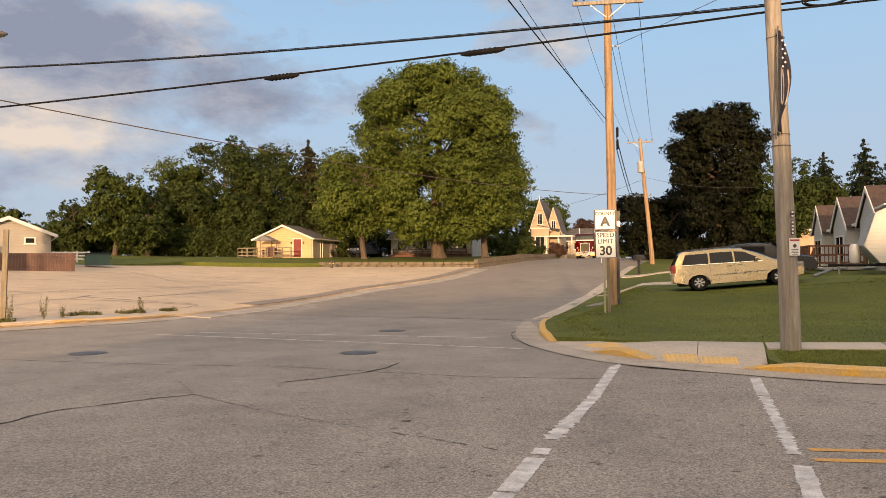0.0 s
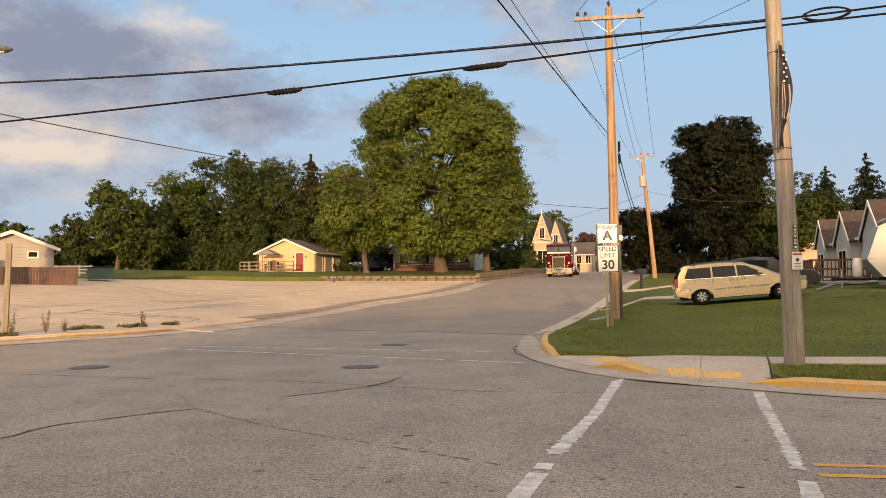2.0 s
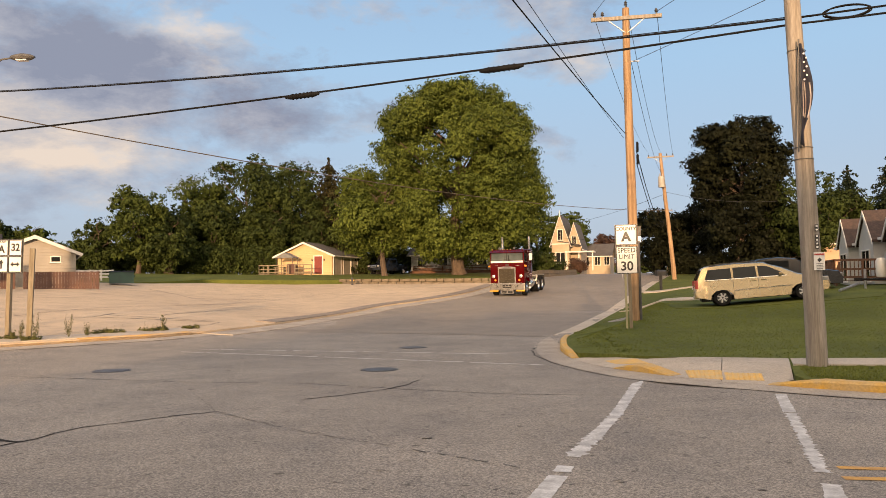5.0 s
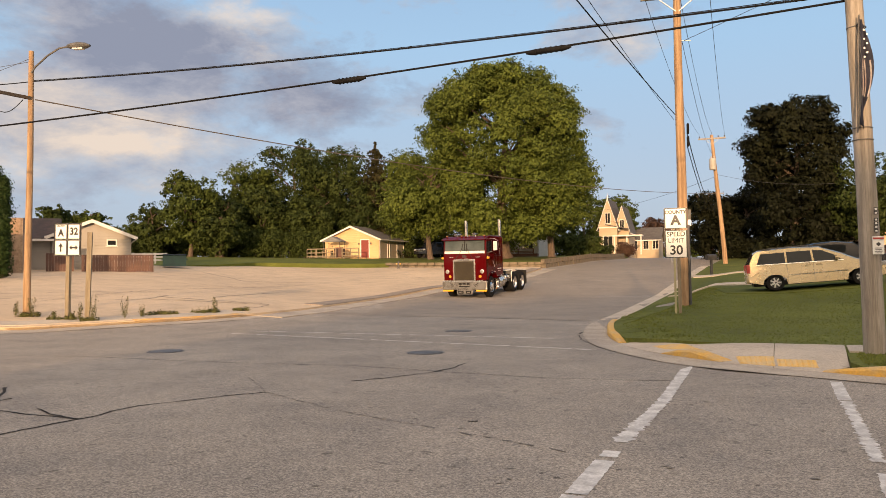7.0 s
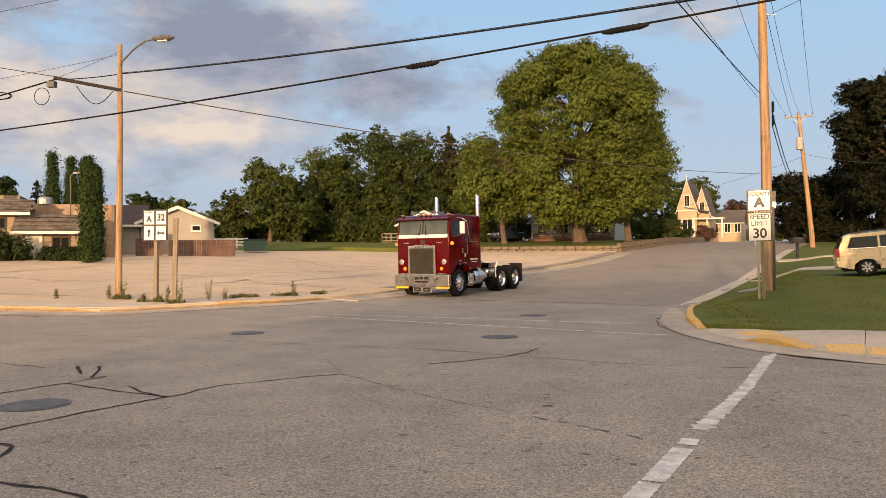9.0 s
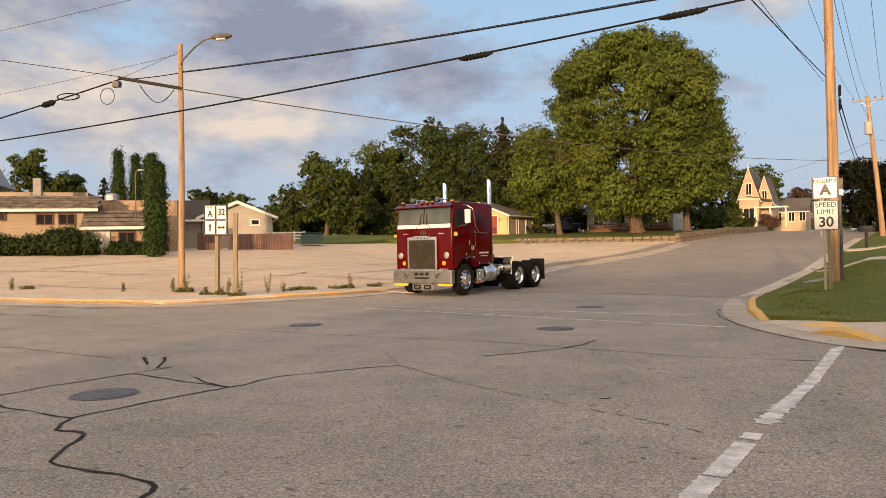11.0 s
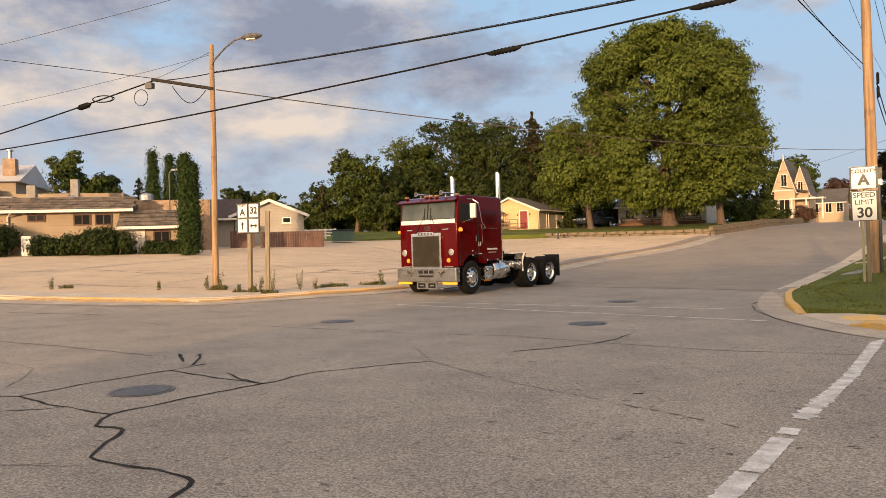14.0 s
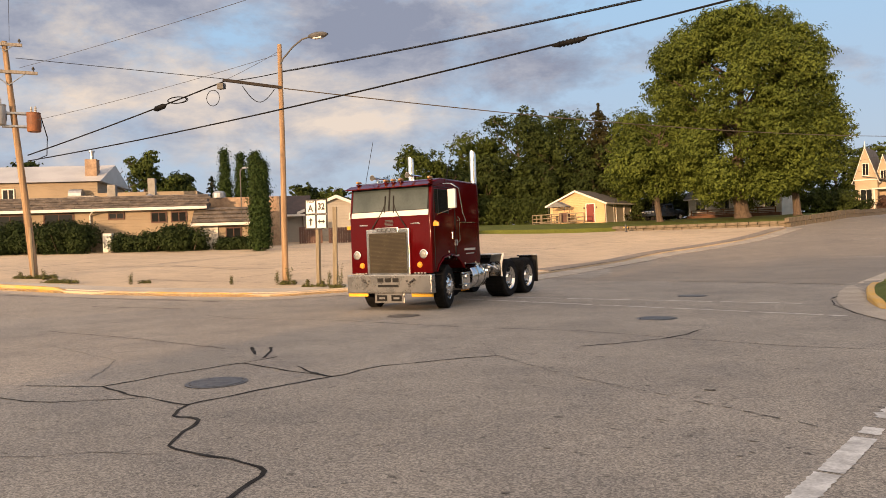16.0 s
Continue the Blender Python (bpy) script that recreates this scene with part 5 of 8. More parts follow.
M["tank_rust"] = mat("rusty_transformer_paint", (0.30, 0.115, 0.045), 0.7, (0.20, 0.08, 0.04), 2.5, 25, 0.2, vary=0.3)


def transformer(p, c, r, h, material, label):
    t = part("transformer", spin([(0.0, 0), (r * 0.9, 0.0), (r, 0.04), (r, h * 0.93), (r * 1.06, h * 0.94), (r * 1.06, h * 0.98), (r * 0.7, h), (0.0, h * 1.02)], 18), material, p, label, True, Matrix.Translation(c))
    for s in (-1, 1):
        part("bushing", spin([(0.05, 0), (0.035, 0.05), (0.055, 0.07), (0.03, 0.12), (0.05, 0.14), (0.02, 0.24), (0, 0.25)], 8), M["tank_grey"], t, at=Matrix.Translation((s * r * 0.45, 0, h)))
    part("lug", boxm(0, r, h * 0.5, 0.1, 0.14, h * 0.5, 0.01), M["steel"], t)
    return t


transformer(pole_three, Vector((-0.95, -0.25, 7.75)), 0.27, 0.95, M["tank_grey"], "pale grey transformer tank")

M["fence_dark"] = mat("dark_creosote_wood", (0.035, 0.026, 0.021), 0.85, (0.022, 0.017, 0.014), 3, 25, 0.3, vary=0.3)
# lamp pole on the lot's corner
P4 = (-15.11, 22.71, 0.33)
P4_TOP = (-15.02, 22.75, 8.75)
pole_four, d4 = utility_pole(*P4, P4_TOP, 0.115, M["pole_new"], "pine utility pole carrying a street lamp")
arm = part("lamp_arm", pipem([(0.1, 0, 7.70), (0.25, -0.04, 7.88), (0.7, -0.09, 8.22), (1.1, -0.12, 8.43), (1.45, -0.14, 8.47)], 0.03, 8), M["dull_metal"], pole_four)
lamp = part("lamp_head", bmesh.new(), M["dull_metal"], pole_four)
bm = bmesh.new()
rings = []
for u, w, h in ((0.0, 0.05, 0.05), (0.12, 0.10, 0.09), (0.35, 0.15, 0.12), (0.60, 0.14, 0.09), (0.75, 0.05, 0.03)):
    rings.append([bm.verts.new((1.38 + u, -0.14 + w * math.cos(a), 8.48 + h * math.sin(a))) for a in [2 * math.pi * k / 10 for k in range(10)]])
for a, b in zip(rings, rings[1:]):
    for k in range(10):
        bm.faces.new((a[k], a[(k + 1) % 10], b[(k + 1) % 10], b[k]))
bm.faces.new(rings[0][::-1])
bm.faces.new(rings[-1])
bmesh.ops.recalc_face_normals(bm, faces=bm.faces[:])
bm.to_mesh(lamp.data)
bm.free()
part("lens", boxm(1.75, -0.14, 8.385, 0.34, 0.18, 0.04, 0.015), M["sign_white"], pole_four)
bm = bmesh.new()
box(bm, -0.84, 0.0, 0, 1.98, 0.09, 0.10, 0.01)
part("side_arm", bm, M["fence_dark"], pole_four, at=Matrix.Translation((0, -0.1, 6.92)) @ pose(0, 0, 0, 0, 7, 35))
part("terminal_box", boxm(-1.52, -1.18, 6.92, 0.26, 0.18, 0.2, 0.02), M["dull_metal"], pole_four)
part("loop", pipem([(-1.87 + 0.27 * math.sin(a), -1.2, 6.50 - 0.27 * math.cos(a) + 0.05) for a in np.linspace(0, 6.28, 21)], 0.012, 5), M["wire"], pole_four)
part("loop", pipem([(-0.1 - 0.9 * u, -0.1 - 0.6 * u, 6.85 - 0.5 * math.sin(math.pi * u) + 0.1 * u) for u in np.linspace(0, 1, 12)], 0.014, 5), M["wire"], pole_four)

# transformer pole by the restaurant
P5, P5_TOP = (-25.7, 21.46, 0.85), (-26.15, 20.9, 9.9)
pole_five, d5 = utility_pole(*P5, P5_TOP, 0.148, M["pole_new"], "leaning pine utility pole with two transformers")
view5 = math.degrees(math.atan2(21.46, -25.7)) - 90
holder = Matrix.Translation(d5 * 0.78) @ pose(0, 0, 0, 0, 0, view5)
across = Vector((math.cos(radians(view5)), math.sin(radians(view5)), 0))
back = Vector((-across.y, across.x, 0))
crossarm(pole_five, d5 * 0.985, 0.6, view5, (-0.5, 0.5), brace=0.3)
crossarm(pole_five, d5 * 0.87, 1.0, view5, (-0.9, 0.85))
transformer(pole_five, d5 * 0.62 + across * 0.62 - back * 0.1, 0.25, 0.75, M["tank_rust"], "rusty orange transformer tank")
transformer(pole_five, d5 * 0.645 - across * 0.55 - back * 0.1, 0.27, 0.78, M["tank_grey"], "pale grey transformer tank")
part("rack", boxm(0, 0, 0, 0.9, 0.3, 0.08, 0.01), M["steel"], pole_five, at=holder @ Matrix.Translation((0.1, 0.0, -0.75)))
part("rack", boxm(0, 0, 0, 0.9, 0.3, 0.08, 0.01), M["steel"], pole_five, at=holder @ Matrix.Translation((0.1, 0.0, -1.25)))
part("guard", pipem([(0.1, -0.15, 0), (0.08, -0.16, 1.0), (0.05, -0.17, 1.9)], 0.05, 6), M["wood"], pole_five)
part("riser", pipem([d5 * 0.5 + across * 0.55 - back * 0.1, d5 * 0.52 + across * 0.95 - back * 0.2, d5 * 0.6 + across * 1.05, d5 * 0.7 + across * 0.9], 0.02, 6), M["wire"], pole_five)

# more poles up the hill
for x, y, h in ((30.0, 112.0, 9.5), (42.0, 152.0, 9.0)):
    pp, dd = utility_pole(x, y, land(x, y) + 0.1, (x - 0.3, y, land(x, y) + h), 0.16, M["pole_new"], "distant wooden utility pole up the hill")
    crossarm(pp, dd * 0.97, 1.1, -15, (-1, 1))


def arrow(parent, at, kind):
    """A black arrow on a route marker."""
    bm = bmesh.new()
    s = 0.001
    if kind == "up":
        prism(bm, [(-0.03, -0.13), (0.03, -0.13), (0.03, 0.03), (0.085, 0.03), (0, 0.14), (-0.085, 0.03), (-0.03, 0.03)], -s, s)
    else:
        prism(bm, [(-0.16, 0), (-0.07, 0.075), (-0.07, 0.027), (0.07, 0.027), (0.07, 0.075), (0.16, 0), (0.07, -0.075), (0.07, -0.027), (-0.07, -0.027), (-0.07, -0.075)], -s, s)
    part("arrow", bm, M["sign_black"], parent, at=at)


def panel(parent, cx, cz, w, h, y=0.0):
    """A sign panel with a black border, facing -y."""
    p = part("sign_panel", boxm(cx, y, cz, w, 0.006, h, 0.0), M["sign_white"], parent)
    bm = bmesh.new()
    e, t = 0.012, 0.02
    for sx, sz, dx, dz in ((0, 1, w / 2 - e, t), (0, -1, w / 2 - e, t), (1, 0, t, h / 2 - e), (-1, 0, t, h / 2 - e)):
        box(bm, cx + sx * (w / 2 - e), y - 0.004, cz + sz * (h / 2 - e), max(2 * dx, t), 0.003, max(2 * dz, t) if sx else t)
    part("border", bm, M["sign_black"], p)
    return p


def face_text(text, size, parent, x, z, y=-0.006, bold=0.012, wide=1.0):
    return lettering(text, size, M["sign_black"], parent, pose(x, y, z, 90, 0, 0) @ Matrix.Diagonal((wide, 1, 1, 1)), "lettering", bold)


M["post_green"] = mat("pale_treated_post", (0.42, 0.38, 0.22), 0.8, (0.32, 0.29, 0.17), 3, 30, 0.3, stretch=(4, 4, 0.4))
sign = thing("speed_limit_sign", pose(4.73, 21.83, 0.28, 0, -0.6, -11), "white speed limit sign under a county route marker", "road sign")
part("post", boxm(0.03, 0.06, 1.4, 0.09, 0.09, 2.8, 0.008), M["wood"], sign, "grey wooden post")
part("post", boxm(-0.085, 0.03, 1.4, 0.06, 0.05, 2.8, 0.006), M["post_green"], sign, "pale yellow-green post")
p = panel(sign, -0.03, 2.765, 0.61, 0.585)
face_text("COUNTY", 0.135, p, -0.03, 2.935, bold=0.004)
face_text("A", 0.36, p, -0.03, 2.70, bold=0.016)
p = panel(sign, -0.03, 2.045, 0.61, 0.78)
face_text("SPEED", 0.185, p, -0.03, 2.315, bold=0.003)
face_text("LIMIT", 0.185, p, -0.03, 2.135, bold=0.0)
face_text("30", 0.36, p, -0.03, 1.86, bold=0.008)

route = thing("route_marker_sign", pose(-13.49, 22.15, 0.36, 0, 1.2, -10), "white route markers with black arrows on a wooden post", "road sign")
part("post", boxm(0.0, 0.08, 1.2, 0.13, 0.11, 2.85, 0.01), M["wood"], route)
part("backing", boxm(0, 0.012, 2.355, 0.99, 0.012, 1.02, 0.01), M["sign_black"], route)
for cx, up, txt in ((-0.235, "up", "A"), (0.235, "both", "32")):
    p = panel(route, cx, 2.60, 0.46, 0.47)
    face_text(txt, 0.30, p, cx, 2.55 if txt == "A" else 2.60, bold=0.010)
    if txt == "A":
        face_text("COUNTY", 0.075, p, cx, 2.77, bold=0.002)
    p = panel(route, cx, 2.11, 0.46, 0.47)
    arrow(p, Matrix.Translation((cx, -0.007, 2.11)), up)
bare = thing("wooden_post", pose(-12.7, 21.97, 0.22, 0, 1.6, 20), "bare square wooden post on the kerb strip", "post")
part("shaft", boxm(0, 0, 1.3, 0.14, 0.14, 2.8, 0.012), M["wood"], bare)

back_sign = thing("road_sign", pose(10.55, 46.8, land(10.55, 46.8), 0, 0, -10), "black and white road sign on a post", "road sign")
part("post", boxm(0, 0.05, 2.2, 0.07, 0.07, 4.6, 0.005), M["post_green"], back_sign)
part("sign_panel", boxm(0, 0, 4.2, 0.75, 0.01, 0.6, 0.01), M["sign_black"], back_sign)
part("sign_panel", boxm(0.05, 0, 3.70, 0.65, 0.01, 0.36, 0.01), M["sign_white"], back_sign)
tall = thing("tall_post", pose(14.6, 70, land(14.6, 70) + 0.1), "thin grey sign post by the hill road", "post")
part("shaft", rodm((0, 0, 0), (0, 0, 3.2), 0.04), M["steel"], tall)

mail = thing("mailbox", pose(13.34, 51.77, 1.20, 0, 0, 200), "black mailbox on a black post", "mailbox")
part("post", boxm(0, 0, 0.5, 0.14, 0.14, 1.1, 0.01), M["sign_black"], mail)
bm = prismm([(-0.17, 0), (0.17, 0), (0.17, 0.22)] + [(0.17 * math.cos(a), 0.22 + 0.17 * math.sin(a)) for a in np.linspace(0.3, 2.84, 7)] + [(-0.17, 0.22)], -0.36, 0.36)
part("box", bm, M["sign_black"], mail, at=Matrix.Translation((0, 0, 0.98)) @ pose(0, 0, 0, 0, 0, 90))
part("flag", boxm(0.0, -0.15, 1.2, 0.02, 0.02, 0.16), M["sign_red"], mail)

# wires: ends in the world, sag, radius
lamp_w = (-15.0, 22.8, 7.80)
p1a, p1b = (5.84, 13.38, 6.28), (5.84, 13.38, 6.17)
box_b, box_d = (-25.62, 21.3, 5.33), (-25.62, 21.3, 5.55)
arm_end = (-16.62, 21.62, 7.42)
W = [
    ("cable", lamp_w, p1a, 0.17, 0.019, "wire"), ("cable", (-15.0, 22.8, 7.83), (5.84, 13.38, 6.31), 0.17, 0.008, "wire"),
    ("cable", box_b, p1b, 0.27, 0.021, "wire"), 
    ("cable", (-14.9, 22.75, 7.20), (18.7, 69.5, 8.28), 0.79, 0.02, "sunlit_wire"),
    ("cable", p1a, (30.0, 4.6, 7.6), 0.3, 0.019, "wire"), ("cable", p1b, (30.0, 4.6, 7.2), 0.3, 0.019, "wire"),
    ("cable", box_d, arm_end, 0.05, 0.024, "wire"), ("cable", (-25.93, 21.2, 9.3), (-16.98, 22.14, 7.66), 0.0, 0.012, "wire"),
    ("cable", arm_end, lamp_w, 0.04, 0.016, "wire"),
    ("wire", (-25.6, 21.4, 6.85), (-15.1, 22.72, 8.4), 0.1, 0.007, "thin_wire"),
    ("wire", (-16.9, 22.1, 7.6), (-15.05, 22.7, 8.5), 0.03, 0.007, "thin_wire"),
    ("wire", (-25.8, 21.2, 8.9), (-6.0, 15.5, 8.3), 0.1, 0.007, "thin_wire"), ("wire", (-26.0, 21.0, 9.9), (-6.0, 5.0, 10.3), 0.4, 0.007, "thin_wire"),
    ("wire", (-26.8, 20.6, 9.9), (-9.0, 3.0, 11.0), 0.3, 0.007, "thin_wire"),
    ("cable", (5.3, 24.5, 6.50), (0.05, 8.6, 5.65), 0.05, 0.012, "wire"), ("wire", (5.25, 24.5, 6.35), (0.3, 8.6, 5.65), 0.05, 0.006, "wire"),
    ("wire", (4.4, 24.7, 10.5), (16.3, 66.0, 12.9), 0.7, 0.009, "thin_wire"), ("wire", (5.42, 24.5, 10.85), (17.2, 65.8, 13.1), 0.8, 0.009, "thin_wire"),
    ("wire", (6.4, 24.4, 10.45), (18.2, 65.5, 12.9), 0.8, 0.009, "thin_wire"), ("wire", (5.55, 24.5, 8.85), (17.3, 65.7, 11.2), 0.8, 0.009, "thin_wire"),
    ("cable", (5.65, 24.5, 5.9), (17.3, 65.7, 7.1), 0.9, 0.016, "wire"), ("cable", (5.65, 24.5, 5.5), (17.3, 65.7, 6.7), 0.9, 0.014, "wire"),
    ("wire", (4.4, 24.7, 10.5), (5.5, 5.0, 9.9), 0.2, 0.008, "thin_wire"), ("wire", (5.42, 24.5, 10.85), (8.5, 5.0, 10.4), 0.2, 0.008, "thin_wire"),
    ("wire", (6.4, 24.4, 10.45), (10.5, 5.0, 10.0), 0.2, 0.008, "thin_wire"), ("wire", (5.6, 24.5, 8.85), (14.0, 6.0, 9.6), 0.2, 0.008, "thin_wire"),
    ("wire", (17.2, 65.8, 13.1), (29.7, 112, 12.3), 0.8, 0.012, "thin_wire"), ("cable", (17.3, 65.7, 7.0), (29.7, 112, 9.3), 0.9, 0.03, "wire"),
    ("wire", (17.3, 65.7, 9.3), (9.0, 100, 9.0), 0.6, 0.012, "thin_wire"), ("wire", (17.3, 65.7, 6.9), (13.0, 108, 8.6), 0.9, 0.014, "wire"),
    ("wire", (17.3, 65.7, 9.6), (25.0, 60, 8.0), 0.4, 0.012, "thin_wire"),
]
for nm, a, b, s, r, mm in W:
    wire(nm, a, b, s, r, M[mm], "thick black overhead cable between poles" if nm == "cable" else "thin grey overhead wire between poles")


def on_wire(a, b, sag, u):
    return Vector(a).lerp(Vector(b), u) - Vector((0, 0, 4 * sag * u * (1 - u)))


def splice(a, b, sag, u, length, r=0.06):
    p, q = on_wire(a, b, sag, u), on_wire(a, b, sag, u + 0.004)
    m = Matrix.Translation(p - Vector((0, 0, 0.03))) @ (q - p).to_track_quat("Z", "Y").to_matrix().to_4x4()
    t = thing("cable_splice", m, "black cylindrical splice case hanging on a cable", "cable splice", "splice cases on the cables")
    part("case", spin([(0.02, -length / 2 - 0.08), (r * 0.8, -length / 2), (r, -length / 2 + 0.05), (r, length / 2 - 0.05), (r * 0.8, length / 2), (0.02, length / 2 + 0.08)], 12), M["wire"], t, smooth=True)
    for k in np.linspace(-0.35, 0.35, 6):
        part("rib", spin([(r + 0.008, k * length - 0.015), (r + 0.012, k * length), (r + 0.008, k * length + 0.015)], 12), M["wire"], t)


for u, ln in ((0.709, 0.62), (0.84, 0.72)):
    splice(box_b, p1b, 0.27, u, ln, 0.055)
splice(box_d, arm_end, 0.05, 0.70, 0.42, 0.09)


def coil(c, r, tube, turn, n=2):
    t = thing("cable_coil", Matrix.Translation(c) @ pose(0, 0, 0, 0, 0, turn), "loop of slack black cable hung on the line", "cable coil", "slack loops on the cables")
    for k in range(n):
        part("loop", pipem([(r * (1.8 + 0.2 * k) * math.cos(a), 0.03 * k, r * 0.55 * math.sin(a)) for a in np.linspace(0, 6.28, 25)], tube, 5), M["wire"], t)


coil(on_wire(p1a, (30.0, 4.6, 7.6), 0.3, 0.035), 0.19, 0.016, -20)
coil(on_wire(box_d, arm_end, 0.05, 0.784), 0.2, 0.016, 10)

# ---------------------------------------------------------------- the tractor unit
M.update(
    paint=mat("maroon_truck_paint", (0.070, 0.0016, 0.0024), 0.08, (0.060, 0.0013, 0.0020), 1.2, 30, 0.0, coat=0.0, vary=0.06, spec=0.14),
    chrome=mat("polished_chrome", (0.78, 0.77, 0.75), 0.16, (0.70, 0.69, 0.67), 3, 40, 0.02, metal=1.0, vary=0.05),
    alu=mat("brushed_aluminium", (0.38, 0.365, 0.345), 0.28, (0.31, 0.30, 0.285), 4, 70, 0.08, metal=0.9, vary=0.12),
    grille=mat("grille_mesh_metal", (0.06, 0.05, 0.036), 0.55, (0.045, 0.038, 0.027), 3, 60, 0.2, metal=0.7),
    grille_bar=mat("dull_grille_bar", (0.085, 0.072, 0.052), 0.42, (0.065, 0.055, 0.04), 3, 60, 0.1, metal=0.8),
    tyre=mat("tyre_rubber", (0.008, 0.008, 0.008), 0.85, (0.015, 0.014, 0.013), 6, 50, 0.3, vary=0.3, spec=0.15),
    black=mat("black_chassis", (0.008, 0.008, 0.009), 0.6, (0.016, 0.015, 0.014), 4, 40, 0.2, spec=0.2),
    white=mat("white_paint", (0.68, 0.66, 0.62), 0.4, (0.62, 0.60, 0.56), 2, 30, 0.02, vary=0.05),
    amber=mat("amber_lens", (0.85, 0.33, 0.03), 0.25, (0.75, 0.28, 0.03), 8, 60, 0.05, emit=(1.0, 0.45, 0.08, 0.04)),
    roof_amber=mat("dusty_amber_marker_lens", (0.50, 0.24, 0.07), 0.25, (0.42, 0.22, 0.08), 8, 60, 0.05),
    lamp_glass=mat("headlamp_glass", (0.36, 0.35, 0.33), 0.10, (0.24, 0.235, 0.225), 9, 60, 0.05, spec=0.9),
    glass=glass("dark_window_glass", (0.018, 0.02, 0.021)),
    # the paler second tone paints a soft reflection into the glass colour
    windscreen=mat("windscreen_glass", (0.050, 0.064, 0.062), 0.04, (0.085, 0.10, 0.097), 1.1, 20, 0.0, spec=0.35),
    yellow_mark=mat("yellow_marker_strip", (0.90, 0.50, 0.03), 0.4, (0.82, 0.44, 0.03), 5, 40, 0.0),
    silver_text=mat("silver_door_lettering", (0.55, 0.50, 0.47), 0.5, (0.45, 0.40, 0.38), 9, 60, 0.0),
)


def wheel_part(parent, x, y, r, width, side, dual=False):
    """A truck wheel that turns about its own axle. side: -1 faces -x."""
    hub = part("wheel", spin([(r * 0.60, -width / 2 * 0.9), (r * 0.62, -width / 2), (r * 0.93, -width / 2), (r * 0.99, -width / 2 + 0.03), (r, -width / 2 + 0.06), (r, width / 2 - 0.06), (r * 0.99, width / 2 - 0.03), (r * 0.93, width / 2),
                              (r * 0.62, width / 2), (r * 0.60, width / 2 * 0.9), (r * 0.58, 0.0), (r * 0.60, -width / 2 * 0.9)], 40, "x", False), M["tyre"], parent, "black road tyre on an aluminium rim", True, pose(x, y, r))
    s = side
    f = s * width / 2
    if dual:
        disc = [(r * 0.60, f - s * 0.005), (r * 0.57, f - s * 0.02), (r * 0.53, f - s * 0.13), (r * 0.34, f - s * 0.16), (r * 0.30, f - s * 0.11), (r * 0.22, f - s * 0.04), (0.0, f - s * 0.02)]
    else:
        disc = [(r * 0.60, f - s * 0.005), (r * 0.57, f - s * 0.01), (r * 0.54, f - s * 0.05), (r * 0.36, f + s * 0.0), (r * 0.30, f + s * 0.015), (r * 0.22, f + s * 0.07), (0.0, f + s * 0.085)]
    part("rim", spin(disc, 32, "x", False), M["chrome"], hub, "polished aluminium rim", True)
    bm = bmesh.new()
    for k in range(10):
        a = 2 * math.pi * k / 10
        q = f - s * (0.12 if dual else -0.015)
        rod(bm, (q, r * 0.31 * math.cos(a), r * 0.31 * math.sin(a)), (q + s * 0.05, r * 0.31 * math.cos(a), r * 0.31 * math.sin(a)), 0.018, seg=6)
    part("lug_nuts", bm, M["chrome"], hub)
    for k in range(10):
        a = 2 * math.pi * (k + 0.5) / 10
        q = f - s * (0.135 if dual else 0.022)
        bm = rod(bmesh.new(), (q, r * 0.45 * math.cos(a), r * 0.45 * math.sin(a)), (q + s * 0.004 + s * 0.01, r * 0.45 * math.cos(a), r * 0.45 * math.sin(a)), 0.042, seg=8)
        part("hand_hole", bm, M["black"], hub)
    bm = bmesh.new()
    for k in range(40):
        a = 2 * math.pi * k / 40
        box(bm, 0, (r + 0.001) * math.cos(a), (r + 0.001) * math.sin(a), width * 0.82, 0.035, 0.012, 0, pose(0, 0, 0, math.degrees(a) - 90, 0, 0))
    part("tread", bm, M["tyre"], hub)
    return hub


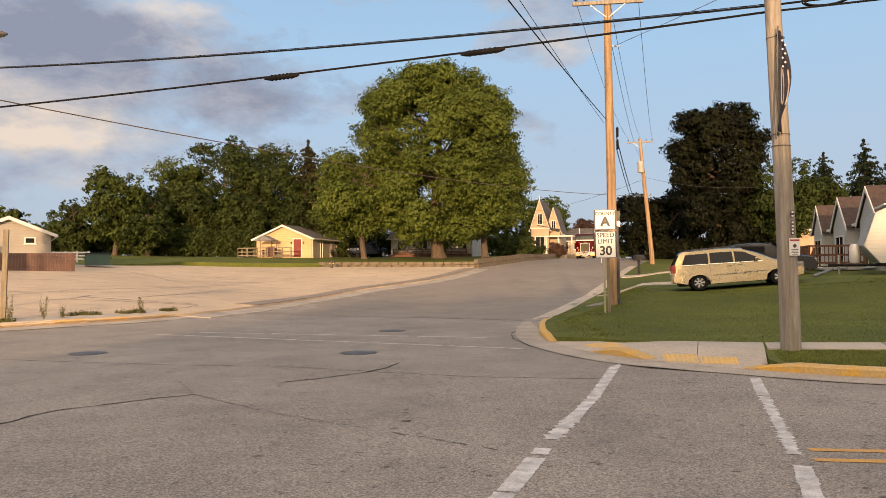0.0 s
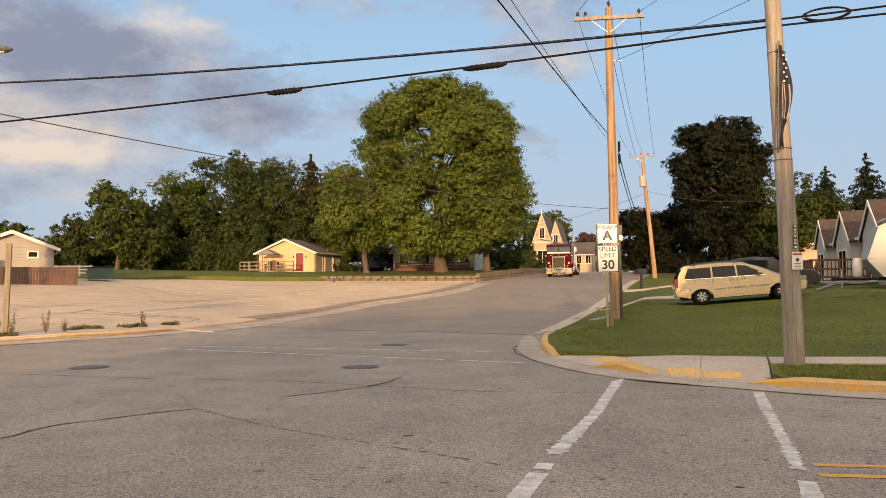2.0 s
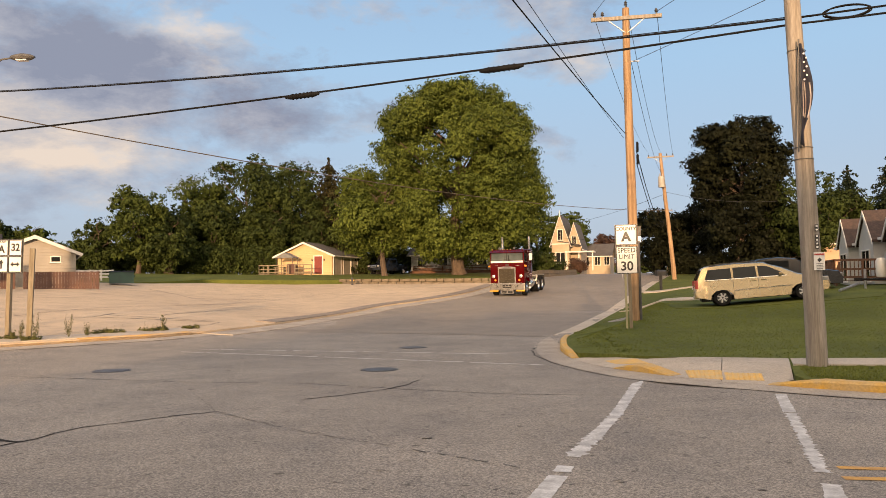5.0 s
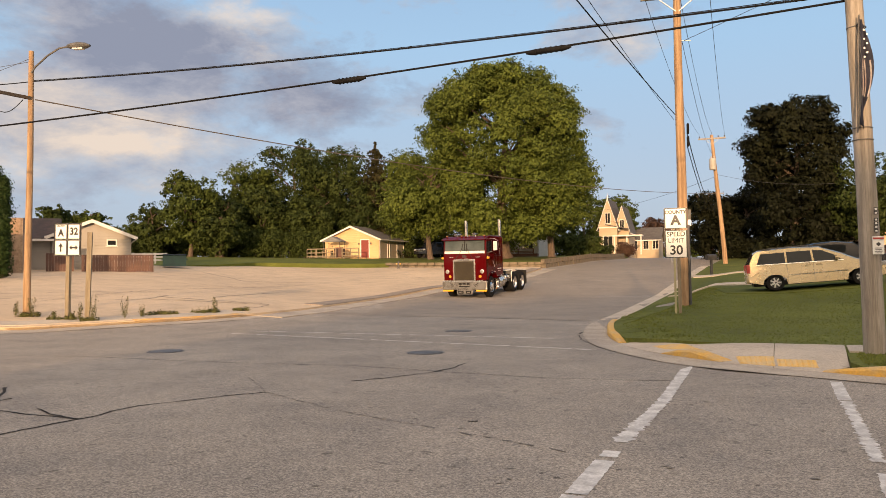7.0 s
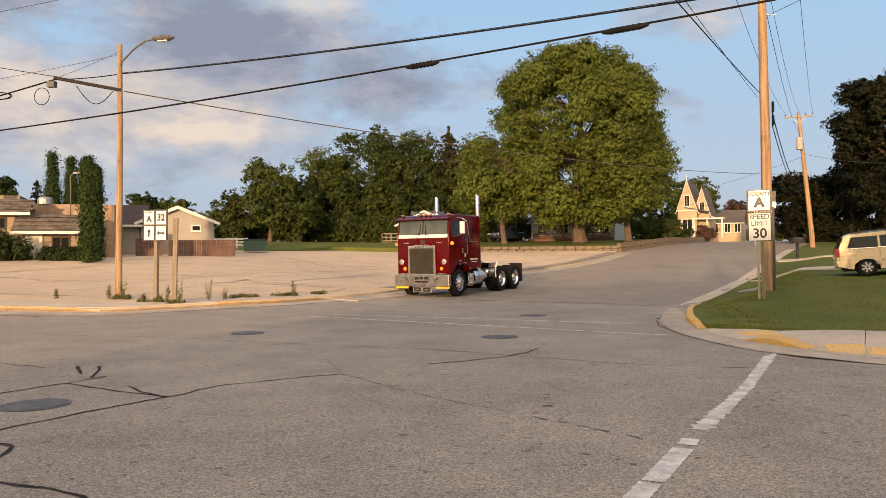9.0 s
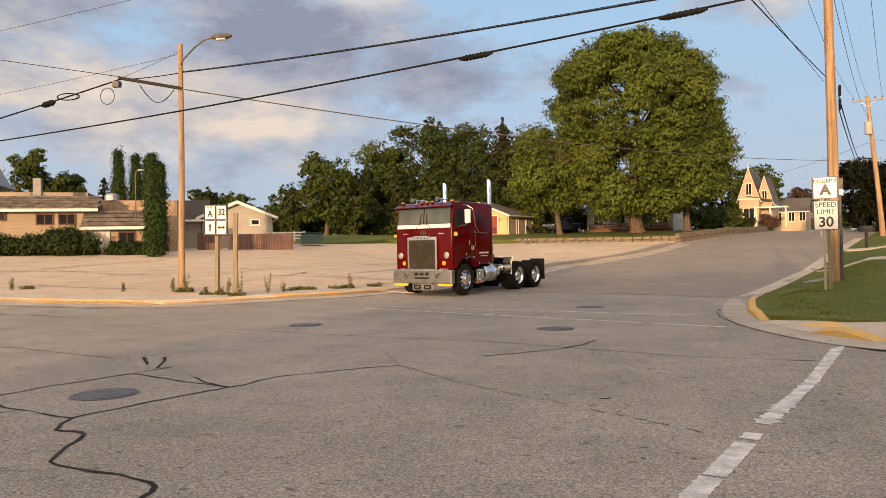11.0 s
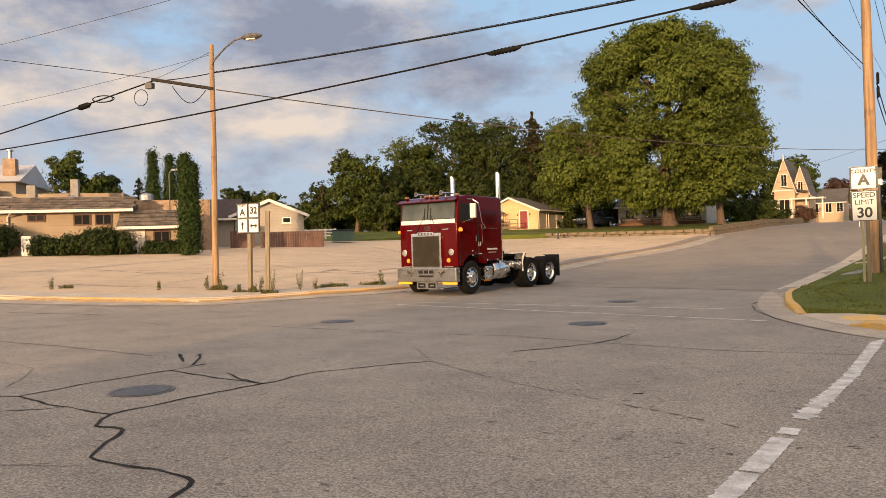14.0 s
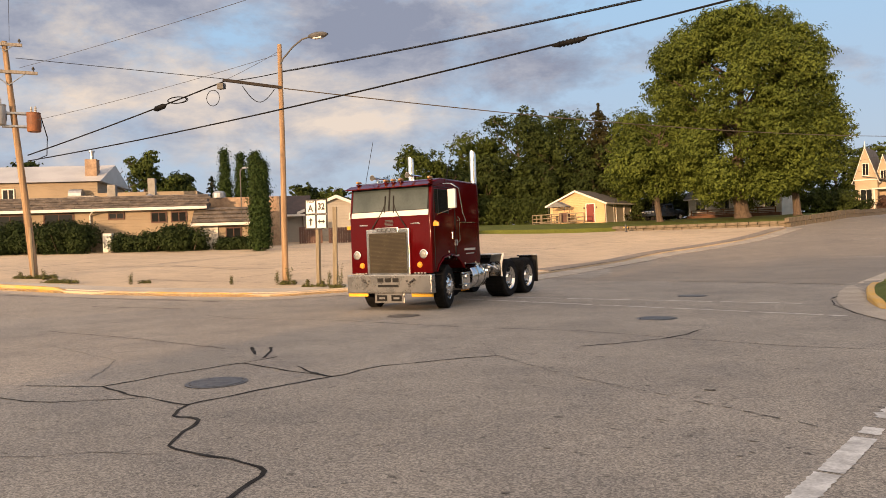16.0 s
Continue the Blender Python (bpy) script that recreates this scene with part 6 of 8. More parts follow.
def build_truck():
    t = thing("truck_tractor", Matrix(), "maroon cab-over truck tractor with chrome stacks and no trailer", "truck")
    FY, BY, HW = 0.80, -1.75, 1.19           # cab front, cab back, half width
    # cab shell, extruded across from its side outline
    side = [(FY, 0.90), (FY, 2.28), (FY - 0.10, 3.0), (FY - 0.18, 3.10), (FY - 0.55, 3.19), (BY + 0.1, 3.16), (BY, 3.08), (BY, 1.02), (-0.95, 1.02), (-0.80, 0.95), (-0.70, 1.06),
            (-0.45, 1.24), (-0.1, 1.31), (0.25, 1.24), (0.50, 1.06), (0.58, 0.90)]
    bm = prismm(side, -HW, HW, "x")
    bmesh.ops.bevel(bm, geom=[e for e in bm.edges if abs(e.verts[0].co.x - e.verts[1].co.x) < 1e-4 and min(e.verts[0].co.z, e.verts[1].co.z) > 0.89], offset=0.05, segments=3, affect="EDGES", profile=0.6)
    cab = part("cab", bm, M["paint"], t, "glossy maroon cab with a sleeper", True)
    # windscreen, in two panes on the raked front
    def on_front(x, z, out=0.004):
        y = FY if z < 2.28 else FY - 0.10 * (z - 2.28) / 0.72
        return (x, y + out, z)
    def front_quad(name, x0, x1, z0, z1, m, out, parent, thick=0.012, skew=0.0, label=""):
        bm = bmesh.new()
        fr = [bm.verts.new(on_front(x, z, out)) for x, z in ((x0, z0), (x1, z0), (x1 - skew, z1), (x0 + skew, z1))]
        bk = [bm.verts.new(on_front(x, z, out - thick)) for x, z in ((x0, z0), (x1, z0), (x1 - skew, z1), (x0 + skew, z1))]
        bm.faces.new(fr)
        for k in range(4):
            bm.faces.new((fr[k], bk[k], bk[(k + 1) % 4], fr[(k + 1) % 4]))
        bmesh.ops.recalc_face_normals(bm, faces=bm.faces[:])
        return part(name, bm, m, parent, label)
    front_quad("windscreen_seal", -1.13, 1.13, 2.30, 3.0, M["black"], 0.006, cab, skew=0.03)
    for s in (-1, 1):
        front_quad("windscreen", min(s * 0.025, s * 1.09), max(s * 0.025, s * 1.09), 2.435, 2.985, M["windscreen"], 0.014, cab, label="windscreen pane with a pale reflection put into its colour")
    front_quad("white_band", -1.12, 1.12, 2.29, 2.42, M["white"], 0.013, cab, label="white band under the windscreen")
    # side windows, doors and trim
    for s in (-1, 1):
        x = s * (HW + 0.002)
        part("door_window", boxm(x, 0.30, 2.62, 0.012, 0.62, 0.58, 0.004), M["glass"], cab)
        part("window_frame", boxm(x + s * 0.004, -0.035, 2.62, 0.014, 0.03, 0.62), M["black"], cab)
        part("vent_frame", boxm(x + s * 0.004, 0.46, 2.62, 0.014, 0.025, 0.60), M["black"], cab)
        bm = bmesh.new()
        for y0, z0, dy, dz in ((0.66, 1.9, 0.012, 2.0), (-0.36, 2.1, 0.012, 1.7), (-0.40, 2.1, 0.010, 1.9)):
            box(bm, x, y0, z0, 0.012, dy, dz)
        box(bm, x, 0.15, 2.96, 0.012, 1.02, 0.012)
        part("door_seam", bm, M["black"], cab)
        part("door_handle", boxm(x + s * 0.01, -0.22, 1.78, 0.03, 0.05, 0.18, 0.01), M["chrome"], cab, "chrome door handle")
        part("grab_rail", pipem([(x + s * 0.03, -0.47, 1.6), (x + s * 0.08, -0.47, 1.65), (x + s * 0.08, -0.47, 2.2), (x + s * 0.03, -0.47, 2.25)], 0.012, 6), M["dark_steel"], cab)
        part("side_marker", boxm(x + s * 0.02, 0.62, 2.08, 0.05, 0.10, 0.13, 0.015), M["amber"], cab, "amber side lamp")
        # bright trim under the sleeper window, and small marks on door and sleeper
        part("sleeper_trim", pipem([(x + s * 0.01, -0.50, 2.16), (x + s * 0.01, -0.62, 2.11), (x + s * 0.01, -1.45, 2.11)], 0.012, 5), M["chrome"], cab)
        for yy in (-0.36, -0.27):
            part("lettering_bar", boxm(x, yy - 0.1, 1.60, 0.004, 0.05, 0.14), M["silver_text"], cab)
        # door lettering as plain bars
        for k, (w, h, z) in enumerate(((0.60, 0.055, 1.42), (0.46, 0.02, 1.31))):
            part("lettering_bar", boxm(x, -1.15, z, 0.004, w, h), M["silver_text"], cab)
        part("lettering_bar", boxm(x, -0.35, 1.28, 0.004, 0.4, 0.02), M["silver_text"], cab)
        for yy, zz in ((-0.02, 1.38), (-0.02, 1.24), (-0.85, 1.06), (-1.45, 1.06)):
            part("marker_lamp", spin([(0.028, 0), (0.028, 0.012), (0.0, 0.022)], 8, "x"), M["lamp_glass"], cab, at=pose(x, yy, zz) @ (Matrix() if s > 0 else pose(0, 0, 0, 0, 0, 180)))
        # mirror on its bracket
        if s < 0:
            mir = part("mirror", boxm(s * (HW + 0.38), 0.42, 2.66, 0.20, 0.09, 0.46, 0.02), M["white"], t, "white-backed mirror on a chrome bracket")
            part("bracket", pipem([(s * HW, 0.3, 3.05), (s * (HW + 0.34), 0.38, 3.02), (s * (HW + 0.50), 0.30, 2.9), (s * (HW + 0.50), 0.12, 2.3), (s * (HW + 0.4), -0.2, 2.12), (s * HW, -0.5, 2.12)], 0.014, 6), M["chrome"], mir)
            part("bracket", pipem([(s * HW, 0.5, 2.3), (s * (HW + 0.38), 0.42, 2.42)], 0.012, 6), M["chrome"], mir)
            part("mirror_face", boxm(s * (HW + 0.38), 0.368, 2.66, 0.17, 0.01, 0.42, 0.003), M["chrome"], mir)
        part("turn_lamp", boxm(s * (HW + 0.08), 0.70, 2.06, 0.14, 0.06, 0.10, 0.015), M["amber"], cab, "amber turn lamp")
        # headlamp, turn lamp and bezel
        hl = part("headlamp", spin([(0.0, 0.05), (0.06, 0.04), (0.085, 0.015), (0.085, 0.0)], 18, "y"), M["lamp_glass"], t, "round headlamp in a chrome rim", True, pose(s * 0.97, FY + 0.012, 1.36))
        part("bezel", spin([(0.085, 0.0), (0.09, 0.035), (0.11, 0.03), (0.115, 0.0)], 18, "y", False), M["chrome"], hl)
        part("indicator", spin([(0.0, 0.05), (0.05, 0.04), (0.072, 0.01), (0.075, 0)], 14, "y"), M["amber"], t, "amber indicator lamp", True, pose(s * 0.84, FY + 0.01, 1.10))
        bm = bmesh.new()
        for k in range(4):
            box(bm, s * (0.72 + 0.09 * k), FY + 0.03, 0.905, 0.045, 0.03, 0.035, 0.005)
        part("bumper_lamps", bm, M["lamp_glass"], t)
        part("badge_strip", boxm(s * 0.75, FY + 0.012, 2.10, 0.24, 0.014, 0.03, 0.004), M["chrome"], cab)
    # grille
    g = part("grille", boxm(0, FY + 0.055, 1.43, 1.24, 0.11, 1.12, 0.012), M["chrome"], t, "large chrome radiator grille")
    part("mesh", boxm(0, FY + 0.105, 1.40, 1.08, 0.03, 0.98), M["grille"], g)
    bm = bmesh.new()
    for k in range(30):
        box(bm, 0, FY + 0.125, 0.93 + k * 0.0325, 1.08, 0.018, 0.012)
    part("bar", bm, M["grille_bar"], g)
    part("header", boxm(0, FY + 0.10, 1.965, 0.66, 0.06, 0.12, 0.01), M["chrome"], g)
    part("badge", boxm(0, FY + 0.133, 1.965, 0.56, 0.01, 0.075, 0.003), M["dark_steel"], g)
    for k in range(4):
        part("badge_bar", boxm(-0.20 + 0.133 * k, FY + 0.139, 1.965, 0.085, 0.006, 0.055), M["chrome"], g)
    bm = bmesh.new()
    for k in range(5):
        box(bm, 0, FY + 0.012, 2.07 + k * 0.033, 0.26 - 0.02 * abs(k - 2), 0.012, 0.016)
    part("vent_badge", bm, M["dark_steel"], cab)
    # wipers
    for s in (-1, 1):
        part("wiper", pipem([(s * 0.62 - s * 0.1, FY + 0.03, 1.98), (s * 0.20, FY - 0.01, 2.42), (s * 0.13, FY - 0.03, 2.60)], 0.016, 5), M["black"], cab)
        part("wiper", pipem([(s * 0.13, FY - 0.01, 2.38), (s * 0.12, FY - 0.05, 2.80)], 0.02, 5), M["black"], cab)
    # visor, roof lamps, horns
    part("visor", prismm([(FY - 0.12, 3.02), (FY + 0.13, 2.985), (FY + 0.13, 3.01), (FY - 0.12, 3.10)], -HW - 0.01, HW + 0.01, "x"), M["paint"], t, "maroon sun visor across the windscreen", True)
    for x in (-1.05, -0.22, 0.0, 0.22, 1.05):
        rl = part("roof_lamp", spin([(0.0, 0.055), (0.026, 0.048), (0.036, 0.0), (0.030, -0.12), (0.0, -0.18)], 10, "y"), M["roof_amber"], t, "amber roof marker lamp", True, pose(x, FY - 0.22, 3.20))
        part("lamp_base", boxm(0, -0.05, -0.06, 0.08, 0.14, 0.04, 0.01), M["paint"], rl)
    for x, ln in ((-0.52, 0.5), (0.52, 0.65)):
        h = part("air_horn", spin([(0.075, 0.16), (0.05, 0.12), (0.032, 0.0), (0.024, -0.15), (0.02, -ln)], 14, "y"), M["chrome"], t, "chrome air horn", True, pose(x, FY - 0.25, 3.28))
        part("horn_mouth", spin([(0.0, 0.10), (0.045, 0.13), (0.068, 0.163)], 14, "y"), M["dark_steel"], h)
        part("horn_foot", rodm((0, -0.1, -0.12), (0, -0.1, 0), 0.02), M["chrome"], h)
    for s in (-1, 1):
        part("aerial", rodm((s * 1.2, 0.1, 3.0), (s * 1.25, -0.45, 4.35), 0.007), M["black"], t)
    # bumper
    b = part("bumper", boxm(0, FY + 0.05, 0.645, 2.46, 0.20, 0.46, 0.03), M["alu"], t, "deep polished aluminium front bumper")
    bm = bmesh.new()
    for x, z, w, h in ((-0.22, 0.74, 0.17, 0.10), (0.0, 0.74, 0.17, 0.10), (0.22, 0.74, 0.17, 0.10), (0, 0.60, 0.60, 0.06)):
        box(bm, x, FY + 0.148, z, w, 0.016, h)
    part("bumper_slot", bm, M["black"], b)
    for s in (-1, 1):
        for x, z in ((0.75, 0.76), (0.60, 0.65), (0.55, 0.72), (0.62, 0.60)):
            part("bolt", spin([(0.03, 0), (0.03, 0.02), (0, 0.03)], 8, "y"), M["dark_steel"], b, at=pose(s * x, FY + 0.15, z))
        part("tow_hook", pipem([(s * 0.62, FY + 0.14, 0.66), (s * 0.66, FY + 0.20, 0.70), (s * 0.74, FY + 0.2, 0.74), (s * 0.78, FY + 0.14, 0.74)], 0.018, 6), M["dark_steel"], b)
        strip = part("marker_strip", boxm(s * 0.93, FY + 0.08, 0.375, 0.58, 0.05, 0.075, 0.006), M["yellow_mark"], b, "yellow reflective marker strip")
        bm = bmesh.new()
        for k in range(5):
            prism(bm, [(s * 0.93 - 0.27 + k * 0.115, 0.343), (s * 0.93 - 0.20 + k * 0.115, 0.343), (s * 0.93 - 0.16 + k * 0.115, 0.407), (s * 0.93 - 0.23 + k * 0.115, 0.407)], FY + 0.106, FY + 0.109)
        part("yellow_slash", bm, M["yellow_mark"], strip)
    pl = part("plate_holder", boxm(0, FY + 0.10, 0.30, 0.86, 0.03, 0.24, 0.01), M["alu"], t, "metal holder with two number plates")
    for s in (-1, 1):
        pp = part("number_plate", boxm(s * 0.21, FY + 0.118, 0.30, 0.30, 0.008, 0.15, 0.003), M["black"], pl)
        part("number_bar", boxm(s * 0.21, FY + 0.124, 0.30, 0.17, 0.004, 0.045), M["alu"], pp)
    # chassis
    f = part("frame_rail", boxm(0.42, -2.7, 0.82, 0.09, 5.6, 0.26, 0.01), M["black"], t)
    part("frame_rail", boxm(-0.42, -2.7, 0.82, 0.09, 5.6, 0.26, 0.01), M["black"], t)
    bm = bmesh.new()
    for y in (-2.2, -3.0, -4.2, -5.45):
        box(bm, 0, y, 0.82, 0.8, 0.12, 0.2, 0.01)
    part("cross_member", bm, M["black"], t)
    part("engine_block", boxm(0, -0.4, 0.85, 0.8, 2.2, 0.5, 0.05), M["black"], t)
    part("axle", rodm((-1.0, 0, 0.53), (1.0, 0, 0.53), 0.07), M["black"], t)
    for y in (-3.6, -4.9):
        part("axle", spin([(0.08, -1.0), (0.09, -0.3), (0.22, -0.1), (0.22, 0.1), (0.09, 0.3), (0.08, 1.0)], 12, "x"), M["black"], t, at=pose(0, y, 0.53))
    fifth = part("fifth_wheel", prismm([(-0.45, -0.5), (0.45, -0.5), (0.45, 0.25), (0.2, 0.5), (0.08, 0.5), (0.05, 0.1), (-0.05, 0.1), (-0.08, 0.5), (-0.2, 0.5), (-0.45, 0.25)], 1.12, 1.20, "z"), M["black"], t, "black fifth wheel plate", False, pose(0, -4.2, 0, 0, 0, 180))
    part("fifth_wheel_base", boxm(0, 0, 1.03, 0.9, 0.5, 0.16, 0.02), M["black"], fifth)
    part("deck_plate", boxm(0, -2.3, 1.12, 1.0, 0.9, 0.03, 0.005), M["alu"], t)
    part("gearbox_cover", boxm(0, -2.05, 1.22, 1.9, 0.42, 0.24, 0.04), M["black"], t)
    for s in (-1, 1):
        # fuel tank, steps and battery box
        tank = part("fuel_tank", spin([(0.0, -2.18), (0.28, -2.17), (0.31, -2.13), (0.31, -1.27), (0.28, -1.23), (0.0, -1.22)], 28, "y"), M["chrome"], t, "polished round fuel tank", True, pose(s * 0.93, 0, 0.70))
        for y in (-1.9, -1.5):
            part("strap", spin([(0.313, y - 0.03), (0.32, y - 0.025), (0.32, y + 0.025), (0.313, y + 0.03)], 28, "y"), M["alu"], tank)
        bx = part("step_box", boxm(s * 0.98, -0.93, 0.62, 0.40, 0.42, 0.46, 0.03), M["chrome"], t, "chrome step and air tanks")
        for z in (0.52, 0.78):
            part("step", boxm(s * 1.15, -0.93, z, 0.14, 0.44, 0.03, 0.006), M["alu"], bx)
            part("air_tank", spin([(0.0, 0.14), (0.06, 0.12), (0.08, 0.06), (0.08, -0.1)], 14, "x"), M["chrome"], bx, smooth=True, at=pose(s * 1.13, -0.83, z - 0.05) @ (Matrix() if s > 0 else pose(0, 0, 0, 0, 0, 180)))
        for k in range(4):
            part("marker_lamp", boxm(s * 1.12, -0.75 - 0.12 * k, 0.37, 0.03, 0.03, 0.03, 0.005), M["amber"], bx)
        # exhaust stack
        st = part("exhaust_stack", rodm((s * 0.98, BY - 0.16, 0.95), (s * 0.98, BY - 0.16, 2.4), 0.10, seg=20), M["chrome"], t, "tall polished exhaust stack", True)
        bm = bmesh.new()
        rod(bm, (s * 0.98, BY - 0.16, 2.4), (s * 0.98, BY - 0.16, 4.20), 0.085, seg=20)
        for v in bm.verts:
            if v.co.z > 4.0:
                v.co.z -= (v.co.y - (BY - 0.16) - 0.085) * -0.9 + 0.15
        part("pipe", bm, M["chrome"], st, smooth=True)
        part("clamp", spin([(0.105, -0.03), (0.115, 0), (0.105, 0.03)], 18), M["alu"], st, at=pose(s * 0.98, BY - 0.16, 2.4))
        part("stack_bracket", boxm(s * 0.85, BY - 0.10, 2.0, 0.3, 0.08, 0.06, 0.01), M["black"], st)
        # quarter fender ahead of the tandem
        qf = part("quarter_fender", prismm([(-3.02, 0.62), (-2.98, 0.62), (-2.98, 1.02), (-3.10, 1.24), (-3.18, 1.24), (-3.02, 1.0)], s * 0.86, s * 1.20, "x"), M["chrome"], t, "polished metal quarter fender with white edge")
        part("fender_top", boxm(s * 0.94, -2.82, 1.235, 0.52, 0.74, 0.03, 0.008), M["white"], qf)
        part("edge_trim", pipem([(s * 1.21, -3.0, 0.60), (s * 1.21, -3.0, 1.02), (s * 1.21, -3.14, 1.24)], 0.035, 6), M["white"], qf)
        part("fender_post", pipem([(s * 0.5, -2.6, 0.9), (s * 0.9, -2.75, 0.95), (s * 1.1, -2.98, 0.8)], 0.025, 6), M["chrome"], qf)
        part("side_tank", spin([(0.0, -2.95), (0.14, -2.92), (0.15, -2.3), (0.0, -2.27)], 16, "y"), M["chrome"], t, "small chrome air tank", True, pose(s * 0.78, 0, 0.82))
        # rear flap
        fl = part("mud_flap", boxm(s * 0.93, -5.58, 0.70, 0.62, 0.02, 0.80, 0.005), M["black"], t, "black rubber mud flap")
        part("flap_hanger", boxm(s * 0.9, -5.55, 1.11, 0.66, 0.05, 0.04, 0.01), M["chrome"], fl)
        part("tail_lamp", boxm(s * 0.4, -5.55, 0.95, 0.2, 0.05, 0.1, 0.01), M["sign_red"], t)
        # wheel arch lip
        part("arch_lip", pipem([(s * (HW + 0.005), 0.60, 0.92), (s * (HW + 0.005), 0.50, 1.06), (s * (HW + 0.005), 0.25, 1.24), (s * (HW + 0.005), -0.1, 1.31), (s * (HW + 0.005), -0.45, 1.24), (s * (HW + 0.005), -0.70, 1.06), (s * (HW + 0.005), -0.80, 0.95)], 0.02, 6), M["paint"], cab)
    wheels = []
    for s in (-1, 1):
        wheels.append((wheel_part(t, s * 1.02, 0.0, 0.53, 0.29, s), s * 1.02, 0.0, 0.53, True))
        for y in (-3.6, -4.9):
            wheels.append((wheel_part(t, s * 0.91, y, 0.53, 0.60, s, True), s * 0.91, y, 0.53, False))
    return t, wheels


truck, truck_wheels = build_truck()

# outer foot of the front wheel nearest the camera, and the heading's azimuth back along the truck
TRUCK = [(0.0, 19.6, 98.0, 16.5), (0.5, 17.5, 91.0, 16.5), (1.0, 15.6, 84.5, 16.5), (1.5, 13.95, 78.4, 17), (2.0, 12.4, 74.2, 17), (2.5, 11.0, 70.4, 17), (3.0, 9.7, 66.8, 17), (3.5, 8.4, 63.3, 17),
         (4.0, 7.1, 59.7, 17.2), (4.5, 5.75, 56.1, 17.5), (5.0, 4.4, 52.6, 17.8), (5.5, 3.05, 49.2, 18.2), (6.0, 1.70, 45.85, 18.6),
         (6.5, 0.38, 42.75, 19), (7.0, -0.90, 39.75, 19.3), (7.5, -2.06, 36.8, 19.6), (8.0, -3.13, 33.95, 20), (8.5, -4.06, 31.35, 20.3), (9.0, -4.78, 29.25, 20.4), (9.5, -5.30, 27.65, 20.4), (10.0, -5.61, 26.5, 20.4),
         (10.5, -5.75, 25.75, 20.5), (11.0, -5.82, 25.25, 20.6), (11.5, -5.87, 24.95, 20.7), (12.0, -5.91, 24.75, 20.8), (12.5, -5.96, 24.6, 20.9), (13.0, -6.05, 24.48, 21), (13.5, -6.14, 24.28, 21.1), (14.0, -6.29, 23.82, 21),
         (14.5, -6.52, 22.85, 20), (15.0, -6.82, 21.45, 18), (15.5, -6.98, 19.62, 13.5), (16.0, -6.89, 17.47, 7.5)]


def truck_at(t):
    """Front axle's middle on the ground, heading, and the distance driven."""
    cols = np.array(TRUCK)
    i = min(max(int(np.searchsorted(cols[:, 0], t, "right")) - 1, 0), len(cols) - 2)
    p0, p1, p2, p3 = (cols[min(max(i + k, 0), len(cols) - 1), 1:] for k in (-1, 0, 1, 2))
    u = (t - cols[i, 0]) / (cols[i + 1, 0] - cols[i, 0])
    x, y, h = 0.5 * (2 * p1 + (p2 - p0) * u + (2 * p0 - 5 * p1 + 4 * p2 - p3) * u * u + (3 * p1 - p0 - 3 * p2 + p3) * u ** 3)
    a = radians(h)
    return x - 1.17 * math.cos(a), y + 1.17 * math.sin(a), h


def truck_pose(t):
    x, y, h = truck_at(t)
    a = radians(h)
    back = Vector((math.sin(a), math.cos(a), 0))
    front_z = land(x, y)
    bx, by = x + back.x * 4.25, y + back.y * 4.25
    slope = math.degrees(math.atan2(front_z - land(bx, by), 4.25))
    return pose(x, y, front_z + 0.006, 0, 0, 180 - h) @ pose(0, 0, 0, slope, 0, 0)

# ---------------------------------------------------------------- buildings


def siding(name, base, second, pitch=0.12, rough=0.7):
    """Lapped boards: a saw-tooth relief at the boards' true pitch, with weathered tone."""
    m = mat(name, base, rough, second, 0.8, 25, 0.0, vary=0.10)
    nt = m.node_tree
    n = nt.nodes.new
    coord, wave = n("ShaderNodeTexCoord"), n("ShaderNodeTexWave")
    wave.wave_type, wave.bands_direction, wave.wave_profile = "BANDS", "Z", "SAW"
    wave.inputs["Scale"].default_value = 0.314 / pitch
    nt.links.new(coord.outputs["Object"], wave.inputs["Vector"])
    bp = n("ShaderNodeBump")
    bp.inputs["Strength"].default_value, bp.inputs["Distance"].default_value = 0.8, 0.03
    nt.links.new(wave.outputs["Fac"], bp.inputs["Height"])
    nt.links.new(bp.outputs[0], nt.nodes["Principled BSDF"].inputs["Normal"])
    return m


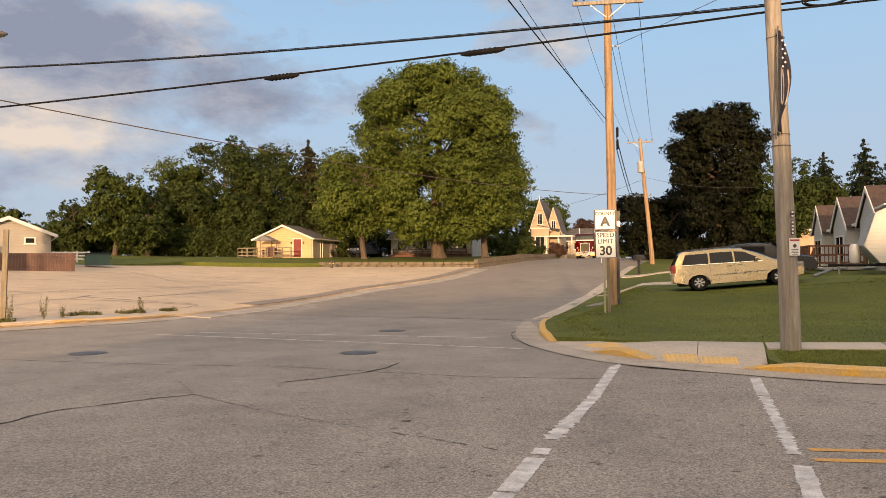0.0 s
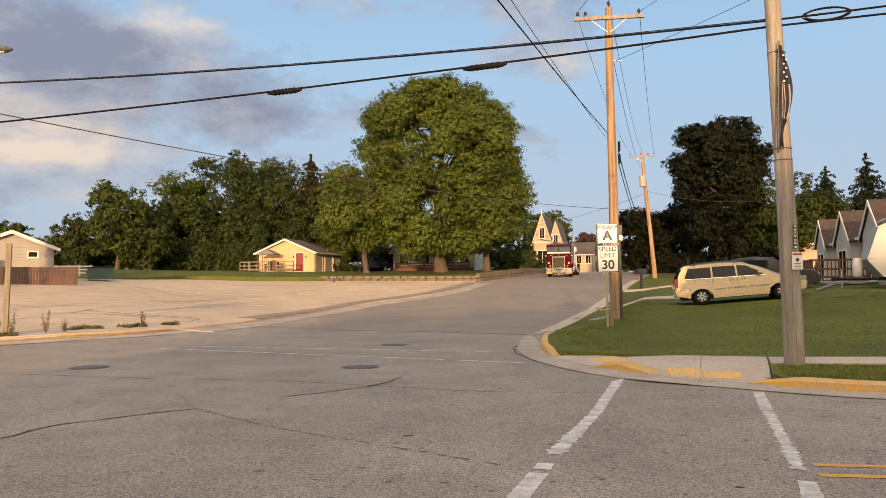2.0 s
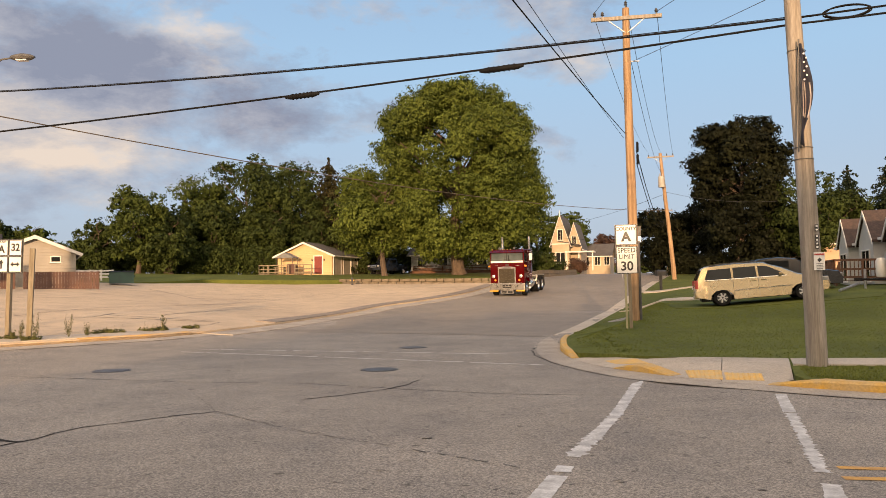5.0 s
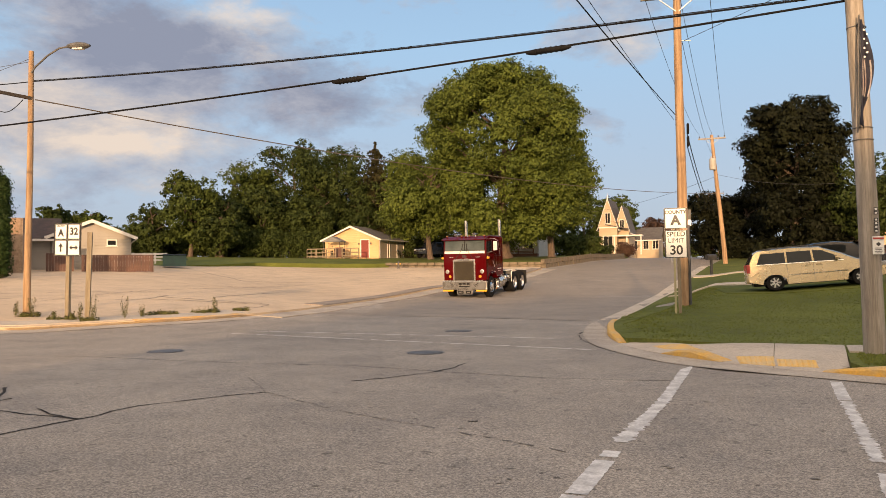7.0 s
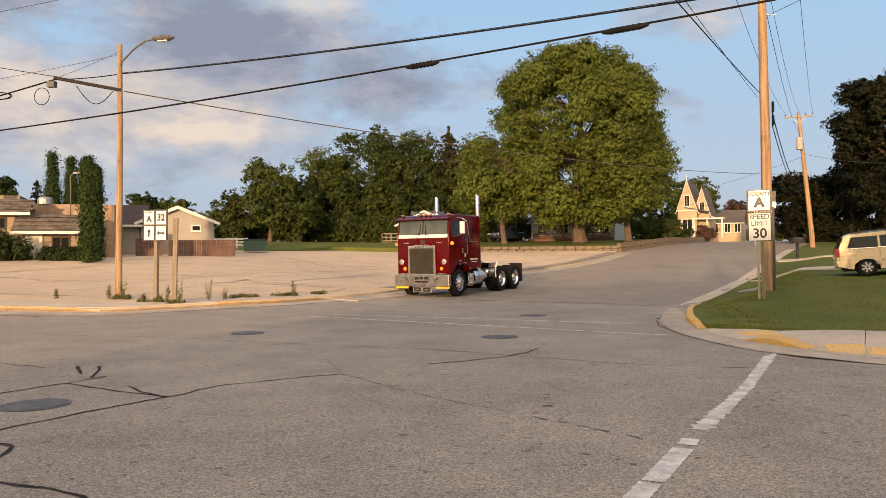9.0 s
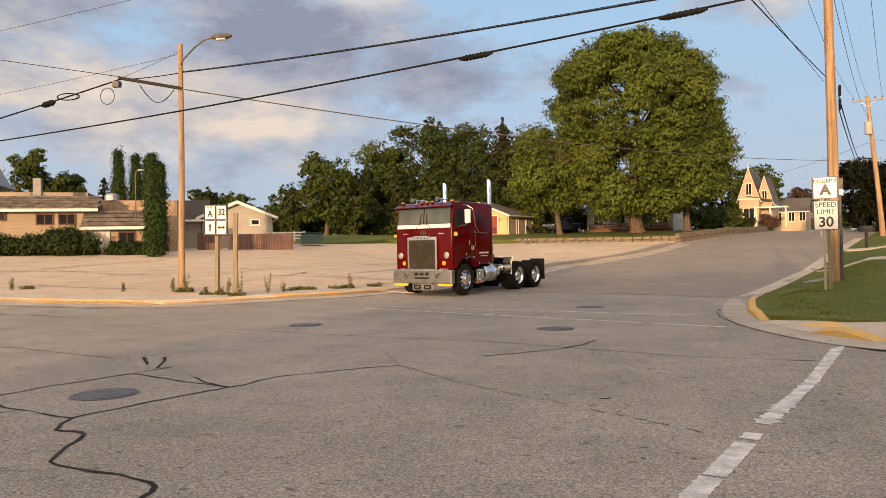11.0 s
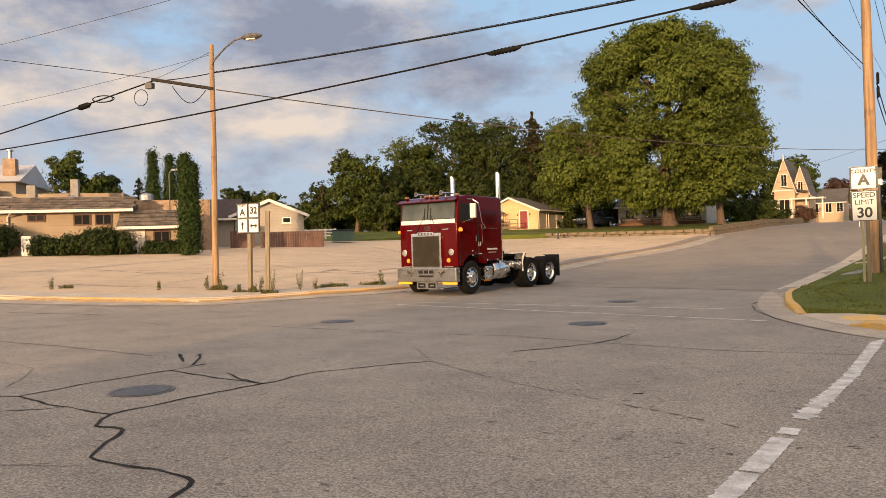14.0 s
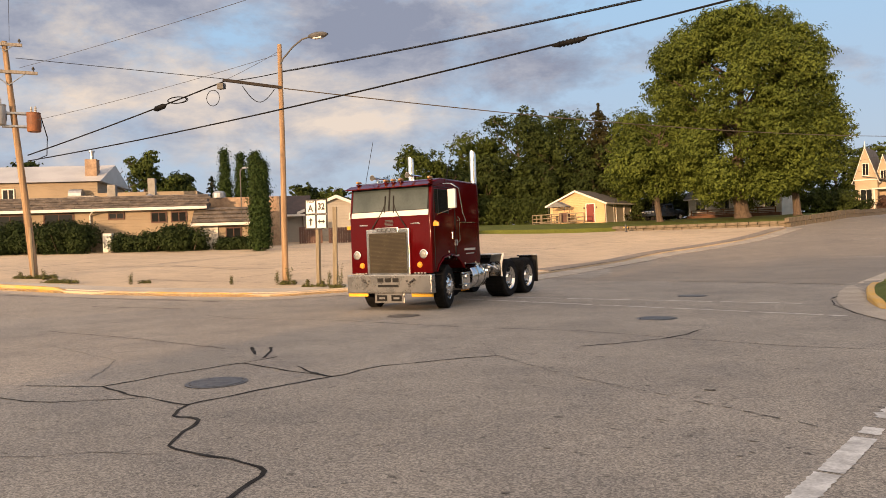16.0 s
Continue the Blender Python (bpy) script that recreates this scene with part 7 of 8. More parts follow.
M.update(
    yellow_wall=siding("yellow_siding", (0.70, 0.465, 0.25), (0.62, 0.41, 0.215), 0.2),
    grey_wall=siding("pale_grey_siding", (0.50, 0.47, 0.42), (0.44, 0.41, 0.37), 0.2),
    dim_wall=siding("dull_grey_siding", (0.385, 0.355, 0.31), (0.33, 0.305, 0.265), 0.2),
    light_wall=siding("light_grey_siding", (0.56, 0.55, 0.52), (0.50, 0.49, 0.46), 0.15),
    tan_wall=siding("tan_block_wall", (0.37, 0.29, 0.20), (0.31, 0.245, 0.17), 0.2, 0.85),
    cream_wall=siding("cream_clapboard", (0.50, 0.40, 0.28), (0.43, 0.34, 0.235), 0.15),
    pink_wall=siding("salmon_stucco", (0.62, 0.42, 0.29), (0.55, 0.37, 0.25), 0.3),
    brick=mat("tan_brick", (0.42, 0.30, 0.20), 0.85, (0.30, 0.20, 0.13), 3, 14, 0.3, vary=0.3),
    shingle=mat("brown_asphalt_shingle", (0.085, 0.055, 0.045), 0.9, (0.055, 0.038, 0.032), 2.5, 9, 0.5, vary=0.4),
    shingle_grey=mat("grey_asphalt_shingle", (0.13, 0.12, 0.11), 0.9, (0.09, 0.08, 0.075), 2.5, 9, 0.5, vary=0.4),
    shake=mat("weathered_wood_shake", (0.19, 0.155, 0.125), 0.9, (0.085, 0.07, 0.058), 2.2, 9, 0.6, vary=0.4, stretch=(1, 1, 2)),
    metal_roof=mat("white_metal_roof", (0.50, 0.49, 0.475), 0.5, (0.42, 0.41, 0.40), 0.8, 20, 0.1),
    roof_metal=mat("dull_galvanised_duct", (0.27, 0.255, 0.235), 0.6, (0.20, 0.19, 0.175), 3, 30, 0.1, metal=0.3),
    trim=mat("white_trim_paint", (0.74, 0.71, 0.65), 0.6, (0.66, 0.63, 0.58), 3, 30, 0.05, vary=0.08),
    red_door=mat("dark_red_door_paint", (0.22, 0.035, 0.025), 0.5, (0.18, 0.03, 0.022), 3, 30, 0.05),
    panel_door=mat("beige_garage_door", (0.55, 0.47, 0.36), 0.6, (0.48, 0.41, 0.31), 2, 30, 0.1),
    fence_brown=mat("brown_fence_stain", (0.14, 0.075, 0.055), 0.8, (0.10, 0.055, 0.045), 2, 25, 0.3, vary=0.25),
    dumpster=mat("dark_green_dumpster_paint", (0.025, 0.07, 0.05), 0.6, (0.02, 0.05, 0.04), 2, 25, 0.15),
    stone=mat("tan_wall_stone", (0.20, 0.16, 0.11), 0.9, (0.11, 0.09, 0.06), 1.2, 14, 0.5, vary=0.35),
    tarp=mat("grey_gazebo_cloth", (0.20, 0.20, 0.20), 0.85, (0.15, 0.15, 0.15), 2, 20, 0.2),
)


def window(parent, u, z, w, h, face, name="window", frame_m=None, mullion=True, sill=True):
    """A window on a wall. face: matrix whose xz plane is the wall, -y outwards."""
    wn = part(name, boxm(0, -0.012, 0, w, 0.03, h), M["glass"], parent, "", at=face @ Matrix.Translation((u, 0, z)))
    bm = bmesh.new()
    f = 0.07
    for x, zz, dx, dz in ((0, h / 2, w + f, f), (0, -h / 2, w + f, f), (w / 2, 0, f, h - f), (-w / 2, 0, f, h - f)):
        box(bm, x, -0.02, zz, dx, 0.08, dz)
    if mullion:
        box(bm, 0, -0.015, 0, f * 0.7, 0.06, h - f)
    part("frame", bm, frame_m or M["trim"], wn)
    if sill:
        part("sill", boxm(0, -0.06, -h / 2 - 0.05, w + 0.2, 0.12, 0.04, 0.006), frame_m or M["trim"], wn)
    return wn


def door(parent, u, z0, w, h, face, material, panels=3):
    d = part("door", boxm(0, 0.01, h / 2, w, 0.06, h, 0.004), material, parent, at=face @ Matrix.Translation((u, 0, z0)))
    bm = bmesh.new()
    for x, zz, dx, dz in ((0, h + 0.05, w + 0.2, 0.1), (w / 2 + 0.05, h / 2, 0.1, h), (-w / 2 - 0.05, h / 2, 0.1, h)):
        box(bm, x, -0.02, zz, dx, 0.1, dz)
    part("frame", bm, M["trim"], d)
    for k in range(panels):
        part("panel", boxm(0, -0.025, h * (k + 0.5) / panels, w * 0.8, 0.02, h / panels * 0.7, 0.005), material, d)
    part("handle", boxm(w * 0.38, -0.05, h * 0.47, 0.05, 0.06, 0.05, 0.01), M["steel"], d)
    return d


def gable_house(name, at, w, d, eave, ridge, wall_m, roof_m, label, category="house", over=0.35, ridge_axis="y", base=0.6):
    """A house whose front is the local y=0 face (outwards -y), x from -w/2 to w/2. The ridge runs along its axis."""
    t = thing(name, at, label, category)
    if ridge_axis == "y":
        outline = [(-w / 2, -base), (w / 2, -base), (w / 2, eave), (0, ridge), (-w / 2, eave)]
        part("wall", prismm(outline, 0, d, "y"), wall_m, t)
        s = (ridge - eave) / (w / 2)
        for sg in (-1, 1):
            x1, z1 = sg * (w / 2 + over), eave - s * over
            part("roof", prismm([(0, ridge + 0.02), (x1, z1 + 0.02), (x1, z1 + 0.16), (0, ridge + 0.18)], -over, d + over, "y"), roof_m, t)
            part("fascia", prismm([(0, ridge - 0.06), (x1, z1 - 0.06), (x1, z1 + 0.14), (0, ridge + 0.16)], -over - 0.04, -over - 0.002, "y"), M["trim"], t)
            part("gutter", boxm(x1 + sg * 0.04, d / 2, z1 + 0.06, 0.1, d + 2 * over, 0.14, 0.01), M["trim"], t)
    else:
        outline = [(0, -base), (d, -base), (d, eave), (d / 2, ridge), (0, eave)]
        part("wall", prismm(outline, -w / 2, w / 2, "x"), wall_m, t)
        s = (ridge - eave) / (d / 2)
        for y0, y1 in ((d / 2, -over), (d / 2, d + over)):
            z1 = eave - s * over
            part("roof", prismm([(y0, ridge + 0.02), (y1, z1 + 0.02), (y1, z1 + 0.16), (y0, ridge + 0.18)], -w / 2 - over, w / 2 + over, "x"), roof_m, t)
        part("gutter", boxm(0, -over - 0.05, eave - s * over + 0.06, w + 2 * over, 0.1, 0.14, 0.01), M["trim"], t)
    return t


FRONT = Matrix()


def right_face(w):
    return Matrix.Translation((w / 2, 0, 0)) @ pose(0, 0, 0, 0, 0, 90)


def left_face(w):
    return Matrix.Translation((-w / 2, 0, 0)) @ pose(0, 0, 0, 0, 0, -90)


# yellow garage on the lawn
gz = 3.0
garage = gable_house("garage", pose(-17.9, 85.6, gz, 0, 0, -15), 6.8, 7.6, 2.35, 3.75, M["yellow_wall"], M["shingle_grey"], "yellow gabled garage with brown shingle roof", "garage", 0.4)
door(garage, 1.7, 0.25, 0.95, 2.0, FRONT, M["red_door"])
for u in (1.3, 4.0, 6.2):
    door(garage, u, 0.05, 2.0 if u < 6 else 1.6, 2.05, right_face(6.8), M["panel_door"], 4)
for u in (0.95, 2.45):
    part("wall_lamp", boxm(u, -0.08, 1.85, 0.12, 0.14, 0.22, 0.02), M["dark_steel"], garage)


def railing(parent, a, b, h, n, material, baluster=True, post=0.10):
    a, b = Vector(a), Vector(b)
    d = b - a
    ang = math.degrees(math.atan2(d.y, d.x))
    tilt = math.degrees(math.atan2(d.z, math.hypot(d.x, d.y)))
    for u in np.linspace(0, 1, n):
        p = a + d * float(u)
        part("post", boxm(p.x, p.y, p.z + h / 2, post, post, h + 0.1, 0.008), material, parent)
    for z in (h, h * 0.55, 0.15):
        part("rail", boxm(0, 0, 0, d.length, 0.05, 0.10, 0.006), material, parent, at=Matrix.Translation((a + b) / 2 + Vector((0, 0, z))) @ pose(0, 0, 0, 0, -tilt, ang))
    if baluster:
        k = int(d.length / 0.16)
        for i in range(1, k):
            p = a + d * (i / k)
            part("baluster", boxm(p.x, p.y, p.z + h * 0.57, 0.035, 0.035, h * 0.84), material, parent)


yard_deck = thing("wooden_deck", pose(-18.4, 84.6, gz - 0.05, 0, 0, -15), "weathered wooden deck with rails before the garage", "deck")
for k in range(14):
    part("board", boxm(-0.6, -1.9 + k * 0.14, 0.32, 6.6, 0.125, 0.04), M["wood"], yard_deck)
bm = bmesh.new()
for x in (-3.6, -1.4, 0.8, 2.5):
    box(bm, x, -1.9, 0.1, 0.12, 0.12, 0.5)
part("leg", bm, M["wood"], yard_deck)
railing(yard_deck, (-3.8, -1.95, 0.34), (-0.2, -1.95, 0.34), 0.95, 4, M["wood"], False)
railing(yard_deck, (0.6, -1.95, 0.34), (2.6, -1.95, 0.34), 0.95, 3, M["wood"], False)
railing(yard_deck, (-3.8, -1.95, 0.34), (-3.8, -0.1, 0.34), 0.95, 3, M["wood"], False)
gaz = thing("grill_gazebo", pose(-19.6, 84.2, gz + 0.30, 0, 0, -15), "grey cloth grill gazebo on a deck", "gazebo")
part("canopy", prismm([(-1.15, 1.75), (1.15, 1.75), (1.15, 1.82), (0, 2.35), (-1.15, 1.82)], -0.7, 0.7), M["tarp"], gaz)
for x in (-1.0, 1.0):
    for y in (-0.6, 0.6):
        part("leg", rodm((x, y, 0), (x, y, 1.8), 0.03), M["dark_steel"], gaz)
grill = thing("barbecue_grill", pose(-18.9, 83.6, gz + 0.30, 0, 0, -15), "covered dark brown barbecue grill", "grill")
part("cover", boxm(0, 0, 0.55, 1.1, 0.6, 1.1, 0.16), M["fence_brown"], grill)
table = thing("patio_table", pose(-20.2, 83.6, gz + 0.30, 0, 0, -15), "wooden patio table on the deck", "table")
part("tabletop", boxm(0, 0, 0.72, 1.2, 0.7, 0.05, 0.01), M["wood"], table)
for x in (-0.5, 0.5):
    part("leg", boxm(x, 0, 0.36, 0.08, 0.5, 0.72, 0.01), M["wood"], table)

# stone retaining walls
rnd = random.Random(5)


def stone_wall(name, line, courses, h, label, above_fn):
    w = thing(name, Matrix(), label, "retaining wall", kind="structure")
    for (x0, y0), (x1, y1) in zip(line, line[1:]):
        L = math.hypot(x1 - x0, y1 - y0)
        ang = math.degrees(math.atan2(y1 - y0, x1 - x0))
        for c in range(courses):
            s = -0.3 * (c % 2)
            while s < L:
                ln = rnd.uniform(0.6, 1.0)
                u = (s + ln / 2) / L
                x, y = x0 + (x1 - x0) * u, y0 + (y1 - y0) * u
                part("block", boxm(0, rnd.uniform(-0.03, 0.03), 0, ln - 0.03, 0.35, h - 0.02, 0.03), M["stone"], w,
                     at=pose(x, y, above_fn(x, y) + h * (c + 0.5) - 0.05, 0, rnd.uniform(-1, 1), ang))
                s += ln
    return w


stone_wall("stone_wall", [(-10.8, 67.85), (2.6, 66.85)], 2, 0.26, "low tan stone retaining wall below the lawn", lambda x, y: land(x, y) + 0.06)
stone_wall("stone_wall", [(3.0, 66.6), (6.9, 75.7), (10.0, 84.5)], 2, 0.40, "tan stone retaining wall beside the hill road", lambda x, y: land(x, y))
stone_wall("stone_wall", [(10.0, 84.5), (14.3, 97.5)], 2, 0.36, "tan stone retaining wall beside the hill road", lambda x, y: land(x, y))
hyd = thing("fire_hydrant", pose(-9.6, 65.6, land(-9.6, 65.6) + 0.1), "small dark and yellow fire hydrant by the lot", "fire hydrant")
part("barrel", spin([(0.12, 0), (0.12, 0.05), (0.09, 0.07), (0.09, 0.45), (0.12, 0.47), (0.11, 0.55), (0.06, 0.64), (0.0, 0.66)], 12), M["dark_steel"], hyd, smooth=True)
part("nozzle", rodm((-0.2, 0, 0.4), (0.2, 0, 0.4), 0.05), M["kerb_paint"], hyd)

# grey house behind the maples
gh = gable_house("house", pose(-1.4, 90.0, 3.1, 0, 0, -15), 10, 8, 2.4, 4.2, M["light_wall"], M["shingle_grey"], "pale grey sided house behind maple trees", "house", 0.4, "x")
for u in (-3.6, -1.0, 1.6, 3.8):
    window(gh, u, 1.55, 1.1, 1.0, FRONT)
part("porch_base", boxm(0, -0.35, 0.2, 10.0, 0.7, 0.5, 0.02), M["deck"], gh)
railing(gh, (-4.5, -0.6, 0.4), (4.5, -0.6, 0.4), 0.6, 6, M["deck"], False)

# grey house and its wing by the lot
lh = gable_house("house", pose(-26.45, 46.3, 1.70, 0, 0, 30), 4.6, 9, 2.36, 3.3, M["dim_wall"], M["shingle_grey"], "dull grey gabled house beside the lot", "house", 0.3)
window(lh, 1.15, 1.98, 0.55, 0.36, FRONT, mullion=False)
wing = gable_house("house_wing", pose(-31.2, 43.8, 1.65, 0, 0, 30), 6.0, 7, 2.3, 3.6, M["dim_wall"], M["shingle"], "low grey house wing with dark shingle roof", "house", 0.5, "x")
window(wing, 1.2, 1.5, 0.8, 0.9, FRONT)
door(wing, -0.4, 0.1, 0.9, 2.0, FRONT, M["trim"])
fence = thing("board_fence", pose(-23.7, 44.3, land(-23.7, 44.3) + 0.08, 0, 0, 28), "brown stained board fence beside the lot", "fence")
for k in range(26):
    part("board", boxm(-1.9 + k * 0.152, 0, 0.52, 0.142, 0.03, 1.04 + 0.02 * math.sin(k * 3.1), 0.004), M["fence_brown"], fence)
for x in (-1.9, -0.6, 0.7, 2.0):
    part("post", boxm(x, 0.06, 0.52, 0.1, 0.1, 1.06, 0.006), M["fence_brown"], fence)
for z in (0.25, 0.8):
    part("rail", boxm(0, 0.045, z, 3.9, 0.05, 0.09), M["fence_brown"], fence)
fence_two = thing("board_fence", pose(-26.6, 43.2, land(-26.6, 43.2) + 0.08, 0, 0, 28), "dark brown fence panels with a gate", "fence")
for k in range(10):
    part("board", boxm(-0.75 + k * 0.152, 0, 0.55, 0.142, 0.03, 1.1, 0.004), M["fence_brown"], fence_two)
bin_ = thing("dumpster", pose(-24.2, 53.3, land(-24.2, 53.3) + 0.1, 0, 0, 25), "dark green steel dumpster at the lot's edge", "dumpster")
part("body", prismm([(-0.75, 0.1), (0.75, 0.1), (0.85, 0.9), (-0.6, 0.9)], -0.8, 0.8, "x"), M["dumpster"], bin_)
for s in (-1, 1):
    part("lid", boxm(s * 0.42, 0.1, 0.95, 0.8, 1.5, 0.05, 0.01, pose(0, 0, 0, 3, 0, 0)), M["black"], bin_)
    part("sleeve", boxm(s * 0.85, 0, 0.6, 0.08, 1.0, 0.14, 0.01), M["dumpster"], bin_)
wf = thing("white_fence", pose(-28.6, 57.6, land(-28.6, 57.6) + 0.25, 0, 0, 20), "white post and rail fence by the lot", "fence")
for k in range(5):
    part("post", boxm(-1.6 + k * 0.8, 0, 0.35, 0.12, 0.12, 0.85, 0.01), M["trim"], wf)
for z in (0.2, 0.45, 0.68):
    part("rail", boxm(0, -0.05, z, 3.4, 0.04, 0.12, 0.006), M["trim"], wf)

# restaurant with mansard roof
rest = thing("restaurant", pose(-30.3, 37.2, 1.62, 0, 0, 30.8), "long tan restaurant with weathered shake mansard roof", "restaurant")
part("wall", boxm(-10, 6.0, 1.1, 20, 12, 3.3, 0.0), M["tan_wall"], rest)
part("flat_roof", boxm(-10, 6.0, 2.9, 20.2, 12, 0.2), M["shingle_grey"], rest)
part("mansard", prismm([(-0.55, 2.62), (0.9, 2.62), (0.9, 3.45), (0.55, 3.45)], -20.4, 0.15, "x"), M["shake"], rest, "weathered brown wooden shakes")
bm = bmesh.new()
for r_ in range(5):
    for k in range(34):
        u = (r_ + 0.5) / 5
        box(bm, -20.1 + k * 0.6 + 0.3 * (r_ % 2) + rnd.uniform(-0.05, 0.05), -0.57 + 1.1 * u, 2.66 + 0.8 * u, rnd.uniform(0.54, 0.63), 0.03, 0.20, 0, pose(0, 0, 0, -53 + rnd.uniform(-4, 1), 0, 0))
part("shake", bm, M["shake"], rest)
part("fascia", boxm(-10.1, -0.57, 2.60, 20.6, 0.05, 0.16, 0.004), M["trim"], rest)
part("soffit", boxm(-10.1, -0.3, 2.55, 20.5, 0.55, 0.04), M["trim"], rest)
for u, z, w, h in ((-14.6, 1.95, 1.5, 1.0), (-10.9, 1.92, 1.5, 1.0), (-8.25, 1.95, 1.6, 1.0), (-5.05, 2.25, 0.85, 0.36), (-2.65, 2.1, 0.85, 0.58), (-1.5, 2.1, 0.85, 0.58)):
    window(rest, u, z, w, h, FRONT, frame_m=M["fence_brown"], sill=False)
part("downpipe", pipem([(-6.2, -0.55, 2.55), (-6.5, -0.1, 2.3), (-6.5, -0.08, 0.2)], 0.05, 8), M["trim"], rest)
# entrance block
part("entrance_wall", boxm(1.35, 0.6, 0.75, 3.0, 3.0, 2.3), M["tan_wall"], rest)
part("entrance_mansard", prismm([(-1.55, 1.55), (-0.2, 1.55), (0.4, 2.6), (0.2, 2.6)], -0.6, 3.1, "x"), M["shake"], rest, "weathered brown wooden shakes")
bm = bmesh.new()
for r_ in range(4):
    for k in range(6):
        u = (r_ + 0.5) / 4
        box(bm, -0.3 + k * 0.6 + 0.3 * (r_ % 2), -1.5 + 1.6 * u, 1.62 + 1.0 * u, rnd.uniform(0.54, 0.63), 0.03, 0.26, 0, pose(0, 0, 0, -58 + rnd.uniform(-4, 1), 0, 0))
part("shake", bm, M["shake"], rest)
part("fascia", boxm(1.25, -1.57, 1.53, 3.75, 0.05, 0.16), M["trim"], rest)
EF = Matrix.Translation((0, -0.9, 0))
window(rest, 1.75, 0.95, 0.85, 0.72, EF, frame_m=M["fence_brown"], sill=False)
door(rest, 0.35, -0.1, 0.8, 1.65, EF, M["trim"], 2)
part("brick_parapet", boxm(2.1, 3.4, 1.7, 4.4, 3.0, 3.2), M["brick"], rest)
part("downpipe", pipem([(3.0, -1.5, 1.5), (2.9, -1.0, 1.3), (2.9, -0.95, 0.0)], 0.05, 8), M["trim"], rest)
# upper storey and roof gear
part("upper_wall", boxm(-14.2, 9.5, 3.9, 13.0, 7, 1.9), M["tan_wall"], rest)
part("upper_roof", prismm([(5.6, 4.86), (13.4, 4.86), (9.5, 6.3)], -21, -7.4, "x"), M["metal_roof"], rest, "white metal roof")
window(rest, -13.2, 4.1, 0.7, 0.7, Matrix.Translation((0, 5.98, 0)), frame_m=M["trim"])
ch = part("chimney", boxm(-8.3, 7.2, 4.9, 0.75, 0.75, 3.1, 0.02), M["brick"], rest, "tan brick chimney")
part("flue", rodm((-8.3, 7.2, 6.4), (-8.3, 7.2, 7.0), 0.12), M["steel"], ch)
part("cowl", rodm((-8.3, 7.2, 6.95), (-8.3, 7.2, 7.05), 0.2), M["steel"], ch)
part("mid_wall", boxm(-4.5, 8, 3.5, 6.5, 5, 1.1), M["tan_wall"], rest)
for x, y, z, sx, sy, sz in ((-6.0, 3.0, 3.55, 0.5, 0.5, 1.6), (-3.6, 3.0, 3.7, 0.45, 0.45, 2.0), (-7.6, 2.6, 3.3, 1.6, 1.0, 0.7), (-2.6, 2.8, 3.3, 1.4, 1.0, 0.6), (-5.2, 3.0, 3.2, 0.9, 0.9, 0.6), (-0.6, 3.2, 3.1, 1.2, 0.9, 0.6)):
    part("roof_unit", boxm(x, y, z, sx, sy, sz, 0.03), M["roof_metal"], rest, "dull metal rooftop unit")
part("roof_vent", spin([(0.3, 2.9), (0.3, 3.2), (0.42, 3.3), (0.42, 3.6), (0.3, 3.72), (0, 3.75)], 14), M["steel"], rest, at=Matrix.Translation((0.6, 2.2, 0)))
part("roof_vent", spin([(0.22, 2.9), (0.22, 3.4), (0.35, 3.5), (0.0, 3.7)], 14), M["steel"], rest, at=Matrix.Translation((-3.6, 2.2, 0)))
part("duct_hood", spin([(0.45, -0.4), (0.45, 0.4)], 16, "x"), M["steel"], rest, at=Matrix.Translation((-8.9, 5.6, 3.9)))
ac = thing("air_conditioner", pose(-34.3, 33.6, land(-34.3, 33.6) + 0.1, 0, 0, 30.8), "white air conditioning unit between shrubs", "air conditioner")
part("case", boxm(0, 0, 0.55, 0.5, 0.5, 1.1, 0.03), M["white"], ac)
part("grille", boxm(0, -0.26, 0.6, 0.4, 0.02, 0.7), M["steel"], ac)
for i, (u, v, sx, sy, h) in enumerate(((-12.3, -1.3, 3.6, 1.8, 1.6), (-9.4, -1.2, 3.4, 2.0, 2.1), (-7.3, -1.3, 2.8, 1.9, 1.95), (-3.4, -1.1, 3.4, 1.4, 1.2), (-1.0, -1.4, 2.7, 1.8, 1.65), (1.9, -1.5, 2.4, 0.9, 0.75), (-16, -1.3, 3.5, 1.5, 1.3))):
    c, s = math.cos(radians(30.8)), math.sin(radians(30.8))
    x, y = -30.3 + u * c - v * s, 37.2 + u * s + v * c
    shrub("shrub", x, y, sx, sy, h, 140 + i, "dense dark green shrub before the restaurant", leaves=9500, turn=30.8)
park_lamp = thing("lot_lamp", pose(-28.0, 37.7, land(-28, 37.7)), "thin grey lot lamp on a bent pole", "lamp post")
part("pole", pipem([(0, 0, 0), (0, 0, 4.6), (0.05, 0, 4.8), (0.25, 0, 4.9)], 0.04, 8), M["dull_metal"], park_lamp)
part("head", boxm(0.42, 0, 4.9, 0.4, 0.2, 0.1, 0.03), M["steel"], park_lamp)

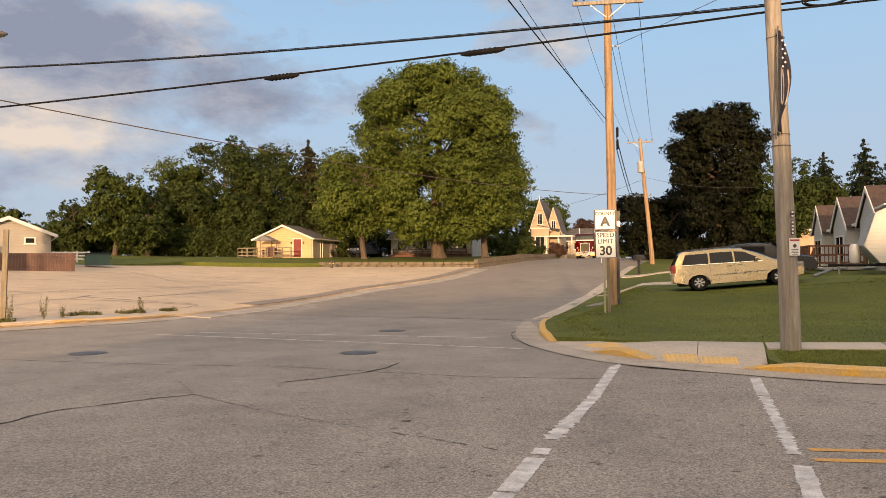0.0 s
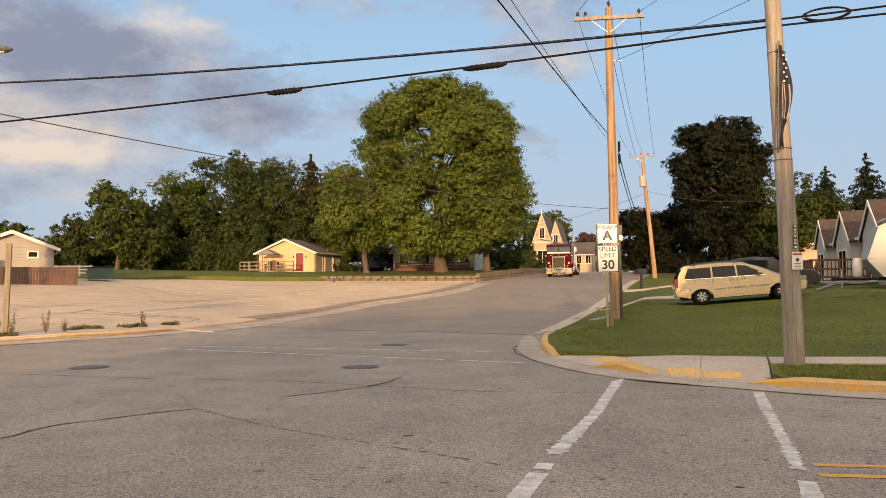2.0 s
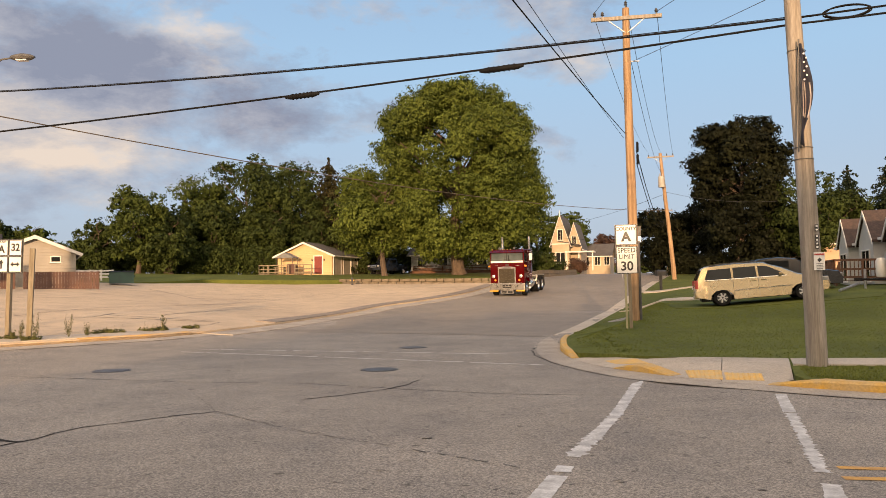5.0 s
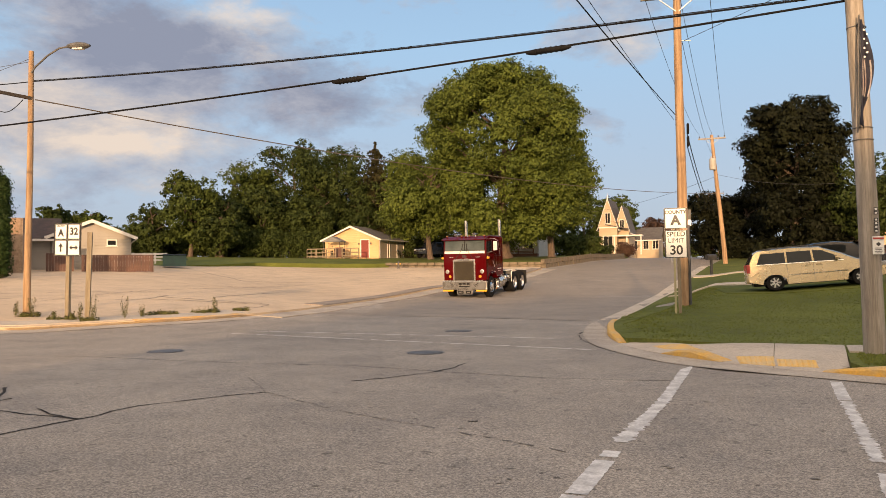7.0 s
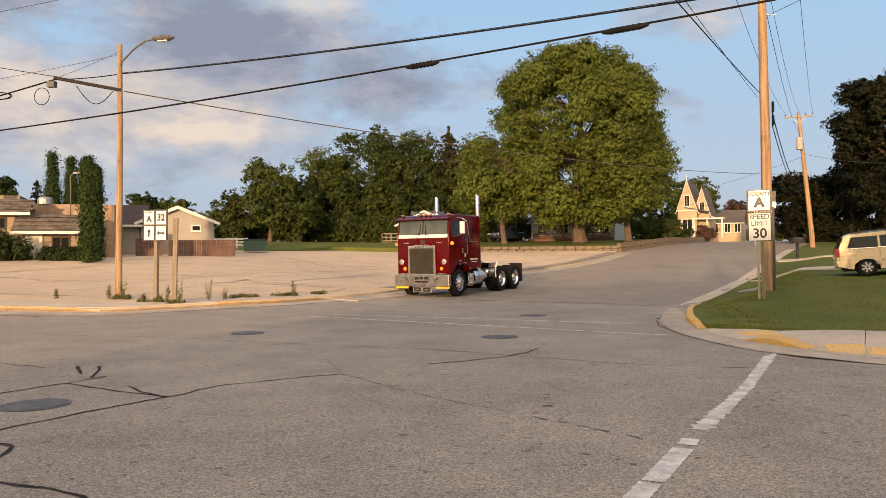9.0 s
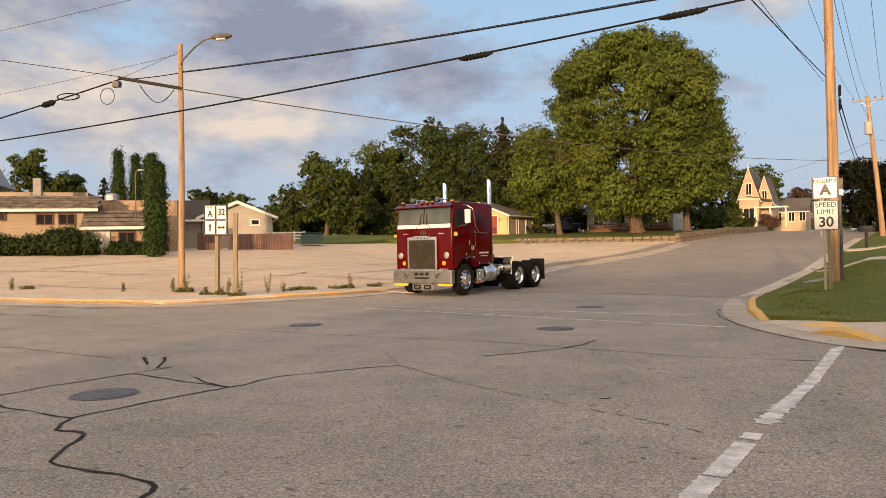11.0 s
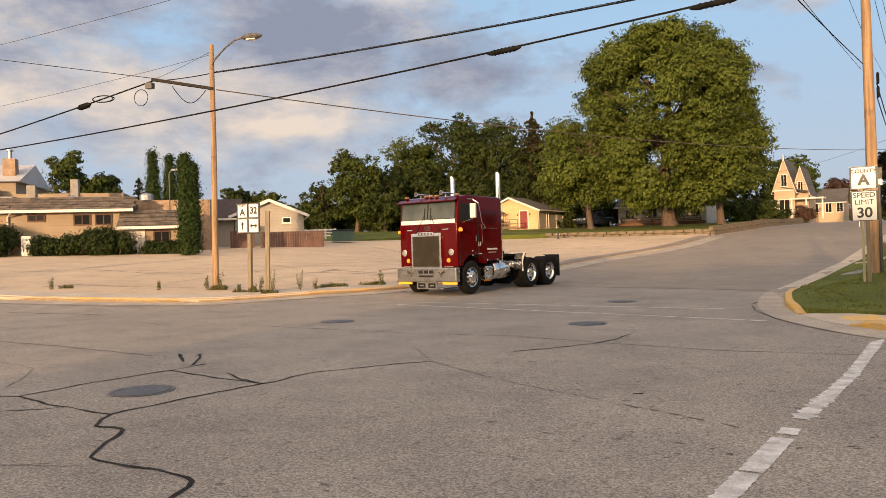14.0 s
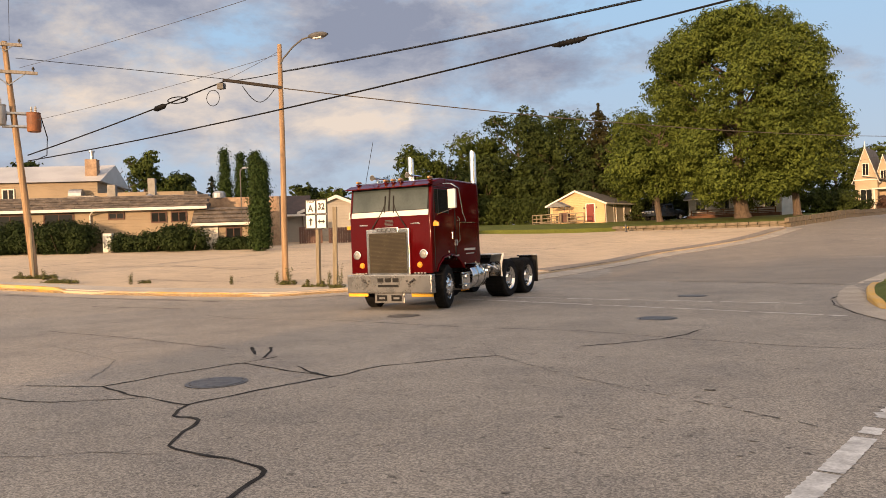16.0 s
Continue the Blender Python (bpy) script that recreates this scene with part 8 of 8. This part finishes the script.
# old house with steep gables on the hill
oz = 3.6
old = gable_house("old_house", pose(13.9, 108.5, oz, 0, 0, -16), 2.5, 8, 4.2, 7.9, M["cream_wall"], M["shingle_grey"], "cream old house with steep pointed gables", "house", 0.25)
window(old, 0, 5.2, 0.7, 1.5, FRONT)
window(old, 0, 1.9, 1.3, 1.6, FRONT)
part("belt_trim", boxm(0, -0.04, 3.9, 2.7, 0.08, 0.14), M["trim"], old)
part("side_roof", boxm(1.2, 0.6, 4.0, 3.2, 1.6, 0.12, 0, pose(0, 0, 0, 0, 12, 0)), M["shingle_grey"], old)
part("finial", rodm((0, -0.2, 7.8), (0, -0.2, 8.7), 0.10, 0.02), M["trim"], old)
old2 = gable_house("old_house_wing", pose(16.0, 109.5, oz, 0, 0, -16), 1.9, 7, 3.8, 6.9, M["cream_wall"], M["shingle_grey"], "cream old house wing with a pointed gable", "house", 0.25)
window(old2, 0, 4.4, 0.6, 1.3, FRONT)
part("porch_roof", boxm(1.0, -1.0, 2.7, 4.0, 2.2, 0.18, 0.02), M["trim"], old2)
for x in (-0.8, 0.9, 2.8):
    part("porch_post", boxm(x, -2.0, 1.35, 0.16, 0.16, 2.6, 0.01), M["trim"], old2)
old3 = gable_house("old_house", pose(20.5, 117.5, oz, 0, 0, -16), 4.2, 7, 2.5, 4.3, M["cream_wall"], M["shingle_grey"], "yellow old house with dark shingle roof", "house", 0.4, "x")
for u in (-1.5, 0.2, 1.6):
    window(old3, u, 1.7, 0.8, 1.3, FRONT)
low = gable_house("low_house", pose(9.3, 110, 3.6, 0, 0, -16), 3.4, 5, 1.9, 2.7, M["light_wall"], M["shingle_grey"], "low pale house behind the maples", "house", 0.3, "x")
window(low, 0.3, 1.1, 1.3, 0.7, FRONT)
shrub("red_shrub", 15.6, 103.5, 1.9, 1.9, 1.9, 170, "round dark red shrub by the old house", M["leaf_red"], 3000, 0.2, z=terrace(15.6, 103.5))
shrub("shrub", 12.4, 101, 2.5, 1.6, 1.3, 171, "low green shrub by the old house", None, 2500, 0.2, z=terrace(12.4, 101))

# sided bungalow with three front gables
bung = thing("bungalow", pose(21.2, 36.4, 0.72, 0, 0, 74), "pale grey sided bungalow with brown gabled roof", "house")
part("wall", boxm(5.0, -4.0, 1.2, 22, 8, 4.2), M["light_wall"], bung)
part("roof", prismm([(0.45, 3.10), (0.45, 3.25), (-4.0, 5.0), (-4.0, 4.85)], -6.4, 16.4, "x"), M["shingle"], bung, "brown shingle roof")
part("roof", prismm([(-8.45, 3.10), (-8.45, 3.25), (-4.0, 5.0), (-4.0, 4.85)], -6.4, 16.4, "x"), M["shingle"], bung, "brown shingle roof")
part("gutter", boxm(5, 0.5, 3.12, 22.8, 0.1, 0.14, 0.01), M["trim"], bung)
BACK = pose(0, 0, 0, 0, 0, 180)
for k, (gx, gw) in enumerate(((0.0, 3.4), (6.1, 3.4), (12.2, 2.8))):
    part("gable_wall", prismm([(gx - gw / 2, -0.6), (gx + gw / 2, -0.6), (gx + gw / 2, 3.15), (gx, 4.6), (gx - gw / 2, 3.15)], 0.7, -3.0, "y"), M["light_wall"], bung)
    for sg in (-1, 1):
        x1 = gx + sg * (gw / 2 + 0.3)
        part("gable_roof", prismm([(gx, 4.66), (x1, 2.95), (x1, 3.10), (gx, 4.82)], 0.80, -3.2, "y"), M["shingle"], bung)
        part("fascia", prismm([(gx, 4.56), (x1, 2.85), (x1, 3.08), (gx, 4.80)], 0.85, 0.81, "y"), M["trim"], bung)
    window(bung, -gx, 1.75, 1.9, 1.7, Matrix.Translation((0, 0.71, 0)) @ BACK)
for u in (3.0, 9.2):
    window(bung, -u, 1.9, 1.2, 1.4, Matrix.Translation((0, 0.01, 0)) @ BACK)
door(bung, -3.9, 0.6, 0.95, 2.05, Matrix.Translation((0, 0.02, 0)) @ BACK, M["trim"])

deck = thing("porch_deck", pose(18.95, 36.0, 0.90, 0, 0, 74), "red-brown stained wooden porch deck with steps", "deck")
for k in range(16):
    part("board", boxm(2.2, 1.5 - k * 0.15, 0.75, 5.4, 0.135, 0.04), M["deck"], deck)
for x in (-0.4, 1.4, 3.2, 4.8):
    part("leg", boxm(x, 1.5, 0.37, 0.12, 0.12, 0.75), M["deck"], deck)
railing(deck, (-0.45, 1.55, 0.77), (4.85, 1.55, 0.77), 0.95, 5, M["deck"])
railing(deck, (-0.45, 1.55, 0.77), (-0.45, -0.8, 0.77), 0.95, 3, M["deck"])
railing(deck, (4.85, 1.55, 0.77), (6.6, 1.55, 0.0), 0.95, 3, M["deck"])
railing(deck, (4.85, 0.4, 0.77), (6.6, 0.4, 0.0), 0.95, 3, M["deck"])
for k in range(4):
    part("tread", boxm(5.1 + k * 0.42, 1.0, 0.62 - k * 0.19, 0.45, 1.2, 0.05), M["deck"], deck)
for k in range(11):
    for sg in (-1, 1):
        part("lattice_slat", boxm(-0.3 + k * 0.5, 1.53 + 0.012 * sg, 0.36, 0.9, 0.01, 0.04, 0, pose(0, 0, 0, 0, 42 * sg, 0)), M["wood"], deck)

trailer = thing("travel_trailer", pose(17.65, 31.0, 1.22, 0, 0, 68), "white ribbed travel trailer on its hitch", "trailer")
M["trailer_white"] = siding("white_trailer_siding", (0.74, 0.71, 0.66), (0.68, 0.65, 0.60), 0.16, 0.5)
# local +y points to the hitch
part("body", prismm([(0.0, 0.55), (0.55, 1.25), (0.12, 2.55), (-0.5, 2.85), (-7.0, 2.85), (-7.2, 2.65), (-7.2, 0.55)], -1.2, 1.2, "x"), M["trailer_white"], trailer)
part("nose_panel", prismm([(0.03, 0.58), (0.58, 1.26), (0.15, 2.53), (0.10, 2.53), (0.53, 1.26), (-0.02, 0.58)], -1.05, 1.05, "x"), M["tank_grey"], trailer, "grey front panel with faded decals")
part("roof_edge", boxm(0, -3.6, 2.86, 2.44, 6.9, 0.06, 0.02), M["trim"], trailer)
part("decal_bar", boxm(-1.205, -0.9, 1.75, 0.006, 0.9, 0.16), M["dark_steel"], trailer)
part("decal_line", boxm(-1.205, -2.0, 2.4, 0.006, 3.0, 0.04), M["dark_steel"], trailer)
for s in (-1, 1):
    part("hitch_rail", pipem([(s * 0.7, 0.0, 0.48), (0, 1.5, 0.48)], 0.05, 6), M["black"], trailer)
    part("wheel", spin([(0.2, -0.1), (0.36, -0.1), (0.37, 0.1), (0.2, 0.1)], 20, "x"), M["tyre"], trailer, at=pose(s * 1.05, -4.2, 0.37))
part("jack", rodm((0, 1.35, 0), (0, 1.35, 0.9), 0.05), M["steel"], trailer)
part("coupler", boxm(0, 1.6, 0.48, 0.16, 0.3, 0.14, 0.02), M["black"], trailer)
part("chassis", boxm(0, -3.6, 0.48, 2.2, 7.0, 0.14), M["black"], trailer)
part("gas_bottle", spin([(0.0, 0.5), (0.17, 0.52), (0.2, 0.6), (0.2, 1.15), (0.15, 1.27), (0.0, 1.3)], 16), M["white"], trailer, "white gas bottle on the hitch", True, pose(-0.15, 0.78, 0.05))
part("beam", pipem([(-0.2, 1.6, 0.3), (-1.5, 2.4, 0.05)], 0.06, 6), M["steel"], trailer)

salmon = gable_house("house", pose(33.5, 70, land(33.5, 70) + 0.2, 0, 0, -16), 9, 8, 2.6, 4.4, M["pink_wall"], M["shingle"], "salmon coloured house behind the trees", "house", 0.4, "x")
window(salmon, 1.5, 1.5, 1.4, 1.0, FRONT)
railing(salmon, (1.2, -0.8, 0.3), (4.5, -0.8, 0.3), 0.9, 4, M["trim"])
white_shed = gable_house("garden_shed", pose(28.8, 76.5, land(28.8, 76.5) + 0.1, 0, 0, -20), 1.3, 2.0, 1.9, 2.3, M["light_wall"], M["shingle_grey"], "small white shed under the trees", "shed", 0.2)
window(white_shed, 0, 1.2, 0.5, 0.7, FRONT)
crate = thing("wooden_box", pose(21.0, 60.0, land(21, 60) + 0.1, 0, 0, -16), "small tan wooden box on the lawn", "box")
part("side", boxm(0, 0, 0.55, 0.6, 0.5, 1.1, 0.02), M["wood"], crate)

# unseen houses behind the camera close the place; added to block sun and darken reflections
for x, y, w, h in ((-26, -30, 13, 3.0), (-6, -33, 12, 3.2), (13, -31, 12, 3.0), (33, -34, 13, 3.1), (-48, -32, 13, 3.0)):
    hb = gable_house("house", pose(x, y, 0, 0, 0, 180), w, 9, h, h + 2.6, M["grey_wall"], M["shingle"], "unseen plain grey house across the street, added to block low sun", "house", 0.4, "x", 0.2)
    for u in (-3, 0.5, 3.5):
        window(hb, u, 1.5, 1.2, 1.2, FRONT)

# ---------------------------------------------------------------- parked vehicles


def car_body(outline, hw, material, tuck=0.14, name="body"):
    """A car shell: a side outline (y, z) with the glass-house drawn in towards the roof."""
    bm = bmesh.new()
    belt = max(z for _, z in outline) * 0.58
    top = max(z for _, z in outline)
    rows = []
    for f in (-1, -0.93, 0.93, 1):
        row = []
        for y, z in outline:
            k = 1 - tuck * max(0, (z - belt) / (top - belt))
            inset = 0.0 if abs(f) < 1 else 0.06
            zz = z - inset * (0.6 if z > 0.5 else -0.2)
            row.append(bm.verts.new((f * hw * k if abs(f) == 1 else (1 if f > 0 else -1) * (hw * k - 0.10), y * (1 if abs(f) < 1 else 0.985), zz if abs(f) == 1 else z)))
        rows.append(row)
    k = len(outline)
    for a, b in zip(rows, rows[1:]):
        for i in range(k):
            bm.faces.new((a[i], a[(i + 1) % k], b[(i + 1) % k], b[i]))
    bm.faces.new(rows[0][::-1])
    bm.faces.new(rows[-1])
    bmesh.ops.recalc_face_normals(bm, faces=bm.faces[:])
    return bm


M["wheel_silver"] = mat("silver_wheel_paint", (0.62, 0.61, 0.59), 0.35, (0.54, 0.53, 0.51), 5, 40, 0.0, metal=0.4, vary=0.06)


def car_wheel(parent, x, y, r, s):
    w = part("wheel", spin([(r * 0.64, -0.1), (r * 0.96, -0.11), (r, -0.08), (r, 0.08), (r * 0.96, 0.11), (r * 0.64, 0.1), (r * 0.6, 0.0), (r * 0.64, -0.1)], 28, "x", False), M["tyre"], parent, smooth=True, at=pose(x, y, r))
    part("rim", spin([(r * 0.66, s * 0.10), (r * 0.62, s * 0.085), (r * 0.58, s * 0.05), (r * 0.2, s * 0.07), (0, s * 0.08)], 24, "x", False), M["dark_steel"], w, smooth=True)
    bm = bmesh.new()
    for k in range(7):
        a = 2 * math.pi * k / 7
        c = Vector((s * 0.095, r * 0.36 * math.cos(a), r * 0.36 * math.sin(a)))
        box(bm, c.x, c.y, c.z, 0.03, r * 0.50, 0.06, 0.008, pose(0, 0, 0, math.degrees(a), 0, 0))
    part("spokes", bm, M["wheel_silver"], w)
    return w


def build_van():
    v = thing("minivan", pose(9.71, 29.11, 0.76, 0, 0, -104) @ pose(0, 0, 0, 4.6, 0, 0) @ Matrix.Translation((-0.90, 0.12, 0)) @ Matrix.Diagonal((0.93, 0.93, 0.88, 1)), "gold metallic minivan parked nose up the drive", "van")
    M["gold"] = mat("champagne_gold_car_paint", (0.42, 0.335, 0.20), 0.26, (0.385, 0.305, 0.18), 1.0, 40, 0.01, metal=0.75, coat=0.7, vary=0.04)
    hw = 0.98
    out = [(-0.98, 0.42), (-1.02, 0.62), (-1.0, 1.05), (-0.92, 1.20), (-0.70, 1.66), (-0.55, 1.74), (0.6, 1.77), (1.7, 1.70), (2.35, 1.42), (2.95, 1.10), (3.6, 0.98), (3.98, 0.84), (4.06, 0.60), (4.02, 0.36),
           (3.55, 0.24), (3.50, 0.52), (3.30, 0.68), (3.08, 0.72), (2.86, 0.68), (2.66, 0.52), (2.62, 0.24),
           (0.46, 0.24), (0.42, 0.52), (0.22, 0.68), (0.0, 0.72), (-0.22, 0.68), (-0.42, 0.52), (-0.46, 0.28)]
    body = part("body", car_body(out, hw, None), M["gold"], v, "", True)
    for s in (-1, 1):
        def sg(name, pts, m, lift=0.012, parent=body, label=""):
            bm = bmesh.new()
            q = []
            for y, z in pts:
                k = 1 - 0.14 * max(0, (z - 1.03) / 0.74)
                q.append(bm.verts.new((s * (hw * k + lift), y, z)))
            r = [bm.verts.new((c.co.x - s * 0.03, c.co.y, c.co.z)) for c in q]
            bm.faces.new(q)
            for i in range(len(q)):
                bm.faces.new((q[i], r[i], r[(i + 1) % len(q)], q[(i + 1) % len(q)]))
            bmesh.ops.recalc_face_normals(bm, faces=bm.faces[:])
            return part(name, bm, m, parent, label)
        sg("side_window", [(-0.62, 1.16), (0.42, 1.13), (0.42, 1.58), (-0.46, 1.58)], M["glass"])
        sg("side_window", [(0.50, 1.13), (1.38, 1.11), (1.36, 1.57), (0.50, 1.59)], M["glass"])
        sg("side_window", [(1.46, 1.11), (2.42, 1.09), (2.30, 1.24), (1.78, 1.53), (1.44, 1.57)], M["glass"])
        for y in (0.46, 1.42):
            sg("door_seam", [(y, 0.34), (y + 0.012, 0.34), (y + 0.012, 1.1), (y, 1.1)], M["dark_steel"], 0.004)
        sg("side_moulding", [(0.5, 0.60), (2.6, 0.62), (2.6, 0.66), (0.5, 0.64)], M["chrome"], 0.014)
        sg("beltline_trim", [(-0.64, 1.125), (2.5, 1.06), (2.5, 1.08), (-0.64, 1.145)], M["chrome"], 0.012)
        for y in (1.22, 1.62):
            part("door_handle", boxm(s * (hw + 0.02), y, 0.98, 0.03, 0.22, 0.04, 0.01), M["gold"], body)
        part("mirror", boxm(s * (hw + 0.12), 2.25, 1.16, 0.16, 0.14, 0.16, 0.04), M["gold"], body)
        part("tail_lamp", boxm(s * (hw - 0.06), -0.96, 1.0, 0.18, 0.14, 0.36, 0.03), M["sign_red"], body, "red tail lamp")
        part("headlamp", boxm(s * (hw - 0.16), 3.86, 0.80, 0.34, 0.28, 0.18, 0.04), M["lamp_glass"], body)
        part("roof_rail", pipem([(s * 0.72, -0.4, 1.76), (s * 0.72, 0.0, 1.80), (s * 0.72, 1.2, 1.80), (s * 0.72, 1.5, 1.76)], 0.018, 6), M["dark_steel"], body)
        for y in (0.0, 3.08):
            car_wheel(v, s * 0.86, y, 0.345, s)
    part("windscreen", prismm([(1.78, 1.655), (2.42, 1.385), (2.44, 1.41), (1.80, 1.68)], -0.74, 0.74, "x"), M["glass"], body)
    part("rear_window", prismm([(-0.95, 1.16), (-0.74, 1.60), (-0.77, 1.62), (-0.985, 1.17)], -0.72, 0.72, "x"), M["glass"], body)
    part("bumper", boxm(0, -0.98, 0.52, 1.8, 0.16, 0.30, 0.06), M["gold"], body)
    part("number_plate", boxm(0, -1.07, 0.85, 0.32, 0.02, 0.16, 0.005), M["sign_white"], body)
    part("chassis", boxm(0, 1.5, 0.30, 1.6, 4.6, 0.16, 0.03), M["black"], v)


build_van()
tagged(drape("driveway_ramp", [(8.3, 31.5), (8.0, 29.0), (14.6, 27.0), (16.5, 29.6)], 0.14, M["grass"], 0.7, 0.2), "worn grass bank under the parked van", "driveway", kind="structure")


def build_sedan(name, at, material, label, pickup=False):
    c = thing(name, at, label, "pickup truck" if pickup else "car")
    if pickup:
        out = [(-2.3, 0.5), (-2.3, 1.1), (-0.6, 1.12), (-0.5, 1.75), (-0.3, 1.82), (0.8, 1.80), (1.4, 1.22), (2.5, 1.12), (2.65, 0.95), (2.65, 0.45), (2.1, 0.40), (1.2, 0.4), (-1.0, 0.4), (-2.0, 0.45)]
    else:
        out = [(-1.9, 0.4), (-2.0, 0.8), (-1.7, 1.0), (-1.0, 1.42), (-0.2, 1.50), (0.5, 1.44), (1.2, 1.02), (2.2, 0.88), (2.4, 0.6), (2.35, 0.35), (1.0, 0.28), (-1.0, 0.28)]
    body = part("body", car_body(out, 0.92, None), material, c, "", True)
    part("windscreen", prismm([(0.86, 1.76), (1.36, 1.26), (1.40, 1.28), (0.9, 1.80)] if pickup else [(0.52, 1.42), (1.16, 1.05), (1.18, 1.08), (0.54, 1.46)], -0.7, 0.7, "x"), M["glass"], body)
    for s in (-1, 1):
        part("side_window", boxm(s * 0.865, 0.25 if pickup else -0.25, 1.46 if pickup else 1.2, 0.06, 0.95, 0.42 if pickup else 0.3, 0.02), M["glass"], body)
        part("headlamp", boxm(s * 0.7, 2.6 if pickup else 2.3, 0.92 if pickup else 0.72, 0.3, 0.14, 0.16, 0.03), M["lamp_glass"], body)
        for y in ((-1.5, 1.75) if pickup else (-1.35, 1.45)):
            car_wheel(c, s * 0.82, y, 0.38 if pickup else 0.32, s)
    part("grille", boxm(0, 2.64 if pickup else 2.36, 0.85 if pickup else 0.6, 0.9, 0.08, 0.3, 0.02), M["chrome"], body)
    return c


M["navy"] = mat("dark_car_paint", (0.008, 0.009, 0.012), 0.25, (0.012, 0.013, 0.016), 1, 30, 0.0, coat=0.1, spec=0.3)
build_sedan("pickup_truck", pose(-8.5, 87.0, 3.14, 0, 0, 145), M["navy"], "dark pickup truck parked by the garage", True)
build_sedan("sedan", pose(13.95, 34.0, 1.22, 0, 0, -100), M["navy"], "dark sedan parked behind the minivan")

# ---------------------------------------------------------------- weeds on the lot's edge


def weed(x, y, h, seed, n=170, stalk=True):
    h *= 0.85
    rnd_ = random.Random(seed)
    t = thing("weed", pose(x, y, land(x, y) + 0.11), "scraggy green weed growing in a pavement crack", "weed", "weeds along the lot")
    bm = bmesh.new()
    cl = []
    for i in range(5):
        a, l = rnd_.uniform(0, 6.28), h * rnd_.uniform(0.5, 1.0)
        e = Vector((math.cos(a) * h * 0.13, math.sin(a) * h * 0.13, l))
        rod(bm, (0, 0, 0), e, 0.006, 0.002, 4)
        cl += [(e.x * f, e.y * f, e.z * f, 0.05 + 0.04 * (1 - f), 1.2) for f in (0.3, 0.55, 0.8, 1.0)]
    part("stems", bm, M["weed"], t)
    fo = new("foliage", leaves_mesh("foliage", cl, n, 0.045, M["weed"], seed))
    fo.parent = t


for i, (x, y, h) in enumerate(((-14.8, 22.5, 0.95), (-15.3, 22.45, 0.5), (-13.2, 22.0, 0.35), (-12.45, 21.85, 0.9), (-12.9, 21.9, 0.7), (-11.9, 22.7, 0.85), (-13.9, 22.2, 0.3), (-10.0, 25.2, 0.8), (-16.9, 22.0, 0.35), (-20.5, 21.0, 0.5),
                             (-24.9, 21.2, 0.45), (-26.3, 21.3, 0.35), (-11.6, 23.2, 0.5))):
    weed(x, y, h, 300 + i)


def weed_clump(x, y, long, turn, seed, h=0.2):
    """A low ragged strip of grass and weeds in a joint."""
    rnd_ = random.Random(seed)
    t = thing("weed_clump", pose(x, y, land(x, y) + 0.11, 0, 0, turn), "low ragged weeds and grass in a pavement joint", "weed", "weeds along the lot")
    cl = []
    for k in range(int(long * 30)):
        u, q = rnd_.uniform(-0.5, 0.5), rnd_.uniform(0.3, 1.0)
        cl.append((u * long, rnd_.gauss(0, 0.07), h * 0.4 * q * (1 - 1.2 * u * u), 0.05 + 0.06 * q * rnd_.random(), 0.9))
    fo = new("foliage", leaves_mesh("foliage", cl, int(long * 1300), 0.05, M["weed"], seed, -0.3))
    fo.parent = t
    bm = bmesh.new()
    for k in range(int(long * 26)):
        u = rnd_.uniform(-0.5, 0.5) * long
        rod(bm, (u, rnd_.gauss(0, 0.06), 0), (u + rnd_.gauss(0, 0.06), rnd_.gauss(0, 0.1), h * rnd_.uniform(0.5, 1.6)), 0.004, 0.001, 3)
    tagged(part("blades", bm, M["weed"], t), kind="stuff")


for i, (x, y, long, turn, h) in enumerate(((-11.4, 24.0, 1.1, 48, 0.16), (-10.3, 25.3, 0.9, 55, 0.22), (-9.7, 26.7, 0.6, 65, 0.12), (-14.95, 22.55, 0.55, 15, 0.24), (-13.5, 22.0, 0.8, 15, 0.14), (-12.6, 21.9, 0.5, 30, 0.16), (-25.5, 21.3, 1.9, 10, 0.2),
                                          (-23.4, 20.6, 1.6, 5, 0.16), (-20.4, 21.6, 0.4, 8, 0.10))):
    weed_clump(x, y, long, turn, 330 + i, h)


def motions():
    steps = [k * 0.25 for k in range(65)]
    walk(truck, [(t, truck_pose(t)) for t in steps])
    # the wheels roll with the way driven
    ticks = [k / FPS for k in range(481)]
    spots = [truck_at(t) for t in ticks]
    driven = [0.0]
    for p, q in zip(spots, spots[1:]):
        driven.append(driven[-1] + math.hypot(q[0] - p[0], q[1] - p[1]))
    picked, last = [], None
    for k in range(481):
        if last is None or k == 480 or driven[k] - driven[last] > 0.24 or (k < 480 and driven[k + 1] - driven[last] > 0.6) or k - last >= 30:
            picked.append(k)
            last = k
    for wheel, x, y, r, steers in truck_wheels:
        rows = []
        for k in picked:
            t = ticks[k]
            steer = 14 * ease((t - 14.4) / 1.2) if steers else 0
            rows.append((t, pose(x, y, r, 0, 0, steer) @ pose(0, 0, 0, -math.degrees(driven[k] / r), 0, 0)))
        walk(wheel, rows)


motions()
